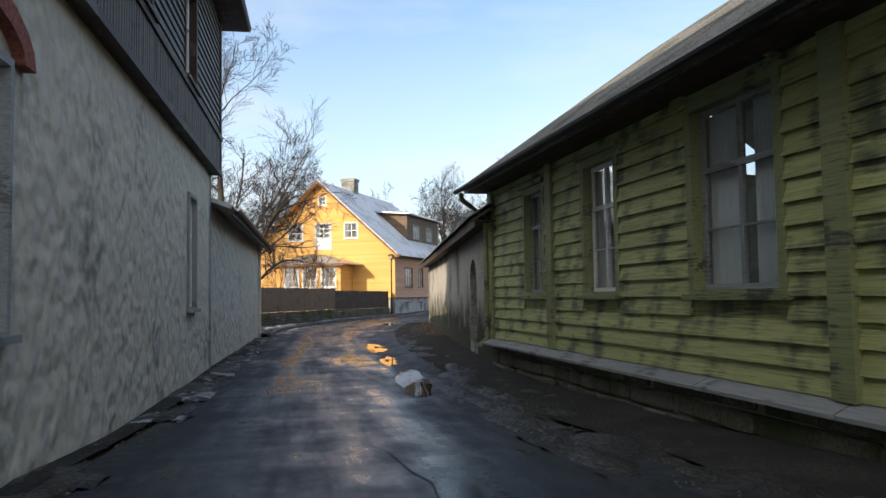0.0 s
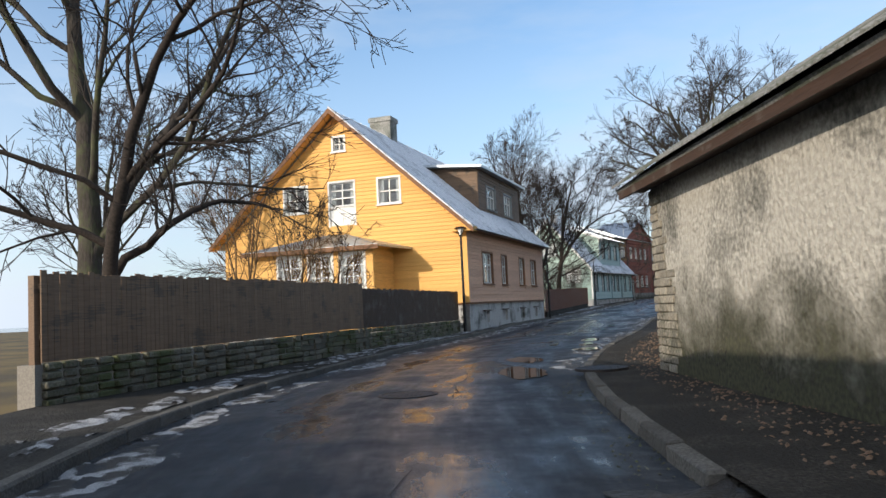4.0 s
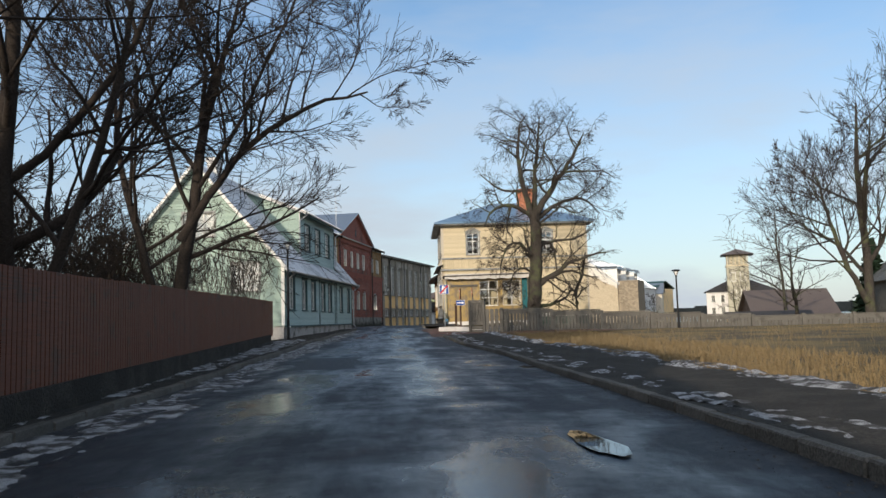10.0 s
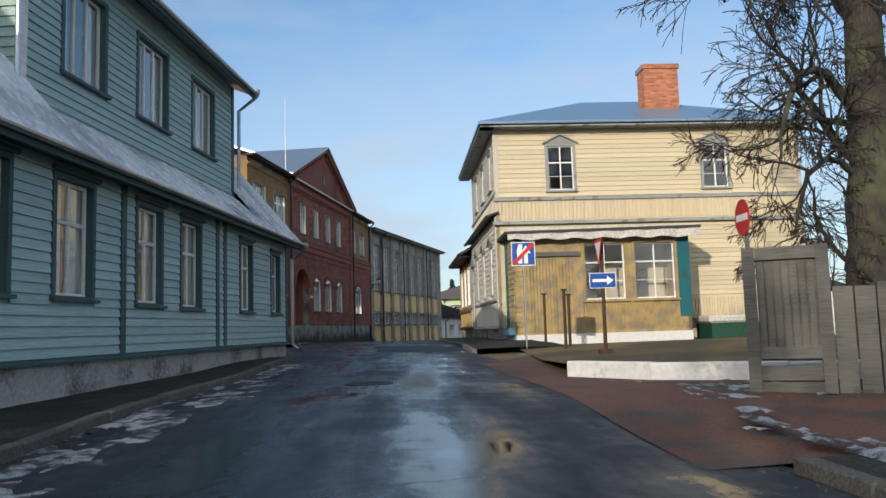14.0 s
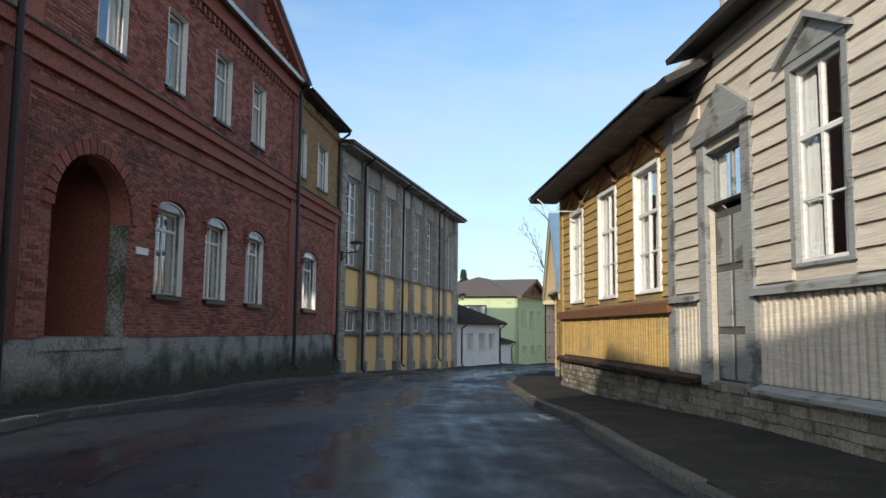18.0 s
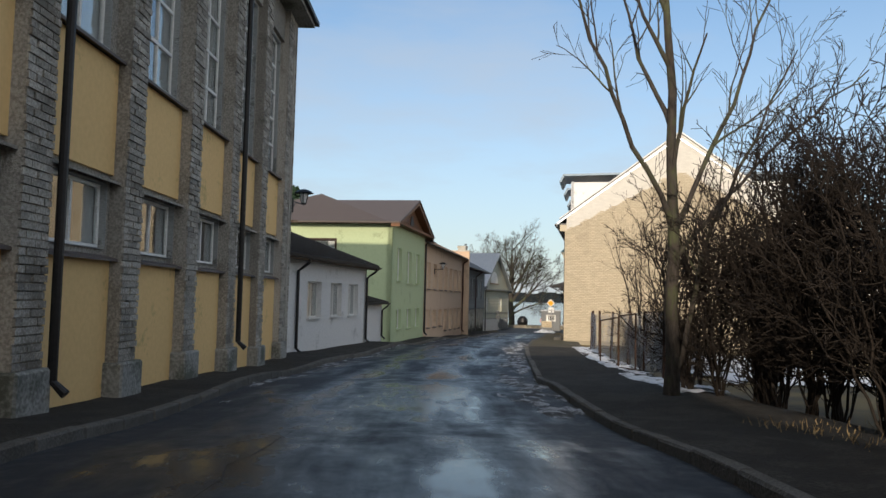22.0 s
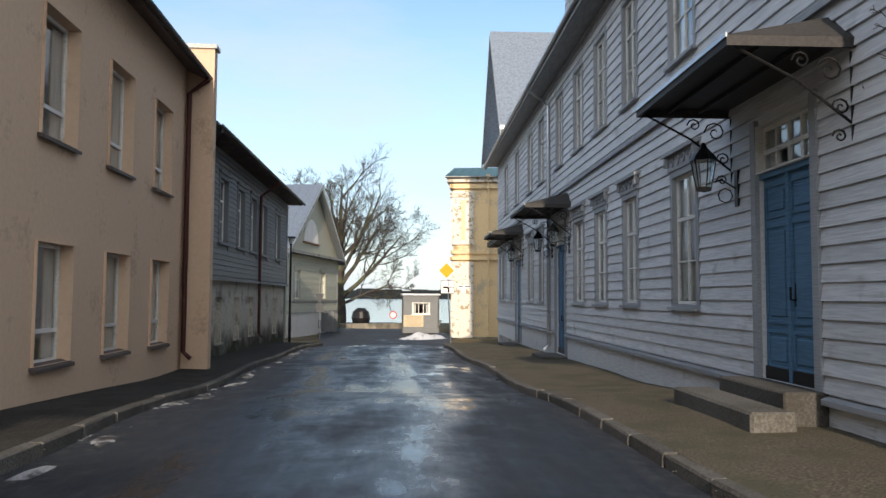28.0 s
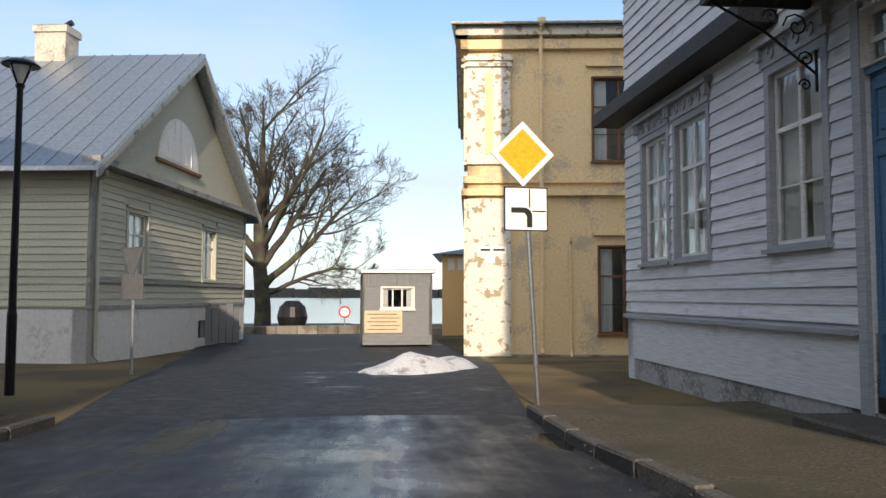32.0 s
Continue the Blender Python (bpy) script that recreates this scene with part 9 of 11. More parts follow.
for k, (x, y, h) in enumerate(((5.0, 101.8, 4.0), (6.1, 105.4, 4.6), (6.9, 108.6, 4.2), (3.6, 99.0, 3.2))):
    tree((x, y, 0.2), [([(0, 0, -0.2), (a * 0.35, b * 0.35, h * 0.45), (a, b, h)], 0.03, 0.01) for a, b in ((0.2, 0.1), (-0.8, 0.5), (0.7, -0.5), (-0.4, -0.7), (0.5, 0.8), (1.1, 0.2))], "bare lilac bush with grey stems against the gable", 30 + k,
         [(6, 0.42, 30, 0.06, 0.1, 0.2), (5, 0.45, 35, 0.05, 0.14, 0.2), (3, 0.5, 40, 0.03, 0.16, 0.2)], GREY_WOOD, TWIG, name="shrub", category="shrub")
rng = random.Random(17)
for k in range(11):
    t = k / 10
    x, y = 0.3 + 5.4 * t - rng.uniform(1.4, 3.6), 81 + 24 * t
    h = rng.uniform(3.4, 5.2)
    tree((x, y, 0.1), [([(0, 0, -0.2), (a * 0.35, b * 0.35, h * 0.45), (a, b, h * rng.uniform(0.8, 1.05))], 0.035, 0.012) for a, b in [(rng.uniform(-1.3, 1.3), rng.uniform(-1.3, 1.3)) for _ in range(7)]], "dense dark bare shrub behind a picket fence", 300 + k,
         [(8, 0.45, 38, 0.04, 0.14, 0.15), (6, 0.5, 42, 0.02, 0.16, 0.15), (4, 0.5, 42, 0.0, 0.18, 0.2)], TWIG, TWIG, 0.009, name="shrub", category="shrub")
# great lime by the footway: leaning stem, second stem low on it
tree((9.4, 70.45, -0.5), [([(0, 0, -0.2), (-0.15, 0.1, 1.2), (0.35, 0.2, 3.0), (0.75, 0.3, 5.0), (0.45, 0.2, 7.2), (-0.5, 0.1, 9.4), (-1.6, 0, 12.2)], 0.34, 0.06), ([(0.5, 0.2, 5.6), (-0.6, 0.2, 7.0), (-2.6, 0.1, 8.4), (-5.0, 0.2, 9.4)], 0.13, 0.03), ([(0.0, 0.1, 8.4), (-1.6, -0.4, 9.4), (-3.6, -0.8, 11.2)], 0.11, 0.03),
                          ([(0.1, 0, 1.5), (0.9, 0, 2.3), (1.7, 0.1, 2.8), (2.0, 0.2, 4.6), (2.1, 0.3, 7.0), (2.6, 0.6, 10.0), (3.0, 0.8, 13.2)], 0.27, 0.05),
                          ([(0.5, 0.2, 3.7), (1.5, 0.1, 5.4), (2.3, -0.4, 7.8), (2.5, -0.9, 11.5)], 0.2, 0.04),
                          ([(0.72, 0.3, 4.6), (1.0, 0.9, 7.2), (0.9, 1.7, 10.2), (0.8, 2.2, 13.5)], 0.2, 0.04),
                          ([(0.6, 0.2, 4.2), (-0.6, 0.1, 4.7), (-2.4, -0.3, 4.5), (-4.2, -0.6, 5.2)], 0.11, 0.02)],
     "huge leaning bare lime with several stems beside the footway", 41, [(9, 0.6, 50, 0.03, 0.13, 0.3), (7, 0.52, 44, 0.02, 0.12, 0.15), (6, 0.56, 38, 0.0, 0.12, 0.15), (5, 0.68, 34, -0.01, 0.11, 0.2)])
tree((46.9, 110.2, -1.4), [(straight(16.5, (0.8, 0.5), 0.3), 0.36, 0.05), ([(0, 0, 3.0), (-1.8, 0.2, 6.0), (-3.2, 0.5, 11.5)], 0.2, 0.04)], "tall bare park tree beyond the plank fence", 43, LIME, thinnest=0.011)
# old weeping tree in front of the cream house
tree((27.3, 119.5, -0.1), [([(0, 0, -0.3), (-0.25, 0.1, 2.0), (0.15, 0, 5.0), (0.1, 0, 8.6)], 0.52, 0.34), ([(0.05, 0, 8.0), (-0.6, 0.2, 10.2), (-0.9, 0.4, 12.6), (-0.5, 0.5, 15.0)], 0.24, 0.04), ([(0.1, 0, 8.2), (1.3, -0.1, 10.0), (2.8, -0.3, 12.0), (4.0, -0.4, 14.2)], 0.26, 0.04),
                           ([(0.1, 0, 8.3), (0.6, 0.9, 11.0), (1.2, 1.3, 13.6), (1.6, 1.6, 15.8)], 0.2, 0.03), ([(0, 0, 8.2), (-1.6, -0.2, 9.0), (-3.2, -0.4, 8.7), (-3.9, -0.5, 7.4)], 0.17, 0.03), ([(0.1, 0, 8.0), (1.9, 0, 9.2), (4.0, 0.1, 9.8), (5.4, 0.2, 8.6)], 0.17, 0.03),
                           ([(0, 0, 5.4), (-1.3, -0.3, 6.4), (-2.4, -0.5, 6.2), (-2.9, -0.6, 4.4)], 0.12, 0.02), ([(0.1, 0, 5.9), (1.3, 0.1, 6.6), (1.7, 0.2, 5.6), (1.8, 0.2, 4.2)], 0.11, 0.03), ([(0, 0, 4.2), (-0.9, 0.1, 4.7), (-1.7, 0.1, 4.3), (-2.0, 0.1, 3.0)], 0.08, 0.02)],
     "old pollarded weeping tree with a burred trunk behind a gate", 51, [(10, 0.62, 62, 0.03, 0.2, 0.25), (7, 0.5, 48, -0.02, 0.16, 0.15), (5, 0.62, 40, -0.1, 0.12, 0.15), (3, 0.9, 30, -0.18, 0.09, 0.25)], thinnest=0.0075)
tree((33.6, 126.5, 0.0), [([(0, 0, -0.2), (0.9, 0, 1.4), (0.5, 0, 3.0), (1.5, 0.2, 4.4), (1.9, 0.3, 6.3)], 0.2, 0.05)], "small crooked pollard beside the cream house", 52, [(9, 0.4, 50, 0.05, 0.2, 0.3), (6, 0.5, 45, 0.02, 0.2, 0.2), (5, 0.5, 42, 0.0, 0.2, 0.2)])
tree((26.2, 118.2, 0.7), [([(0, 0, -0.2), (0.05, 0.1, 0.5), (-0.2, 0.2, 1.0), (-0.5, 0.3, 1.5)], 0.07, 0.02), ([(0, 0, 0.1), (0.4, -0.1, 0.8), (0.5, 0, 1.6)], 0.06, 0.02)], "small gnarled bush on the raised bed", 53, [(8, 0.5, 50, 0.03, 0.18, 0.2), (6, 0.5, 42, 0.03, 0.15, 0.2), (5, 0.5, 38, 0.0, 0.14, 0.2)], TWIG, TWIG, 0.005, name="shrub", category="shrub")
# thicket beyond the yellow fence
rng = random.Random(8)
for k in range(13):
    x, y = 43.3 + k * 0.27 + rng.uniform(-0.3, 0.9), 172.6 + k * 0.46 + rng.uniform(-0.5, 0.4)
    h = rng.uniform(2.4, 3.9)
    tree((x, y, ground_z(x, y)), [([(0, 0, -0.2), (a * 0.4, b * 0.4, h * 0.45), (a, b, h * rng.uniform(0.8, 1.1))], 0.02, 0.007) for a, b in [(rng.uniform(-1, 1), rng.uniform(-1, 1)) for _ in range(12)]],
         "dense dark bare bush by the footway", 60 + k, [(7, 0.42, 34, 0.05, 0.14, 0.1), (6, 0.45, 40, 0.02, 0.16, 0.15), (3, 0.55, 40, 0.0, 0.16, 0.2)], TWIG_DARK, TWIG_DARK, 0.006, name="bush", category="bush")
tree((45.2, 177.6, -0.5), [([(0, 0, -0.2), (0.1, 0, 4), (-0.1, 0.1, 7), (0.0, 0.1, 10.2)], 0.13, 0.015), ([(0, 0, 3.2), (-1.2, 0.3, 5.2), (-2.2, 0.6, 8.0)], 0.05, 0.01), ([(0, 0, 2.9), (1.2, -0.2, 5.0), (2.9, -0.4, 8.6)], 0.05, 0.01), ([(0, 0, 0.3), (0.6, -0.6, 3.6), (1.6, -1.4, 6.2)], 0.05, 0.01), ([(0, 0, 2.4), (1.6, -0.6, 4.4), (4.0, -1.4, 6.3)], 0.04, 0.01)],
     "tall thin bare willow sapling with pale stems", 80, [(7, 0.36, 30, 0.08, 0.1, 0.3), (5, 0.5, 32, 0.05, 0.08, 0.2), (3, 0.6, 34, 0.03, 0.08, 0.2)], BARK, TWIG, 0.005)
for k, (x, y, h) in enumerate(((55.3, 187.2, 4.4), (53.6, 184.6, 4.6), (74.7, 210.2, 4.0))):
    tree((x, y, ground_z(x, y) + 0.05), [([(0, 0, -0.2), (a * 0.4, b * 0.4, h * 0.5), (a, b, h)], 0.035, 0.008) for a, b in ((0.1, 0.1), (-0.9, 0.5), (0.9, -0.6), (0.4, 0.7))], "thin bare sapling growing by a fence", 84 + k,
         [(7, 0.4, 34, 0.07, 0.1, 0.2), (5, 0.45, 38, 0.04, 0.14, 0.2), (3, 0.5, 40, 0.02, 0.14, 0.2)], TWIG, TWIG, 0.004, name="sapling", category="sapling")
for k in range(14):
    x, y = 50.0 + k * 0.36 + rng.uniform(-0.2, 0.3), 180.6 + k * 0.5
    tree((x, y, ground_z(x, y) + 0.05), [([(0, 0, -0.1), (a * 0.4, b * 0.4, 0.8), (a, b, rng.uniform(1.0, 1.6))], 0.012, 0.005) for a, b in [(rng.uniform(-0.6, 0.6), rng.uniform(-0.6, 0.6)) for _ in range(9)]], "tangled dead brambles along a wire fence", 90 + k,
         [(6, 0.45, 40, 0.03, 0.15, 0.1), (5, 0.5, 40, 0.0, 0.16, 0.1)], TWIG, TWIG, 0.0035, name="bramble", category="bush")
# old ash by the quay
tree((114.4, 266.2, -3.9), [([(0, 0, -0.3), (-0.2, 0, 3.0), (-0.4, 0.1, 6.5), (-0.2, 0.2, 9.5), (-0.1, 0.2, 13.2)], 0.55, 0.08), ([(-0.2, 0, 3.4), (1.8, -1.0, 5.4), (3.8, -2.0, 7.8), (5.0, -2.8, 9.6)], 0.24, 0.04), ([(-0.2, 0, 5.8), (1.6, -0.6, 9.0), (2.6, -1.2, 12.6)], 0.18, 0.04), ([(-0.3, 0, 4.6), (1.4, -1.0, 7.4), (3.0, -2.0, 10.8)], 0.24, 0.04), ([(-0.3, 0.1, 5.0), (-2.2, 1.4, 8.4), (-3.4, 2.3, 12.8)], 0.25, 0.04), ([(-0.2, 0, 2.8), (1.4, -1.2, 3.8), (3.2, -2.5, 4.6), (4.6, -3.4, 4.5)], 0.16, 0.03), ([(-0.3, 0, 5.4), (0.6, 0.8, 9.0), (1.4, 1.0, 13.8)], 0.2, 0.04)],
     "great spreading bare ash tree beside the quay", 99, [(9, 0.62, 46, 0.06, 0.11, 0.25), (7, 0.58, 40, 0.05, 0.1, 0.2), (6, 0.58, 36, 0.04, 0.1, 0.2), (5, 0.62, 32, 0.03, 0.1, 0.2)], BARK, BARK, 0.009)


def conifer(base, h, r, label, seed):
    rs = np.random.RandomState(seed)
    ob = root("conifer", Matrix.Translation(base), label, "tree")
    bm = bmesh.new()
    tube(bm, [(0, 0, -0.3), (0, 0, h)], 0.2, 8, 0.03)
    part("trunk", bm, BARK, ob)
    t = rs.rand(420) ** 0.8
    a = rs.rand(420) * math.tau
    ln = r * (1 - t) * rs.uniform(0.6, 1.1, 420) + 0.25
    s = np.stack([0 * t, 0 * t, h * (0.16 + 0.84 * t)], 1)
    d = np.stack([np.cos(a), np.sin(a), -0.25 + 0.5 * t], 1)
    P = np.stack([s + d * (ln * k)[:, None] + np.array([0, 0, -0.18]) * (k * k) for k in (0, 0.3, 0.6, 0.85, 1.0)], 1)
    R = np.array([0.02, 0.12, 0.15, 0.1, 0.02])[None] * np.ones((420, 1)) * rs.uniform(0.7, 1.3, (420, 1))
    Q, S = sprout(rs, P, np.full(P.shape[:2], 0.06), 4, 0.45, 50, 4, -0.05, 0.1, 0.3)
    for nm, pp, rr in (("boughs", P, R), ("sprays", Q, S * 0 + np.array([0.03, 0.06, 0.045, 0.01]))):
        me = tube_mesh(nm, pp, rr, 4)
        me.materials.append(NEEDLE)
        o = new(nm, me)
        o.parent = ob
        tagged(o, kind="stuff")
    return ob


conifer((55.4, 217.6, -1.5), 10.0, 2.1, "dark green spruce standing behind the white annexe", 5)
conifer((58.0, 119.5, -1.2), 8.0, 1.8, "dark spruce in a distant garden", 6)

# ---------------------------------------------------------------- yellow gatehouse
YS = Plot("yellow_gatehouse", (36.54, 162.84), 22, "right", "small yellow wooden gatehouse with a steep blue sheet roof", "house")
f, fn = YS.street(), YS.near()
YW = 3.8
gable = lambda a: min(3.42 + (a + 0.05) * 1.44, 3.42 + (YW + 0.05 - a) * 1.44)
win = (1.35, 2.1, 1.5, 3.0)
wl = part("wall", wall_bm(f, 0, YW, 0.35, 6.3, 0.2, [win, (1.6, 2.2, 4.1, 4.9)], gable), YELLOW, YS.ob)
siding(f, 0.08, YW - 0.08, 0.62, 3.3, 0.2, YELLOW, wl, [(0.95, 2.5, 1.35, 3.12)], None, 0.03)
siding(f, 0.08, YW - 0.08, 3.55, 6.0, 0.2, YELLOW, wl, [(1.5, 2.3, 4.0, 5.0)], gable, 0.03)
window(f, *win, YS.ob, casing=CREAM, sash=WHITE, cols=2, rows=(0.62,), cw=0.06, curtain=0.7)
window(f, 1.6, 2.2, 4.1, 4.9, YS.ob, casing=CREAM, sash=WHITE, cols=2, rows=(), cw=0.06)
for a, b in ((0.92, 1.27), (2.18, 2.53)):
    sh = part("shutter", box_bm(f, a, b, 0.03, 0.06, 1.5, 3.05), YELLOW, YS.ob, "open yellow plank shutter")
    part("latch", box_bm(f, (a + b) / 2 - 0.03, (a + b) / 2 + 0.03, 0.06, 0.08, 2.2, 2.26), BLACK, sh)
wn_ = part("wall", wall_bm(fn, 0.2, 6.0, 0.35, 3.5, 0.2), YELLOW, YS.ob)
siding(fn, 0.1, 6.0, 0.62, 3.4, 0.2, YELLOW, wn_, (), None, 0.03)
part("wall", wall_bm(YS.far(YW), 0.2, 6.0, 0.35, 3.5, 0.2), YELLOW, YS.ob)
part("wall", wall_bm(YS.back(6.0), 0, YW, 0.35, 3.5, 0.2), YELLOW, YS.ob)
for q0, q1, g_ in ((-0.03, 0.22, f), (YW - 0.22, YW + 0.03, f)):
    part("corner_board", box_bm(g_, q0, q1, 0.0, 0.05, 0.5, 3.42), CREAM, YS.ob)
part("corner_board", box_bm(fn, 0, 0.22, 0.0, 0.05, 0.5, 3.42), CREAM, YS.ob)
part("plinth", box_bm(lambda a, o, z: YS.at(a, o, z), -0.03, YW + 0.03, -0.03, 6.03, -0.4, 0.5), PLINTH, YS.ob)
part("drip_board", box_bm(lambda a, o, z: YS.at(a, o, z), -0.07, YW + 0.07, -0.07, 6.07, 0.5, 0.55), CREAM_GREY, YS.ob)
part("cornice", box_bm(f, -0.3, YW + 0.3, 0, 0.3, 3.36, 3.46), CREAM_GREY, YS.ob)
mid, AP = YW / 2, 6.35
for sgn in (-1, 1):
    e = mid + sgn * 2.4
    ze = 3.28
    bm = bmesh.new()
    prism(bm, [(mid, AP), (e, ze), (e, ze - 0.1), (mid, AP - 0.14)], lambda s, z: YS.at(s, -0.5, z), lambda s, z: YS.at(s, 6.3, z))
    rf = part("roof", bm, ROOF_BLUE, YS.ob)
    bm = bmesh.new()
    for k in range(11):
        d = -0.45 + k * 0.66
        prism(bm, [(mid, AP + 0.03), (e, ze + 0.03), (e, ze), (mid, AP)], lambda s, z: YS.at(s, d - 0.012, z), lambda s, z: YS.at(s, d + 0.012, z))
    part("seams", bm, ROOF_BLUE, rf, kind="stuff")
    bm = bmesh.new()
    prism(bm, [(mid, AP - 0.14), (e, ze - 0.1), (e, ze - 0.24), (mid, AP - 0.34)], lambda s, z: YS.at(s, -0.47, z), lambda s, z: YS.at(s, -0.43, z))
    part("barge_board", bm, CREAM, YS.ob)
    bm = bmesh.new()
    prism(bm, [(mid, AP - 0.15), (e, ze - 0.11), (e, ze - 0.14), (mid, AP - 0.18)], lambda s, z: YS.at(s, -0.43, z), lambda s, z: YS.at(s, 0.0, z))
    part("soffit", bm, CREAM, YS.ob)
    part("eave_board", box_bm(lambda a, o, z: YS.at(a, o, z), e - 0.02, e + 0.02, -0.45, 6.3, ze - 0.28, ze - 0.1), CREAM, YS.ob)
    part("snow_guard", box_bm(lambda a, o, z: YS.at(a, o, z), e - sgn * 0.2 - 0.02, e - sgn * 0.2 + 0.02, -0.1, 6.3, ze + 0.24, ze + 0.31), ROOF_DARK, YS.ob)
bm = bmesh.new()
lathe(bm, [(0.12, 0), (0.12, 0.25), (0.07, 0.32), (0.07, 0.4), (0.045, 0.45), (0.055, 0.5), (0.03, 0.56), (0.012, 1.05)], 10, YS.at(mid, 0.1, AP - 0.08))
part("finial", bm, WHITE, YS.ob, "white turned wooden finial")
part("meter_box", box_bm(fn, 0.42, 0.66, 0.03, 0.15, 3.0, 3.22), GALVANIZED, YS.ob)
bm = bmesh.new()
tube(bm, [fn(0.58, 0.07, 3.0), fn(0.58, 0.07, 0.8)], 0.02, 6)
part("conduit", bm, GALVANIZED, YS.ob)

# gate between the long house and the gatehouse
GT = Plot("wooden_gate", (33.75, 158.25), 27.5, "right", "yellow plank double gate in a black steel frame", "gate")
f = lambda a, o, z: GT.at(a, -o, z)
for a in (0.0, 3.75):
    bm = bmesh.new()
    tube(bm, [f(a, 0, 0.0), f(a, 0, 2.1)], 0.075, 10)
    part("post", bm, BLACK, GT.ob)
for a0, a1 in ((0.12, 1.3), (1.36, 3.65)):
    bm = bmesh.new()
    tube(bm, [f(a0, 0, 0.45), f(a0, 0, 1.98), f(a1, 0, 1.98), f(a1, 0, 0.45), f(a0, 0, 0.45)], 0.028, 6)
    fr = part("leaf", bm, BLACK, GT.ob)
    n = int((a1 - a0) / 0.085)
    for k in range(n):
        x = a0 + 0.03 + k * (a1 - a0 - 0.06) / n
        part("board", box_bm(f, x, x + 0.078, 0.02, 0.045, 0.55, 1.84 + 0.01 * (k % 3)), YELLOW_PALE, fr)

# sheet metal fence
MF = Plot("metal_fence", (38.05, 166.25), 36.5, "right", "ochre sheet metal fence with dark joints", "fence")
f = lambda a, o, z: MF.at(a, -o, z)
s = 0.0
for k, wd in enumerate((0.75, 1.95, 1.95, 1.95, 1.1)):
    z = 0.05 - 0.052 * s
    part("panel", box_bm(f, s + 0.02, s + wd - 0.02, -0.015, 0.02, z, 2.06 - 0.012 * s, 0.008), OCHRE_SHEET, MF.ob)
    bm = bmesh.new()
    bx(bm, f, s - 0.03, s + 0.025, -0.03, 0.03, z - 0.4, 2.1 - 0.012 * s)
    part("post", bm, RUST, MF.ob)
    part("cap", box_bm(f, s, s + wd, -0.05, 0.06, 2.06 - 0.012 * s, 2.1 - 0.012 * s), YELLOW_OLD, MF.ob)
    s += wd

# ---------------------------------------------------------------- wire fences
def wire_fence(name, a, b, h, label, posts, net=0.09, seed=1, sag=0.0):
    """Posts (share of the length, leaning) with a chain-link net between them."""
    rs = random.Random(seed)
    az = math.degrees(math.atan2(b[0] - a[0], b[1] - a[1]))
    pl = Plot(name, a, az, "right", label, "fence")
    L = math.hypot(b[0] - a[0], b[1] - a[1])
    gz = lambda s: ground_z(a[0] + (b[0] - a[0]) * s / L, a[1] + (b[1] - a[1]) * s / L) + 0.04
    for q in posts:
        s = q * L
        bm = bmesh.new()
        tube(bm, [pl.at(s, 0, gz(s) - 0.4), pl.at(s + rs.uniform(-0.05, 0.05), rs.uniform(-0.08, 0.08), gz(s) + h + rs.uniform(0, 0.15))], 0.045, 8)
        part("post", bm, RUST, pl.ob)
    if net:
        P = []
        s = -h
        while s < L:
            for sg in (1, -1):
                p0, p1 = (s, s + h) if sg > 0 else (s + h, s)
                t0, t1 = max(0, (0 - p0) / (p1 - p0), ) if p0 < 0 else 0, 1
                c0, c1 = min(max(p0, 0), L), min(max(p1, 0), L)
                if abs(c1 - c0) > 0.05:
                    h0, h1 = h * (c0 - p0) / (p1 - p0), h * (c1 - p0) / (p1 - p0)
                    P.append([pl.at(c0 + (c1 - c0) * k / 2, 0.02 * math.sin(c0 * 3), gz(c0) + 0.03 + (h0 + (h1 - h0) * k / 2) * 0.95) for k in range(3)])
            s += net
        P = np.array([[tuple(v) for v in r] for r in P])
        me = tube_mesh("netting", P, np.full(P.shape[:2], 0.0022), 3)
        me.materials.append(GALVANIZED)
        o = new("netting", me)
        o.parent = pl.ob
        tagged(o, kind="stuff")
    return pl


wire_fence("wire_fence", (58.7, 193.0), (74.6, 208.4), 1.75, "row of leaning rusty posts with sagging wire netting", (0, 0.145, 0.31, 0.5, 0.69), 0.16, 2)
wire_fence("wire_fence", (49.1, 181.0), (58.5, 192.8), 1.7, "rusty fence posts with old wire netting by the footway", (0.0, 0.17, 0.35, 0.6, 0.8), 0.12, 3)
GF = Plot("wire_gate", (50.2, 182.6), 37.5, "right", "rusty steel gate frame with torn netting", "gate")
bm = bmesh.new()
tube(bm, [GF.at(0, -0.2, -0.5), GF.at(0, -0.2, 0.95), GF.at(2.3, -0.25, 0.85), GF.at(2.3, -0.25, -0.65), GF.at(0, -0.2, -0.5)], 0.025, 6)
part("gate_frame", bm, RUST, GF.ob)
bm = bmesh.new()
tube(bm, [GF.at(2.4, -0.25, -0.65), GF.at(2.4, -0.25, 0.8), GF.at(5.6, -0.3, 0.62), GF.at(5.6, -0.3, -0.85), GF.at(2.4, -0.25, -0.65)], 0.025, 6)
part("gate_frame", bm, RUST, GF.ob)

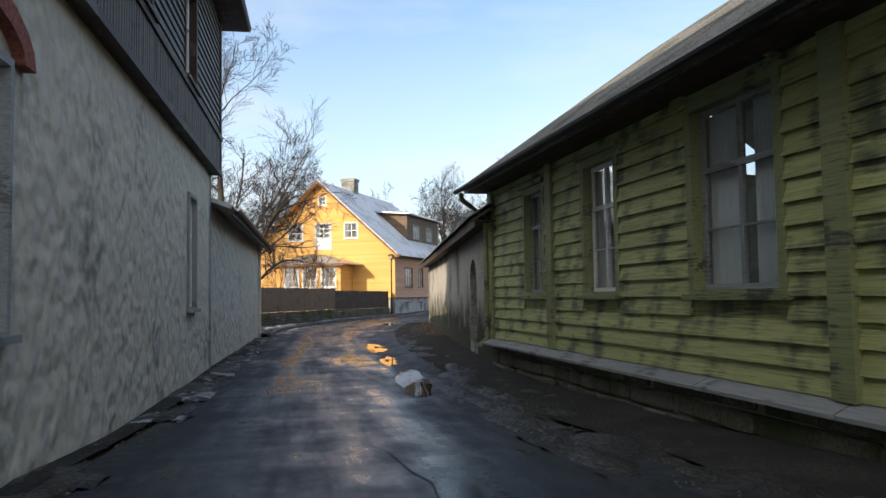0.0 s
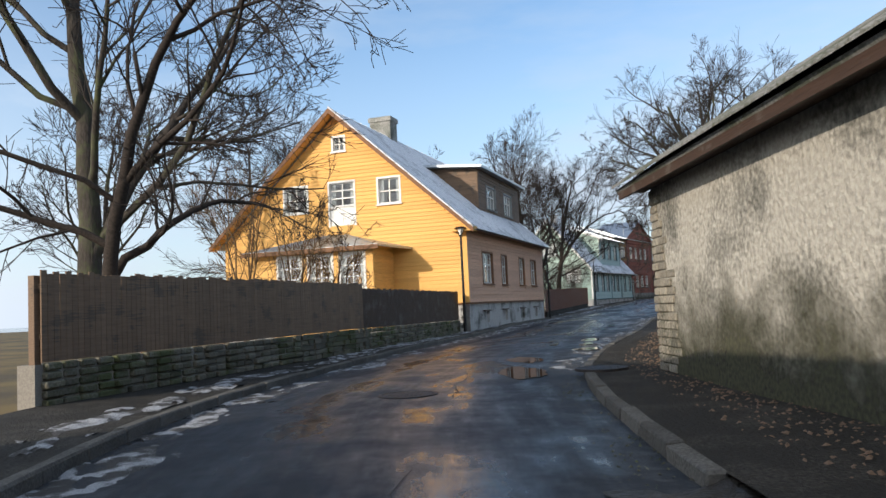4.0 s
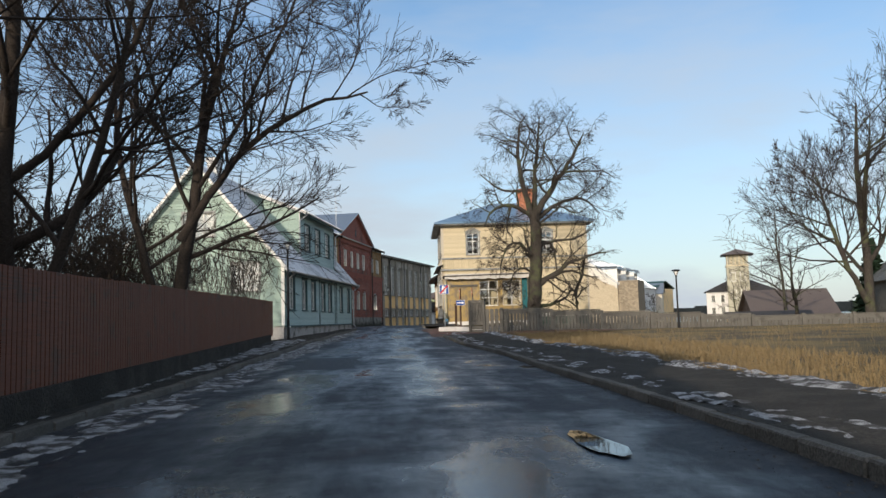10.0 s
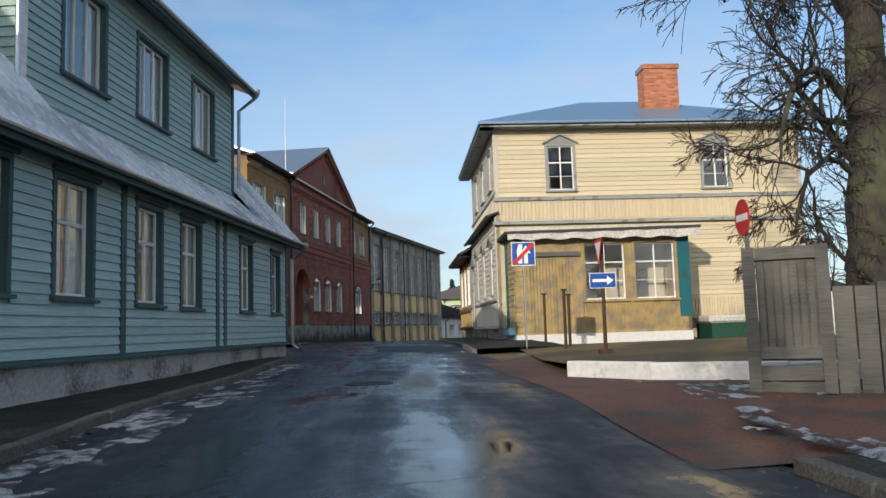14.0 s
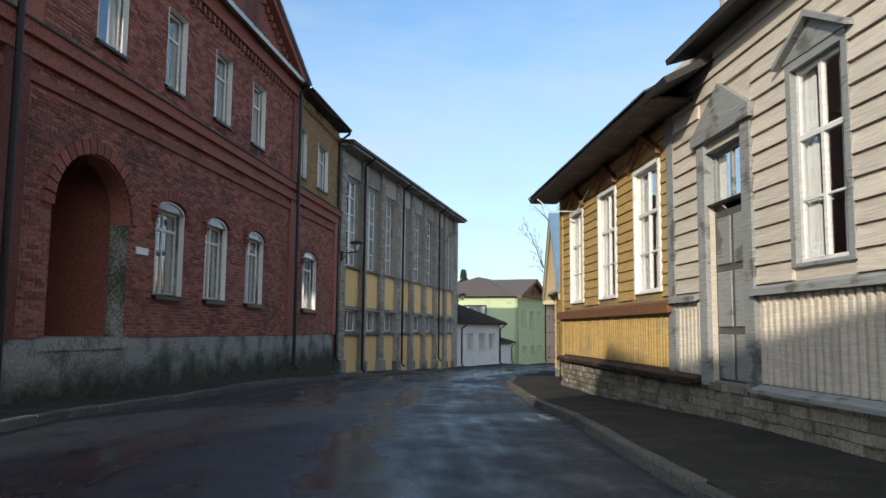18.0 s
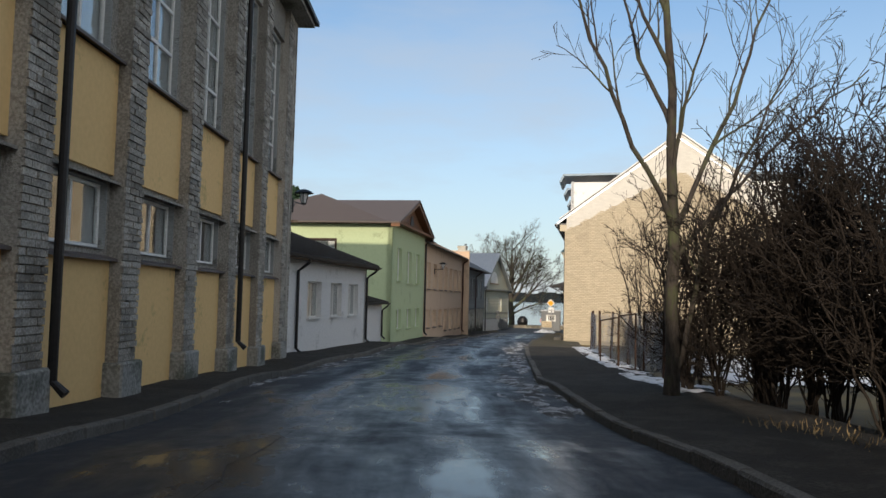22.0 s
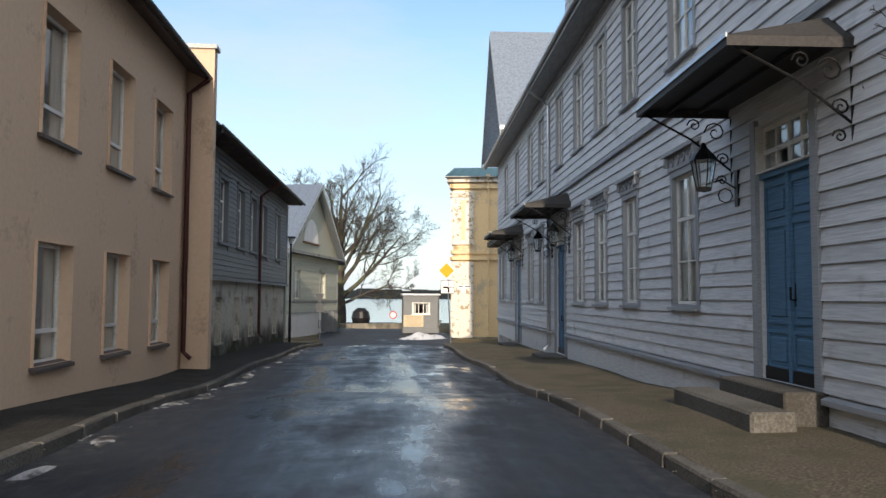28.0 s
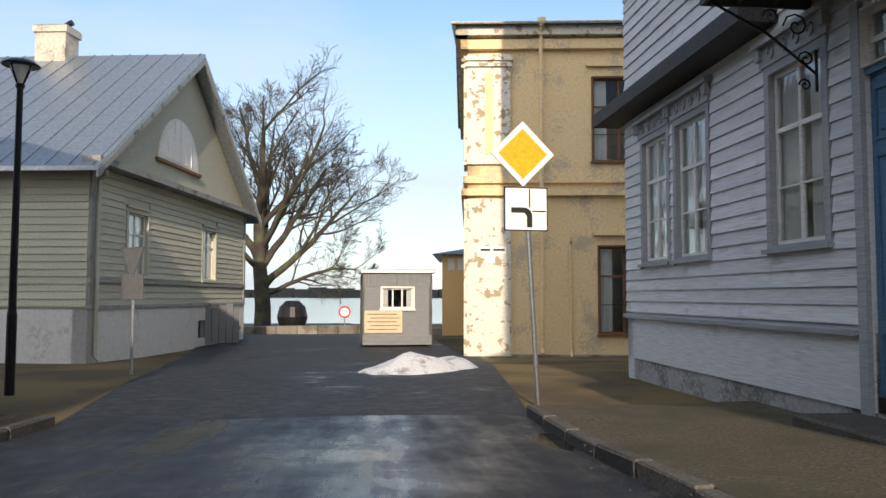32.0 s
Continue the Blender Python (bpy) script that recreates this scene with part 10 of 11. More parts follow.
# ---------------------------------------------------------------- lamps
def street_lamp(p, top, label="slender black street lamp with a flat conical shade"):
    ob = root("street_lamp", Matrix.Translation(p), label, "street lamp", "street lamps")
    h = top - p[2]
    bm = bmesh.new()
    lathe(bm, [(0.075, -0.3), (0.075, 1.1), (0.06, 1.16), (0.048, h - 0.5), (0.048, h - 0.42)], 12)
    part("pole", bm, BLACK, ob)
    part("service_door", box_bm(ident, -0.035, 0.035, -0.085, -0.07, 0.45, 0.85), BLACK, ob)
    bm = bmesh.new()
    lathe(bm, [(0.06, h - 0.46), (0.075, h - 0.4), (0.05, h - 0.38)], 12)
    part("collar", bm, BLACK, ob)
    bm = bmesh.new()
    for k in range(4):
        a = k * math.pi / 2 + 0.4
        tube(bm, [(0.05 * math.cos(a), 0.05 * math.sin(a), h - 0.4), (0.2 * math.cos(a), 0.2 * math.sin(a), h - 0.1)], 0.012, 5)
    part("struts", bm, BLACK, ob)
    bm = bmesh.new()
    lathe(bm, [(0.045, h - 0.38), (0.15, h - 0.1)], 14)
    part("diffuser", bm, SIGN_WHITE, ob, "frosted conical lamp glass")
    bm = bmesh.new()
    lathe(bm, [(0.27, h - 0.1), (0.29, h - 0.085), (0.2, h - 0.02), (0.05, h)], 16)
    part("shade", bm, BLACK, ob)


for x, y, z, top in ((-4.1, 61.5, -0.05, 4.62), (1.25, 78.9, 0.0, 4.93), (9.4, 112.9, 0.2, 5.5), (89.8, 241.2, -2.45, 2.69), (33.0, 111.6, -0.9, 3.85)):
    street_lamp((x, y, z), top)


def wall_lamp(p, out, reach=0.62, label="black bracket lantern with a conical shade on the wall"):
    """A lantern held out from the wall along out."""
    ob = root("wall_lamp", Matrix.Translation(p), label, "wall lamp", "wall lamps")
    o = Vector((*out, 0)).normalized()
    bm = bmesh.new()
    tube(bm, [(0, 0, 0.0), o * reach, o * reach + Vector((0, 0, 0.1))], 0.018, 6)
    tube(bm, [Vector((0, 0, -0.3)), o * 0.25 + Vector((0, 0, -0.05)), o * 0.45], 0.012, 6)
    bx(bm, ident, -0.04, 0.04, -0.04, 0.04, -0.35, 0.06)
    part("bracket", bm, BLACK, ob)
    c = o * reach
    bm = bmesh.new()
    lathe(bm, [(0.07, 0.05), (0.15, 0.36)], 8, c)
    part("lantern_glass", bm, SIGN_WHITE, ob)
    bm = bmesh.new()
    for k in range(6):
        a = k * math.tau / 6
        tube(bm, [c + Vector((0.075 * math.cos(a), 0.075 * math.sin(a), 0.04)), c + Vector((0.16 * math.cos(a), 0.16 * math.sin(a), 0.37))], 0.01, 4)
    lathe(bm, [(0.09, 0.02), (0.09, 0.06)], 10, c)
    part("cage", bm, BLACK, ob)
    bm = bmesh.new()
    lathe(bm, [(0.30, 0.37), (0.31, 0.39), (0.18, 0.47), (0.05, 0.51)], 14, c)
    part("shade", bm, BLACK, ob)


for x, y, z, az, reach in ((30.35, 170.75, 5.1, 118, 0.62), (43.92, 191.2, 4.15, 45, 1.0), (65.45, 215.5, 3.3, 133, 0.62)):
    wall_lamp((x, y, z), (math.sin(radians(az)), math.cos(radians(az))), reach)

# ---------------------------------------------------------------- signs
def sign_post(name, p, top, label, lean=(0, 0), r=0.03, material=None):
    ob = root(name, Matrix.Translation(p), label, "road sign")
    bm = bmesh.new()
    tube(bm, [(0, 0, -0.3), (lean[0], lean[1], top - p[2])], r, 10)
    part("post", bm, material or GALVANIZED, ob)
    return ob


def plate(ob, outline, at, az, material, name="plate", t=0.006, push=0.0, back=None, label=""):
    """A flat plate with the outline (across, up), facing compass bearing az."""
    a = radians(az)
    n = Vector((math.sin(a), math.cos(a), 0))
    e = Vector((-n.y, n.x, 0)) 
    at = Vector(at)
    bm = bmesh.new()
    prism(bm, outline, lambda x, z: at + e * x + Vector((0, 0, z)) + n * push, lambda x, z: at + e * x + Vector((0, 0, z)) + n * (push + t))
    return part(name, bm, material, ob, label)


def rect(w, h, x=0, z=0):
    return [(x - w / 2, z - h / 2), (x + w / 2, z - h / 2), (x + w / 2, z + h / 2), (x - w / 2, z + h / 2)]


def diamond(r):
    return [(0, -r), (r, 0), (0, r), (-r, 0)]


# priority road sign with its plate, on a leaning pole
SP = sign_post("road_sign", (93.95, 234.15, -2.45), 1.05, "yellow diamond priority sign with a route plate on a leaning pole", (-0.22, 0.1), 0.032)
az = 219
at0 = (-0.24, 0.11, 3.4)
plate(SP, diamond(0.47), at0, az, SIGN_GREY, "sign_back", 0.012, 0.02)
plate(SP, diamond(0.465), at0, az, SIGN_WHITE, "sign_face", 0.003, 0.034)
plate(SP, diamond(0.36), at0, az, SIGN_YELLOW, "sign_field", 0.003, 0.038)
at1 = (-0.19, 0.09, 2.62)
plate(SP, rect(0.64, 0.62), at1, az, BLACK, "plate_rim", 0.012, 0.02)
plate(SP, rect(0.605, 0.585), at1, az, SIGN_WHITE, "plate_face", 0.003, 0.034)
plate(SP, [(0.01, -0.26), (0.09, -0.26), (0.09, -0.08), (0.06, -0.02), (0.0, 0.02), (-0.22, 0.02), (-0.22, -0.055), (-0.03, -0.055), (0.01, -0.1)], at1, az, BLACK, "route_line", 0.003, 0.038)
plate(SP, rect(0.02, 0.26, 0.05, 0.15), at1, az, BLACK, "side_road_line", 0.003, 0.038)
plate(SP, rect(0.2, 0.02, 0.19, -0.03), at1, az, BLACK, "side_road_line", 0.003, 0.038)
# give-way sign seen from behind, at the olive house
GW = sign_post("road_sign", (92.1, 241.7, -2.2), -0.35, "grey back of a give-way sign and a square plate")
plate(GW, [(0, -0.3), (0.33, 0.28), (-0.33, 0.28)], (0, 0, 1.75), 262, SIGN_GREY, "triangle_plate", 0.012, 0.03)
plate(GW, rect(0.5, 0.45), (0, 0, 1.3), 250, SIGN_GREY, "square_plate", 0.012, 0.03)
# end of priority for turning traffic: blue square at the cream house
BS = sign_post("road_sign", (24.1, 129.4, 0.3), 3.95, "blue square road sign with white arrow and red stroke")
plate(BS, rect(0.74, 0.74), (0, 0, 3.24), 203, SIGN_WHITE, "sign_rim", 0.012, 0.03)
plate(BS, rect(0.69, 0.69), (0, 0, 3.24), 203, SIGN_BLUE, "sign_face", 0.003, 0.044)
plate(BS, [(0.02, -0.3), (0.14, -0.3), (0.14, 0.02), (0.24, 0.02), (0.08, 0.26), (-0.08, 0.02), (0.02, 0.02)], (0, 0, 3.24), 203, SIGN_WHITE, "arrow", 0.003, 0.048)
plate(BS, [(-0.16, -0.3), (-0.04, -0.3), (-0.02, 0.3), (-0.14, 0.3), (-0.2, 0.1)], (0, 0, 3.24), 203, SIGN_WHITE, "arrow", 0.003, 0.048)
plate(BS, [(-0.34, -0.34), (-0.26, -0.34), (0.34, 0.26), (0.34, 0.34), (0.26, 0.34), (-0.34, -0.26)], (0, 0, 3.24), 203, SIGN_RED, "stroke", 0.003, 0.052)
# blue arrow and a turned-away triangle on a rusty post
AS = sign_post("road_sign", (23.2, 123.45, 0.3), 3.3, "blue one-way arrow sign on a rusty post with a turned triangle", (0.02, 0), 0.045, RUST)
plate(AS, rect(0.62, 0.36), (0, 0, 2.02), 200, SIGN_WHITE, "sign_rim", 0.012, 0.05)
plate(AS, rect(0.59, 0.33), (0, 0, 2.02), 200, SIGN_BLUE, "sign_face", 0.003, 0.064)
plate(AS, [(-0.24, -0.035), (0.1, -0.035), (0.1, -0.11), (0.25, 0), (0.1, 0.11), (0.1, 0.035), (-0.24, 0.035)], (0, 0, 2.02), 200, SIGN_WHITE, "arrow", 0.003, 0.068)
plate(AS, [(0, -0.36), (0.38, 0.28), (-0.38, 0.28)], (0, 0, 2.72), 288, SIGN_RED, "triangle_rim", 0.012, 0.05)
plate(AS, [(0, -0.23), (0.26, 0.2), (-0.26, 0.2)], (0, 0, 2.72), 288, SIGN_WHITE, "triangle_face", 0.003, 0.064)
plate(AS, rect(0.3, 0.12), (0, 0, 0.36), 200, RUST, "foot", 0.2, -0.1)
for x, y, z, top in ((25.6, 131.0, 0.4, 2.35), (24.3, 127.3, 0.4, 2.3), (25.0, 128.3, 0.4, 2.2)):
    ob = root("iron_post", Matrix.Translation((x, y, z)), "rusty iron post with a short cross bar", "post", "iron posts")
    bm = bmesh.new()
    tube(bm, [(0, 0, -0.3), (0, 0, top - z)], 0.045, 10)
    part("shaft", bm, RUST, ob)
    part("cross_bar", box_bm(ident, -0.09, 0.09, -0.02, 0.02, top - z - 0.02, top - z + 0.03), RUST, ob)
# no-entry sign on a grey post beside the garden gate
NG = sign_post("road_sign", (21.45, 116.65, 0.2), 2.7, "round red no-entry sign with a white bar beside a plank gate", (0, 0), 0.035, SIGN_GREY)
disc = [(0.27 * math.cos(k * math.tau / 28), 0.27 * math.sin(k * math.tau / 28)) for k in range(28)]
plate(NG, disc, (0, 0, 2.6), 290, SIGN_RED, "sign_face", 0.012, 0.04)
plate(NG, rect(0.42, 0.1), (0, 0, 2.6), 290, SIGN_WHITE, "white_bar", 0.004, 0.053)
# round sign from behind with a children warning, at the school corner
RS = sign_post("road_sign", (18.15, 139.1, 0.8), 4.5, "dark back of a round sign above a children crossing triangle", (0, 0), 0.03)
ring = [(0.33 * math.cos(k * math.tau / 28), 0.33 * math.sin(k * math.tau / 28)) for k in range(28)]
plate(RS, ring, (0, 0, 3.2), 120, BLACK, "round_plate", 0.012, 0.03)
plate(RS, [(-0.36, -0.26), (0.36, -0.26), (0, 0.36)], (0, 0, 2.18), 205, SIGN_RED, "triangle_rim", 0.012, 0.03)
plate(RS, [(-0.24, -0.19), (0.24, -0.19), (0, 0.22)], (0, 0, 2.18), 205, SIGN_WHITE, "triangle_face", 0.003, 0.044)
plate(RS, [(-0.08, -0.14), (-0.02, -0.14), (-0.02, 0.08), (-0.08, 0.08)], (0, 0, 2.18), 205, BLACK, "figure_bar", 0.003, 0.048)
plate(RS, [(0.03, -0.14), (0.08, -0.14), (0.08, 0.03), (0.03, 0.03)], (0, 0, 2.18), 205, BLACK, "figure_bar", 0.003, 0.048)

# ---------------------------------------------------------------- ground cover: snow, grass, litter, covers
def road_z(i, k):
    x, y = RL[i] + (RR[i] - RL[i]) * k
    return x, y, ground_z(x, y) + 0.05 * math.sin(math.pi * k) + 0.006 * math.sin(i * 0.9 + k * 9)


def crust(name, line, d0, d1, side, thr, z, h, label, seed, material=None, step=0.11, grain=1.3):
    """A broken crust of old snow beside a line, from d0 to d1 metres off it, lying where a slow noise is high."""
    sg = 1 if side == "left" else -1
    pts = resample(line, step)
    n = max(3, int(abs(d1 - d0) / (step * 0.6)))
    rows = [offset(pts, sg * (d0 + (d1 - d0) * k / n)) for k in range(n + 1)]
    bm = bmesh.new()
    grid = {}
    for i in range(len(pts)):
        for k in range(n + 1):
            x, y = rows[k][i]
            v = 0.9 * noise.fractal((i * step * 0.75 * grain, abs(d1 - d0) * k / n * 2.1 * grain, seed * 7.3), 0.75, 2.0, 6) + 0.35 * math.sin(math.pi * k / n) - 0.1
            grid[i, k] = (x, y, v)
    made = {}

    def vert(i, k):
        if (i, k) not in made:
            x, y, v = grid[i, k]
            up = max(0.0, min(1.0, (v - thr) * 1.6))
            made[i, k] = bm.verts.new((x, y, ground_z(x, y) + z + 0.6 * h * up - (0.012 if up <= 0 else 0) + (0.5 * h * noise.fractal((x * 3.2, y * 3.2, 0), 0.7, 2.0, 4) * up)))
        return made[i, k]

    for i in range(len(pts) - 1):
        for k in range(n):
            q = [(i, k), (i + 1, k), (i + 1, k + 1), (i, k + 1)]
            if sum(grid[c][2] > thr for c in q) >= 2:
                bm.faces.new([vert(*c) for c in q])
    ob = thing(name, bm, material or SNOW, label, "snow", kind="stuff")
    ob.data.shade_smooth()
    return ob


SNOW_TXT = "dirty half-melted snow crust along the kerb"
crust("snow", section(EDGE_L, 30, 60), -0.95, -0.1, "left", 0.1, 0.012, 0.03, SNOW_TXT, 1)
crust("snow", section(EDGE_L, 30, 62), 0.2, 1.0, "left", 0.1, 0.125, 0.05, "icy old snow strip on the footway", 2)
crust("snow", section(EDGE_L, 60, 128), -1.3, -0.05, "left", -0.06, 0.012, 0.035, SNOW_TXT, 3)
crust("snow", section(EDGE_L, 62, 112), 0.2, 1.7, "left", 0.12, 0.13, 0.05, "icy old snow strip on the footway", 4)
crust("snow", section(EDGE_L, 8, 30), -0.3, 0.35, "left", 0.24, 0.03, 0.03, "thin dirty ice at the foot of the walls", 5)
crust("snow", section(EDGE_R, 40, 75), -1.0, -0.1, "right", 0.26, 0.012, 0.04, SNOW_TXT, 6)
crust("snow", section(EDGE_R, 75, 116), 0.15, 1.0, "right", 0.33, 0.125, 0.05, SNOW_TXT, 7)
crust("snow", section(EDGE_R, 74, 114), 2.2, 3.2, "right", 0.08, 0.13, 0.08, "old snow bank between footway and dry grass", 8)
crust("snow", section(EDGE_R, 176, 206), -1.25, -0.02, "right", 0.06, 0.012, 0.06, SNOW_TXT, 9)
crust("snow", section(EDGE_R, 179, 201), 2.1, 3.0, "right", -0.1, 0.125, 0.07, "patchy snow on the verge by a wire fence", 10, SNOW_CLEAN)
crust("snow", section(EDGE_R, 183, 198), 4.4, 9.5, "right", 0.1, 0.0, 0.08, "patchy snow on waste ground", 11, SNOW_CLEAN, step=0.4)
crust("snow", section(EDGE_L, 180, 236), -0.5, -0.05, "left", 0.3, 0.012, 0.04, SNOW_TXT, 12)
crust("snow", section(EDGE_R, 116, 128), 0.6, 3.4, "right", 0.26, 0.02, 0.04, "thin patches of old snow on the paving", 13)
MUD = mat("wet_mud", (0.032, 0.027, 0.022), 0.5, (0.016, 0.014, 0.012), 5.0, bump=1.0, bscale=14, bdist=0.05, stain=(0.055, 0.048, 0.04), stain_at=(0.52, 0.7), stain_scale=2.5, vary=0)
tagged(crust("mud", section(EDGE_R, -7, 32), -0.75, 0.75, "right", -0.12, 0.012, 0.10, "churned wet mud along the unpaved road edge", 21, MUD, 0.16, 1.0), category="mud")
tagged(crust("mud", section(EDGE_L, -7, 29), -0.35, 0.6, "left", 0.02, 0.02, 0.06, "mud and grit washed against the walls", 22, MUD, 0.16, 1.0), category="mud")
bm = bmesh.new()
rng = random.Random(4)
N = 26
ring_rows = []
for j in range(9):
    row = []
    for k in range(N):
        a = k * math.tau / N
        r = (1 - j / 8.5) * (1.0 + 0.22 * noise.noise((math.cos(a) * 1.7, math.sin(a) * 1.7, 3)))
        h = 0.5 * (1 - (1 - j / 8) ** 2) * (0.85 + 0.5 * noise.noise((math.cos(a) * 2 * r, math.sin(a) * 2 * r, 9)))
        row.append(bm.verts.new((97.0 + r * 1.9 * math.cos(a), 238.9 + r * 1.0 * math.sin(a), -2.72 + h)))
    ring_rows.append(row)
for p, q in zip(ring_rows, ring_rows[1:]):
    for k in range(N):
        bm.faces.new((p[k], p[(k + 1) % N], q[(k + 1) % N], q[k]))
bm.faces.new(ring_rows[-1])
thing("snow_pile", bm, SNOW_CLEAN, "shrinking heap of grainy white snow by the corner", "snow").data.shade_smooth()


def scatter(name, n, place, material, label, category, seed, size, kind="stuff", blade=False):
    """Many small pieces lying or standing where place(rs) puts them."""
    rs = np.random.RandomState(seed)
    P = place(rs, n)
    n = len(P)
    a = rs.rand(n) * math.tau
    s = rs.uniform(size[0], size[1], n)
    if blade:
        d = np.stack([np.cos(a), np.sin(a), 0 * a], 1)
        lean = rs.randn(n, 3) * 0.3
        lean[:, 2] = 1
        tip = P + lean * s[:, None]
        mid = P + lean * s[:, None] * 0.55 + rs.randn(n, 3) * 0.02
        w = 0.009
        V = np.stack([P - d * w, P + d * w, mid + d * w * 0.8, mid - d * w * 0.8, tip], 1)
        F = [(0, 1, 2, 3), (3, 2, 4)]
    else:
        u = np.stack([np.cos(a), np.sin(a), rs.uniform(-0.4, 0.4, n)], 1) * s[:, None]
        v = np.stack([-np.sin(a), np.cos(a), rs.uniform(-0.3, 0.3, n)], 1) * (s * rs.uniform(0.4, 0.9, n))[:, None]
        up = np.array([0, 0, 1.0]) * (s * 0.6)[:, None]
        V = np.stack([P - u, P - v, P + u, P + v, P + up], 1)
        F = [(0, 1, 4), (1, 2, 4), (2, 3, 4), (3, 0, 4)]
    faces = [tuple(5 * i + q for q in fc) for i in range(n) for fc in F]
    me = bpy.data.meshes.new(name)
    me.from_pydata(V.reshape(-1, 3).tolist(), [], faces)
    me.materials.append(material)
    return tagged(new(name, me), label, category, kind=kind)


def beside(line, side, d0, d1, z, bias=1.0):
    def place(rs, n):
        sg = 1 if side == "left" else -1
        i = rs.randint(0, len(line) - 1, n)
        t = np.gradient(line, axis=0)
        t /= np.hypot(*t.T)[:, None]
        nrm = np.stack([-t[:, 1], t[:, 0]], 1)
        p = line[i] + (line[i + 1] - line[i]) * rs.rand(n, 1) + nrm[i] * (sg * (d0 + (d1 - d0) * rs.rand(n) ** bias))[:, None]
        zz = np.array([ground_z(x, y) for x, y in p]) + (z(p) if callable(z) else z)
        return np.column_stack([p, zz])
    return place


scatter("dry_grass", 22000, beside(section(EDGE_R, 66, 113), "right", 2.7, 8.0, -0.06, 1.2), GRASS, "matted dry yellow grass beside the footway", "grass", 1, (0.06, 0.34), blade=True)
scatter("dry_grass", 6000, beside(section(EDGE_R, 70, 112), "right", 8.0, 26.0, -0.1), GRASS, "dry yellow meadow grass in the field", "grass", 2, (0.08, 0.3), blade=True)
scatter("dry_grass", 9000, beside(section(EDGE_R, 183, 212), "right", 2.9, 9.0, -0.3), GRASS, "short dead grass below the fire wall", "grass", 3, (0.05, 0.16), blade=True)
scatter("dry_grass", 1600, beside(section(EDGE_R, 150, 176), "right", 1.6, 3.2, 0.1), GRASS, "thin weeds at the foot of the wall", "grass", 4, (0.04, 0.16), blade=True)
scatter("weeds", 4500, beside(section(EDGE_R, 54, 70), "right", 2.9, 8.5, -0.05), TWIG, "tall brown dead weeds beyond the footway", "weeds", 14, (0.15, 0.75), blade=True)
scatter("leaf_litter", 6000, beside(section(EDGE_R, 26, 66), "right", 0.6, 2.7, 0.13, 0.7), WEATHERED, "brown fallen leaves scattered on the footway", "leaves", 5, (0.012, 0.035))
scatter("leaf_litter", 2500, beside(section(EDGE_R, 62, 80), "right", 1.2, 3.6, 0.1), WEATHERED, "brown fallen leaves under the big tree", "leaves", 6, (0.012, 0.035))
scatter("grit", 5000, beside(section(EDGE_R, -6, 40), "right", -0.9, 0.6, 0.01), STONE_DARK, "dark mud and grit along the road edge", "grit", 7, (0.006, 0.025))
scatter("grit", 5000, beside(section(EDGE_L, 28, 130), "left", -0.9, 0.1, 0.01), KERB, "grit and small stones along the kerb", "grit", 8, (0.006, 0.02))
scatter("grit", 5000, beside(section(EDGE_R, 40, 118), "right", -0.7, 0.1, 0.01), KERB, "grit and small stones along the kerb", "grit", 9, (0.006, 0.02))
scatter("grit", 5000, beside(section(EDGE_R, 130, 238), "right", -0.5, 2.7, 0.1), KERB, "winter sand and grit on the footway", "grit", 10, (0.005, 0.014))
scatter("grit", 4000, beside(section(EDGE_L, 147, 238), "left", -0.5, 1.8, 0.1), KERB, "winter sand and grit below the house fronts", "grit", 11, (0.005, 0.014))
scatter("grit", 1500, beside(section(EDGE_L, -6, 29), "left", -0.3, 0.7, 0.03), STONE_DARK, "mud and grit at the foot of the walls", "grit", 12, (0.006, 0.03))


def nearest_road(x, y):
    c = (RL + RR) / 2
    i = int(np.argmin((c[:, 0] - x) ** 2 + (c[:, 1] - y) ** 2))
    w = RR[i] - RL[i]
    k = float(np.clip(np.dot(np.array([x, y]) - RL[i], w) / np.dot(w, w), 0, 1))
    return i, k


def puddle(x, y, rx, ry, turn, seed):
    """A thin sheet of standing water with an uneven rim."""
    i, k = nearest_road(x, y)
    bm = bmesh.new()
    c, s = math.cos(turn), math.sin(turn)
    rim, zz = [], []
    for j in range(72):
        a = j * math.tau / 72
        r = 1 + 0.4 * noise.noise((math.cos(a) * 1.1, math.sin(a) * 1.1, seed * 3.1)) + 0.14 * noise.noise((math.cos(a) * 3.3, math.sin(a) * 3.3, seed * 5.1))
        px, py = x + (c * rx * math.cos(a) - s * ry * math.sin(a)) * r, y + (s * rx * math.cos(a) + c * ry * math.sin(a)) * r
        rim.append((px, py))
        i, k = nearest_road(px, py)
        zz.append(road_z(i, k)[2])
    z = sorted(zz)[54] + 0.006
    v = [bm.verts.new((px, py, z)) for px, py in rim]
    bm.faces.new(v)
    thing("puddle", bm, PUDDLE, "shallow puddle of melt water on worn asphalt", "puddle", "puddles")


for k, row in enumerate(((-0.5, 12.6, 0.26, 1.9, 0.1), (-1.05, 16.5, 0.3, 1.5, 0.2), (-1.95, 21.9, 0.3, 1.7, 0.15), (-2.75, 40.4, 0.4, 1.3, 0.0), (-2.5, 43.4, 0.3, 1.0, 0.1), (-0.75, 46.6, 0.35, 0.7, -0.25), (-0.5, 48.6, 0.2, 0.8, -0.2), (-0.05, 51.0, 0.3, 0.9, -0.25), (-1.5, 57.2, 0.22, 0.9, -0.25), (1.75, 59.8, 0.16, 0.5, -0.2), (2.6, 62.9, 0.16, 0.7, -0.2),
                         (7.1, 77.6, 0.18, 0.8, -0.2))):
    puddle(*row, k)


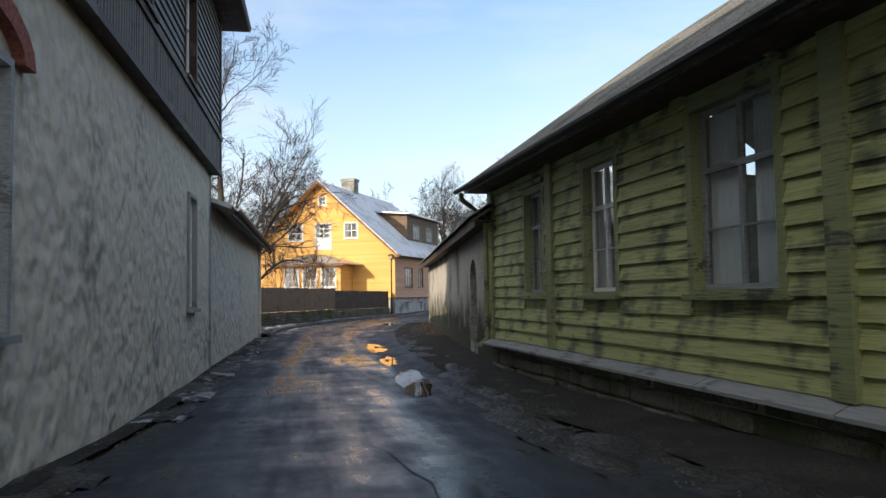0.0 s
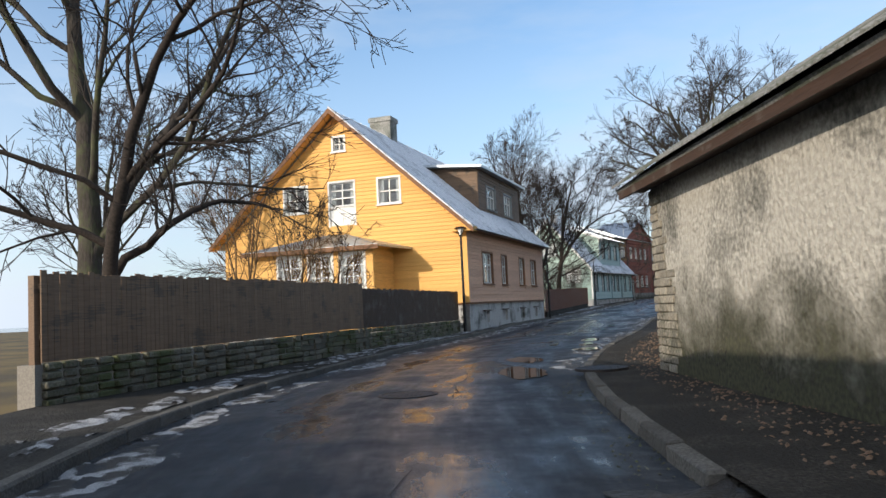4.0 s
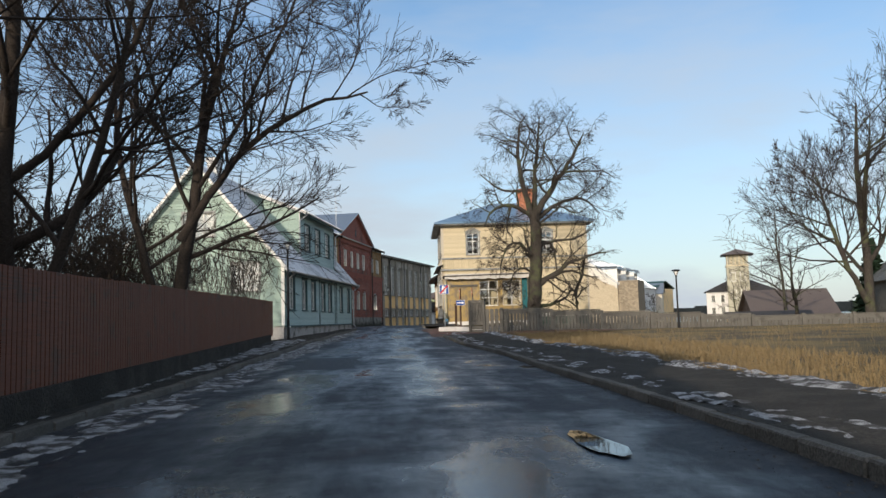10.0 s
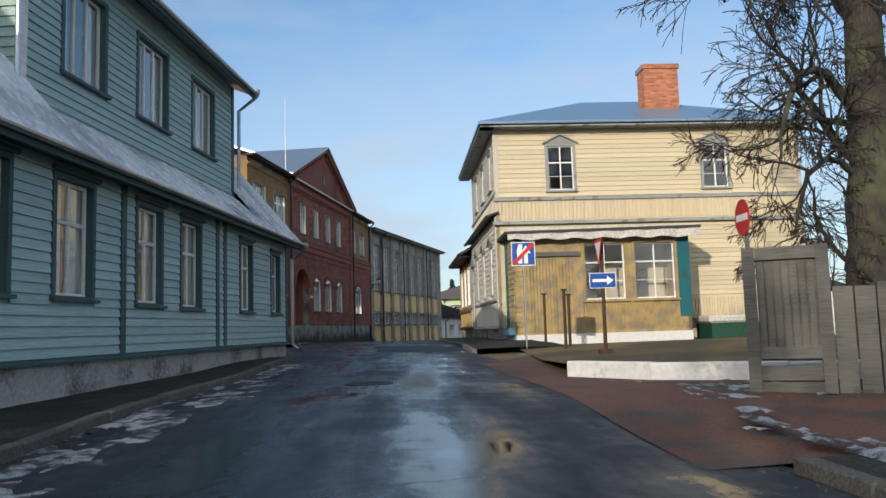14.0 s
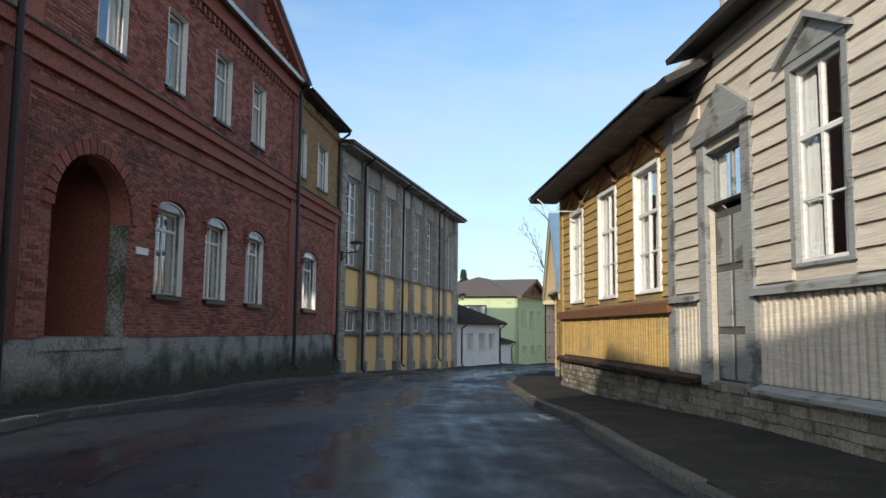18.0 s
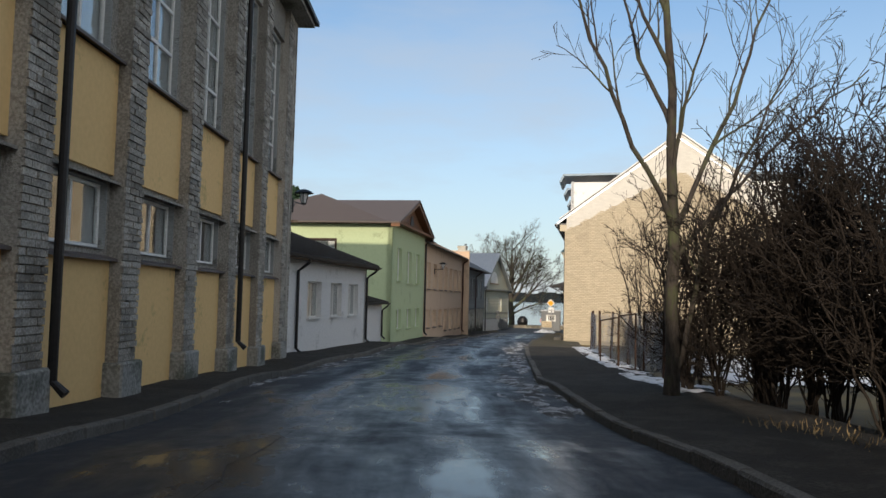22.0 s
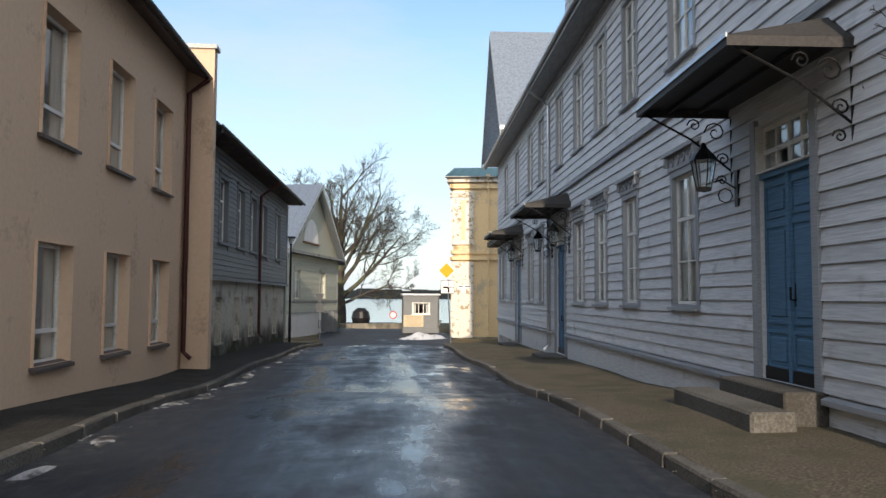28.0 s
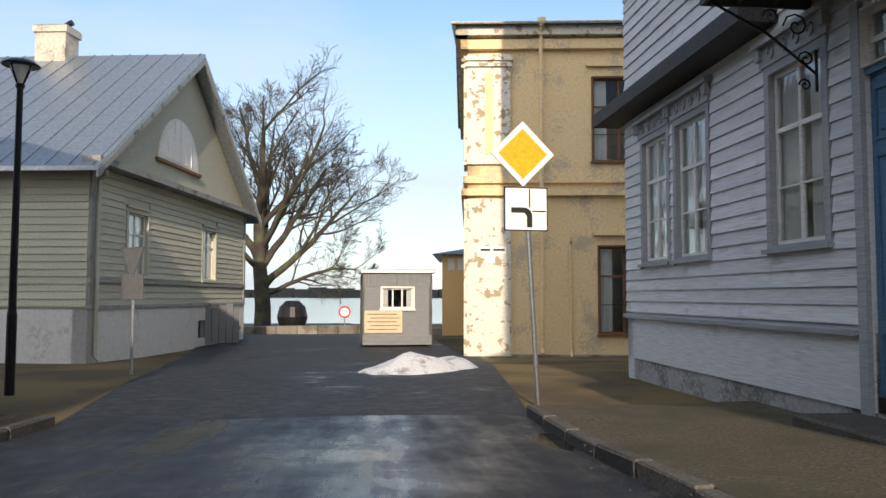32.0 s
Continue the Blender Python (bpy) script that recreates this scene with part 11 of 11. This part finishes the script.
def manhole(x, y, z=None, label="round cast iron manhole cover set in the asphalt"):
    if z is None:
        i, k = nearest_road(x, y)
        z = road_z(i, k)[2]
    ob = root("manhole_cover", Matrix.Translation((x, y, z)), label, "manhole cover", "manhole covers")
    bm = bmesh.new()
    lathe(bm, [(0.42, -0.03), (0.42, 0.012), (0.36, 0.016), (0.36, -0.02)], 28)
    part("frame_ring", bm, IRON, ob)
    bm = bmesh.new()
    lathe(bm, [(0.345, -0.02), (0.345, 0.013), (0.3, 0.016)], 28)
    lid = part("lid", bm, IRON, ob)
    bm = bmesh.new()
    for a in range(-4, 5):
        h = math.sqrt(max(0, 0.27 ** 2 - (a * 0.06) ** 2))
        bx(bm, ident, a * 0.06 - 0.012, a * 0.06 + 0.012, -h, h, 0.012, 0.022)
    part("ribs", bm, IRON, lid)


manhole(-1.55, 39.2, ground_z(-1.55, 39.2) + 0.15)
manhole(-4.5, 37.4)
manhole(16.8, 120.7)
manhole(55.4, 197.0)

# cracks and tar seams wander over the carriageway
rng = random.Random(12)
bm = bmesh.new()
for _ in range(60):
    i, k = rng.randrange(6, N_ROAD - 6), rng.uniform(0.1, 0.92)
    along = rng.random() < 0.55
    x, y = i, k
    pts = []
    for _ in range(rng.randrange(6, 18)):
        x += rng.uniform(0.3, 0.8) * (1 if along else 0.3)
        y += rng.uniform(-0.02, 0.02) if along else rng.uniform(0.015, 0.05)
        if not (2 < x < N_ROAD - 3 and 0.06 < y < 0.95):
            break
        i0 = int(x)
        p, q = np.array(road_z(i0, y)), np.array(road_z(i0 + 1, y))
        pts.append(p + (q - p) * (x - i0))
    w = rng.uniform(0.004, 0.010)
    prev = None
    for a, b in zip(pts, pts[1:]):
        t = (b - a) / (np.linalg.norm(b - a) + 1e-6)
        nn = np.array([-t[1], t[0], 0]) * w * rng.uniform(0.5, 1.2)
        cur = [bm.verts.new(a - nn + (0, 0, 0.006)), bm.verts.new(a + nn + (0, 0, 0.006))]
        if prev:
            bm.faces.new((prev[0], prev[1], cur[1], cur[0]))
        prev = cur
thing("road_cracks", bm, ROOF_DARK, "dark cracks and tar seams in the asphalt", "cracks", kind="stuff")

# asphalt patches
def patch(corners, label, material):
    """A filled rectangle of newer asphalt; corners as (station, share across)."""
    bm = bmesh.new()
    (i0, k0), (i1, k1) = corners
    rows = []
    for i in range(i0, i1 + 1):
        row = []
        for j in range(7):
            k = k0 + (k1 - k0) * j / 6
            if j in (0, 6):
                k += 0.035 * noise.noise((i * 0.9, j * 3.0, k0 * 50))
            x, y, z = road_z(i, k)
            if i in (i0, i1):
                x, y = x + 0.3 * noise.noise((j * 1.3, i0 * 2.0, 1.0)), y + 0.3 * noise.noise((j * 1.3, i0 * 2.0, 7.0))
            row.append(bm.verts.new((x, y, z + 0.007)))
        rows.append(row)
    for r, s in zip(rows, rows[1:]):
        for j in range(6):
            bm.faces.new((r[j], r[j + 1], s[j + 1], s[j]))
    thing("asphalt_patch", bm, material, label, "patch", "asphalt patches").data.shade_smooth()


TAR = mat("new_tar", (0.016, 0.016, 0.018), 0.55, (0.034, 0.034, 0.036), 8.0, bump=0.8, bscale=30, vary=0.1, spec=0.2)
for y0, y1, k0, k1 in ((90, 95, 0.2, 0.42), (131, 137, 0.45, 0.9), (170, 171.5, 0.3, 0.42)):
    ii = [i for i in range(N_ROAD) if y0 <= (RL[i, 1] + RR[i, 1]) / 2 <= y1]
    patch(((ii[0], k0), (ii[-1], k1)), "square patch of newer dark asphalt", TAR)

# forecourt before the cream house: paving, low retaining wall, raised bed
PAVER = mat("red_brown_paving", (0.16, 0.075, 0.05), 0.85, (0.09, 0.05, 0.038), 5.0, bump=0.5, bscale=30, stain=(0.06, 0.055, 0.05), stain_at=(0.5, 0.7), vary=0)
bm = bmesh.new()
fore = [(17.3, 112.6), (18.6, 112.4), (21.5, 110.5), (28.5, 110.5), (27.8, 113.6), (24.3, 114.9), (21.5, 117.4), (20.2, 119.5), (21.2, 121.5), (22.6, 126.3), (20.4, 124.2), (18.7, 117.2)]
vs = [bm.verts.new((x, y, ground_z(x, y) + 0.025 + (0.05 if x > 20 else 0))) for x, y in fore]
bm.faces.new(vs)
bmesh.ops.triangulate(bm, faces=bm.faces[:])
bmesh.ops.subdivide_edges(bm, edges=bm.edges[:], cuts=5, use_grid_fill=True)
for v in bm.verts:
    v.co.z = ground_z(v.co.x, v.co.y) + 0.022
thing("forecourt", bm, PAVER, "worn red-brown paving with thin snow at the crossing", "paving", kind="structure")
RT = root("retaining_wall", Matrix.Identity(4), "low cracked pale plastered retaining wall", "wall", kind="structure")
bed = [(20.35, 120.2), (21.0, 118.6), (22.6, 117.2), (24.6, 116.4)]
for (x0, y0), (x1, y1) in zip(bed, bed[1:]):
    L = math.hypot(x1 - x0, y1 - y0)
    e, nn = Vector((x1 - x0, y1 - y0, 0)) / L, Vector((-(y1 - y0), x1 - x0, 0)) / L
    g0 = ground_z(x0, y0)
    q = lambda a, o, z: Vector((x0, y0, g0)) + e * a + nn * o + Vector((0, 0, z))
    part("wall_block", box_bm(q, 0, L, 0, 0.22, -0.3, 0.3, 0.02), STUCCO_WHITE, RT)
bm = bmesh.new()
vs = [bm.verts.new((x, y, ground_z(x, y) + z)) for x, y, z in ((20.45, 120.3, 0.24), (21.1, 118.75, 0.24), (22.7, 117.35, 0.24), (25.2, 116.6, 0.3), (28.0, 123.5, 0.4), (26.6, 129.8, 0.12), (24.0, 129.8, 0.05), (21.6, 123.6, 0.1))]
bm.faces.new(vs)
bmesh.ops.triangulate(bm, faces=bm.faces[:])
thing("garden_bed", bm, SOIL, "raised bed of bare soil and dead grass", "garden bed", kind="structure")

# old white gate posts by the big tree
for x, y, h in ((9.15, 71.9, 1.25), (7.75, 67.4, 1.3)):
    ob = root("gate_post", Matrix.Translation((x, y, ground_z(x, y) + 0.02)), "broken whitewashed gate post with flaking lime", "post", "gate posts")
    bm = bmesh.new()
    lathe(bm, [(0.17, -0.2), (0.16, 0.3), (0.15, h * 0.8), (0.17, h * 0.86), (0.13, h)], 10)
    for v in bm.verts:
        v.co += Vector((noise.noise(v.co * 3), noise.noise(v.co * 3 + Vector((5, 0, 0))), noise.noise(v.co * 4) * 1.2)) * 0.04
    part("shaft", bm, LIME_WASH, ob)

# ---------------------------------------------------------------- beyond the field
def far_house(name, p, az, w, d, z0, ze, zr, wall_m, roof_m, label, wins, hip=False, gable=(), back_m=None):
    """A house in the distance: s along its front, windows as (s, z, width, height) on the front."""
    pl = Plot(name, p, az, "left", label)
    f = pl.street()
    holes = [(a - ww / 2, a + ww / 2, z, z + hh) for a, z, ww, hh in wins]
    part("wall", wall_bm(f, 0, w, z0, ze, 0.25, holes), wall_m, pl.ob)
    top = None if hip else (lambda a: ze + (zr - ze) * (1 - abs(a - d / 2) / (d / 2)))
    for g2, holes in ((pl.near(), gable), (pl.far(w), ())):
        part("wall", wall_bm(g2, 0.25, d, z0, ze if hip else zr, 0.25, holes, top), wall_m, pl.ob)
    part("wall", wall_bm(pl.back(d), 0, w, z0, ze, 0.25), back_m or wall_m, pl.ob)
    if hip:
        bm = bmesh.new()
        e = [pl.at(a, o, ze) for a, o in ((-0.5, -0.5), (w + 0.5, -0.5), (w + 0.5, d + 0.5), (-0.5, d + 0.5))]
        r = [pl.at(a, d / 2, zr) for a in (min(w / 2, d / 2), max(w / 2, w - d / 2))]
        v = [bm.verts.new(q) for q in e + r]
        for q in ((0, 1, 5, 4), (1, 2, 5), (2, 3, 4, 5), (3, 0, 4), (0, 3, 2, 1)):
            bm.faces.new([v[k] for k in q])
        part("roof", bm, roof_m, pl.ob)
    else:
        roof(pl, -0.4, w + 0.4, [(-0.5, ze - 0.2), (d / 2, zr + 0.05), (d + 0.5, ze - 0.2)], roof_m)
    for a, z, ww, hh in wins:
        window(f, a - ww / 2, a + ww / 2, z, z + hh, pl.ob, cols=2, rows=(0.6,), cw=0.08)
    return pl


# tower villa far behind the cream house
VL = far_house("tower_villa", (129.4, 231.5), 128, 16, 11, -1.0, 6.2, 9.2, STUCCO_WHITE, ROOF_DARK, "large pale villa with a dark roof beyond the gardens", [(k * 2.2 + 1.6, z, 1.0, 1.8) for k in range(2) for z in (0.6, 3.6)], True)
bm = bmesh.new()
bx(bm, lambda a, o, z: VL.at(a, o, z), 5.0, 10.0, -3.0, 3.0, -1, 12.2)
tw = part("tower", bm, STUCCO_PALE, VL.ob)
bm = bmesh.new()
bx(bm, lambda a, o, z: VL.at(a, o, z), 4.8, 10.2, -3.2, 3.2, 12.2, 12.5)
part("tower_cornice", bm, CREAM, tw)
bm = bmesh.new()
apex = bm.verts.new(VL.at(7.5, 0, 16.6))
e = [bm.verts.new(VL.at(a, o, 15.0)) for a, o in ((3.7, -4.3), (11.3, -4.3), (11.3, 4.3), (3.7, 4.3))]
for k in range(4):
    bm.faces.new((e[k - 1], e[k], apex))
bm.faces.new(e)
part("tower_roof", bm, ROOF_BROWN, VL.ob)
for k in range(6):
    for o in (-3.0, 3.0):
        part("tower_pillar", box_bm(lambda a, o_, z: VL.at(a, o_, z), 5.1 + k * 0.92, 5.3 + k * 0.92, o - 0.1, o + 0.1, 12.5, 15.0), CREAM, VL.ob)
bm = bmesh.new()
bx(bm, lambda a, o, z: VL.at(a, o, z), 5.5, 9.5, -2.5, 2.5, 12.5, 15.0)
part("lantern_room", bm, STUCCO_PALE, VL.ob)
for a, z in ((6.4, 8.6), (8.6, 8.6), (6.4, 4.4), (8.6, 4.4)):
    window(lambda q, o, zz: VL.at(q, -3.0 - o, zz), a - 0.5, a + 0.5, z, z + 2.0, VL.ob, cols=2, rows=(0.6,), cw=0.1)
far_house("grey_house", (109.6, 232.2), 128, 6, 8, -1.0, 6.2, 8.6, CREAM_GREY, ROOF_ZINC, "pale grey house with a zinc roof beyond the gardens", [(k * 2.2 + 1.6, z, 0.9, 1.5) for k in range(2) for z in (0.8, 4.0)])
far_house("dark_barn", (66, 142.5), 122, 8.5, 11, -1.5, 0.8, 3.6, DARK_WOOD, ROOF_BROWN, "low dark wooden barn with a brown roof beyond the plank fence", [])
far_house("yellow_shed", (53.6, 131.4), 122, 7, 4.5, -1.7, 0.25, 1.1, PANEL_YELLOW, ROOF_DARK, "low yellow wooden shed beyond the plank fence", [])
VGAB = [(2.85, 3.75, 4.1, 5.0), (2.5, 4.1, 0.9, 3.0), (4.9, 5.7, 1.2, 2.8), (0.9, 1.7, 1.2, 2.8)]
OLD_GREEN = wood("pale_green_boards", (0.33, 0.36, 0.23), (0.22, 0.24, 0.16))
VH = far_house("veranda_house", (56.6, 106.1), 33, 12, 6.6, -1.6, 3.4, 6.3, OLD_GREEN, ASBESTOS, "pale green wooden house with white trim and a balcony", [], gable=VGAB, back_m=GREY_WOOD)
vf = VH.near()
siding(vf, 0.25, 6.6, -1.0, 6.2, 0.22, OLD_GREEN, VH.ob, [(a - 0.1, b + 0.1, c - 0.1, d + 0.1) for a, b, c, d in VGAB], lambda a: 3.4 + 2.9 * (1 - abs(a - 3.3) / 3.3))
siding(VH.back(6.6), 0.0, 12.0, -1.0, 3.4, 0.4, GREY_WOOD, VH.ob)
for a, b, c, d in VGAB:
    window(vf, a, b, c, d, VH.ob, WHITE, WHITE, 2, (0.6,), 0.1, True, None, 0.5, 0.05)
for a in (0.3, 6.5):
    part("corner_board", box_bm(vf, a - 0.1, a + 0.1, 0.0, 0.07, -1.0, 3.4), WHITE, VH.ob)
for z in (3.35, 0.1):
    part("band_board", box_bm(vf, 0.2, 6.6, 0.0, 0.09, z, z + 0.18), WHITE, VH.ob)
for sg in (-1, 1):
    bm = bmesh.new()
    prism(bm, [(3.3 + sg * 3.85, 2.95), (3.3 + sg * 3.85, 3.2), (3.3, 6.5), (3.3, 6.25)], lambda a, z: vf(a, 0.36, z), lambda a, z: vf(a, 0.44, z))
    part("bargeboard", bm, WHITE, VH.ob)
bal = part("balcony", box_bm(vf, 1.2, 5.4, 0.0, 1.2, 0.5, 0.64), WHITE, VH.ob, "white balustraded balcony")
for k in range(15):
    part("baluster", box_bm(vf, 1.25 + k * 0.285, 1.37 + k * 0.285, 1.08, 1.16, 0.64, 1.4), WHITE, bal)
part("rail", box_bm(vf, 1.2, 5.4, 1.06, 1.18, 1.4, 1.5), WHITE, bal)
far_house("log_house", (60, 103), 160, 14, 9, -1.4, 3.6, 7.4, GREY_WOOD, ROOF_DARK, "weathered grey log house in the trees", [(k * 3 + 2.0, 0.0, 1.0, 1.5) for k in range(2)])
rng = random.Random(31)
for k, (x, y, h) in enumerate(((56, 126, 7), (66, 138, 13), (88, 172, 7), (70, 118, 10), (64, 88, 13), (105, 190, 9), (52, 84, 12), (40, 68, 13), (96, 205, 7))):
    tree((x, y, ground_z(x, y) - 0.8), [(straight(h, (rng.uniform(-1, 1), rng.uniform(-1, 1)), 0.2), 0.2, 0.04)], "bare tree in a distant garden", 200 + k, [(9, 0.55, 46, 0.06, 0.12, 0.2), (7, 0.5, 42, 0.04, 0.14, 0.2), (5, 0.5, 42, 0.02, 0.16, 0.2)], thinnest=0.014)
for k, (x, y, h) in enumerate(((-20, 60, 9), (-16, 72, 11), (-8, 96, 11), (-14, 88, 12), (-9, 108, 10))):
    tree((x, y, 0), [(straight(h, (rng.uniform(-1, 1), rng.uniform(-1, 1)), 0.2), 0.2, 0.04)], "bare tree in the gardens behind the street", 220 + k, LIME, thinnest=0.011)

# ---------------------------------------------------------------- quay
bm = bmesh.new()
quay = [(88.6, 237.2), (92.9, 233.6), (104, 242.5), (112, 252), (131, 276), (125, 284), (108, 262)]
vs = [bm.verts.new((x, y, ground_z(x, y) - 0.02)) for x, y in quay]
bm.faces.new(vs)
bmesh.ops.triangulate(bm, faces=bm.faces[:])
bmesh.ops.subdivide_edges(bm, edges=bm.edges[:], cuts=5, use_grid_fill=True)
for v in bm.verts:
    v.co.z = ground_z(v.co.x, v.co.y) - 0.015
thing("quay", bm, ASPHALT, "damp asphalt square running down to the water", "square", kind="structure")
WR = root("quay_wall", Matrix.Identity(4), "low pale stone quay wall", "wall", kind="structure")
a, b = Vector((109.5, 262.5, -3.2)), Vector((118.5, 257.5, -3.2))
e = (b - a).normalized()
nn = Vector((-e.y, e.x, 0))
for k in range(9):
    q = lambda s, o, z: a + e * s + nn * o + Vector((0, 0, z))
    part("stone", box_bm(q, k * 1.12, k * 1.12 + 1.1, 0, 0.4, -0.2, 0.55, 0.03), STONE, WR)
bo = root("cable_drum", Matrix.Translation((113.2, 262.2, -3.1)), "dark round buoy standing on the quay", "buoy")
bm = bmesh.new()
lathe(bm, [(0.35, 0.0), (0.72, 0.35), (0.85, 0.9), (0.72, 1.45), (0.35, 1.8)], 18)
part("body", bm, BLACK, bo)
bo.name = "buoy"
ol = root("plank_shed", Matrix.Translation((101.0, 253.5, -2.85)), "low dark plank stack beside the olive house", "stack")
for k in range(7):
    part("board", box_bm(ident, k * 0.32, k * 0.32 + 0.28, 0, 0.05, 0, 1.35 + 0.08 * (k % 3)), DARK_GREY_WOOD, ol)
part("rail", box_bm(ident, 0, 2.3, 0.05, 0.12, 0.5, 0.62), DARK_GREY_WOOD, ol)
CF = far_house("cafe_building", (115.6, 253.4), 143, 9, 9, -3.4, 1.1, 2.2, PANEL_YELLOW, ROOF_GREEN, "plain yellow cafe building behind the corner house", [], True)
for k in range(4):
    part("sign_shape", box_bm(lambda a_, o, z: CF.street()(a_, o, z), 0.3 + k * 0.5, 0.62 + k * 0.5, 0, 0.03, 0.3, 0.9), SIGN_WHITE, CF.ob)
NE = sign_post("road_sign", (117.5, 262.5, -3.2), -1.75, "round red and white road sign on a white concrete base")
disc = [(0.36 * math.cos(k * math.tau / 24), 0.36 * math.sin(k * math.tau / 24)) for k in range(24)]
plate(NE, disc, (0, 0, 1.2), 219, SIGN_RED, "sign_rim", 0.012, 0.03)
plate(NE, [(x * 0.72, z * 0.72) for x, z in disc], (0, 0, 1.2), 219, SIGN_WHITE, "sign_face", 0.003, 0.044)
part("base", box_bm(ident, -0.55, 0.55, -0.3, 0.3, -0.1, 0.32, 0.04), SIGN_WHITE, NE)
bd = root("boat", Matrix.Translation((124.0, 264.0, -3.4)), "small white boat hull by the slipway", "boat")
bm = bmesh.new()
hexa(bm, [Vector(p) for p in ((-1.6, -0.35, 0), (-1.7, -0.6, 0.6), (-1.6, 0.35, 0), (-1.7, 0.6, 0.6), (1.4, -0.1, 0.1), (1.9, -0.1, 0.75), (1.4, 0.1, 0.1), (1.9, 0.1, 0.75))])
part("hull", bm, SIGN_WHITE, bd)
bm = bmesh.new()
bx(bm, ident, -0.5, 0.4, -0.35, 0.35, 0.55, 1.15)
part("cabin", bm, SIGN_GREY, bd)
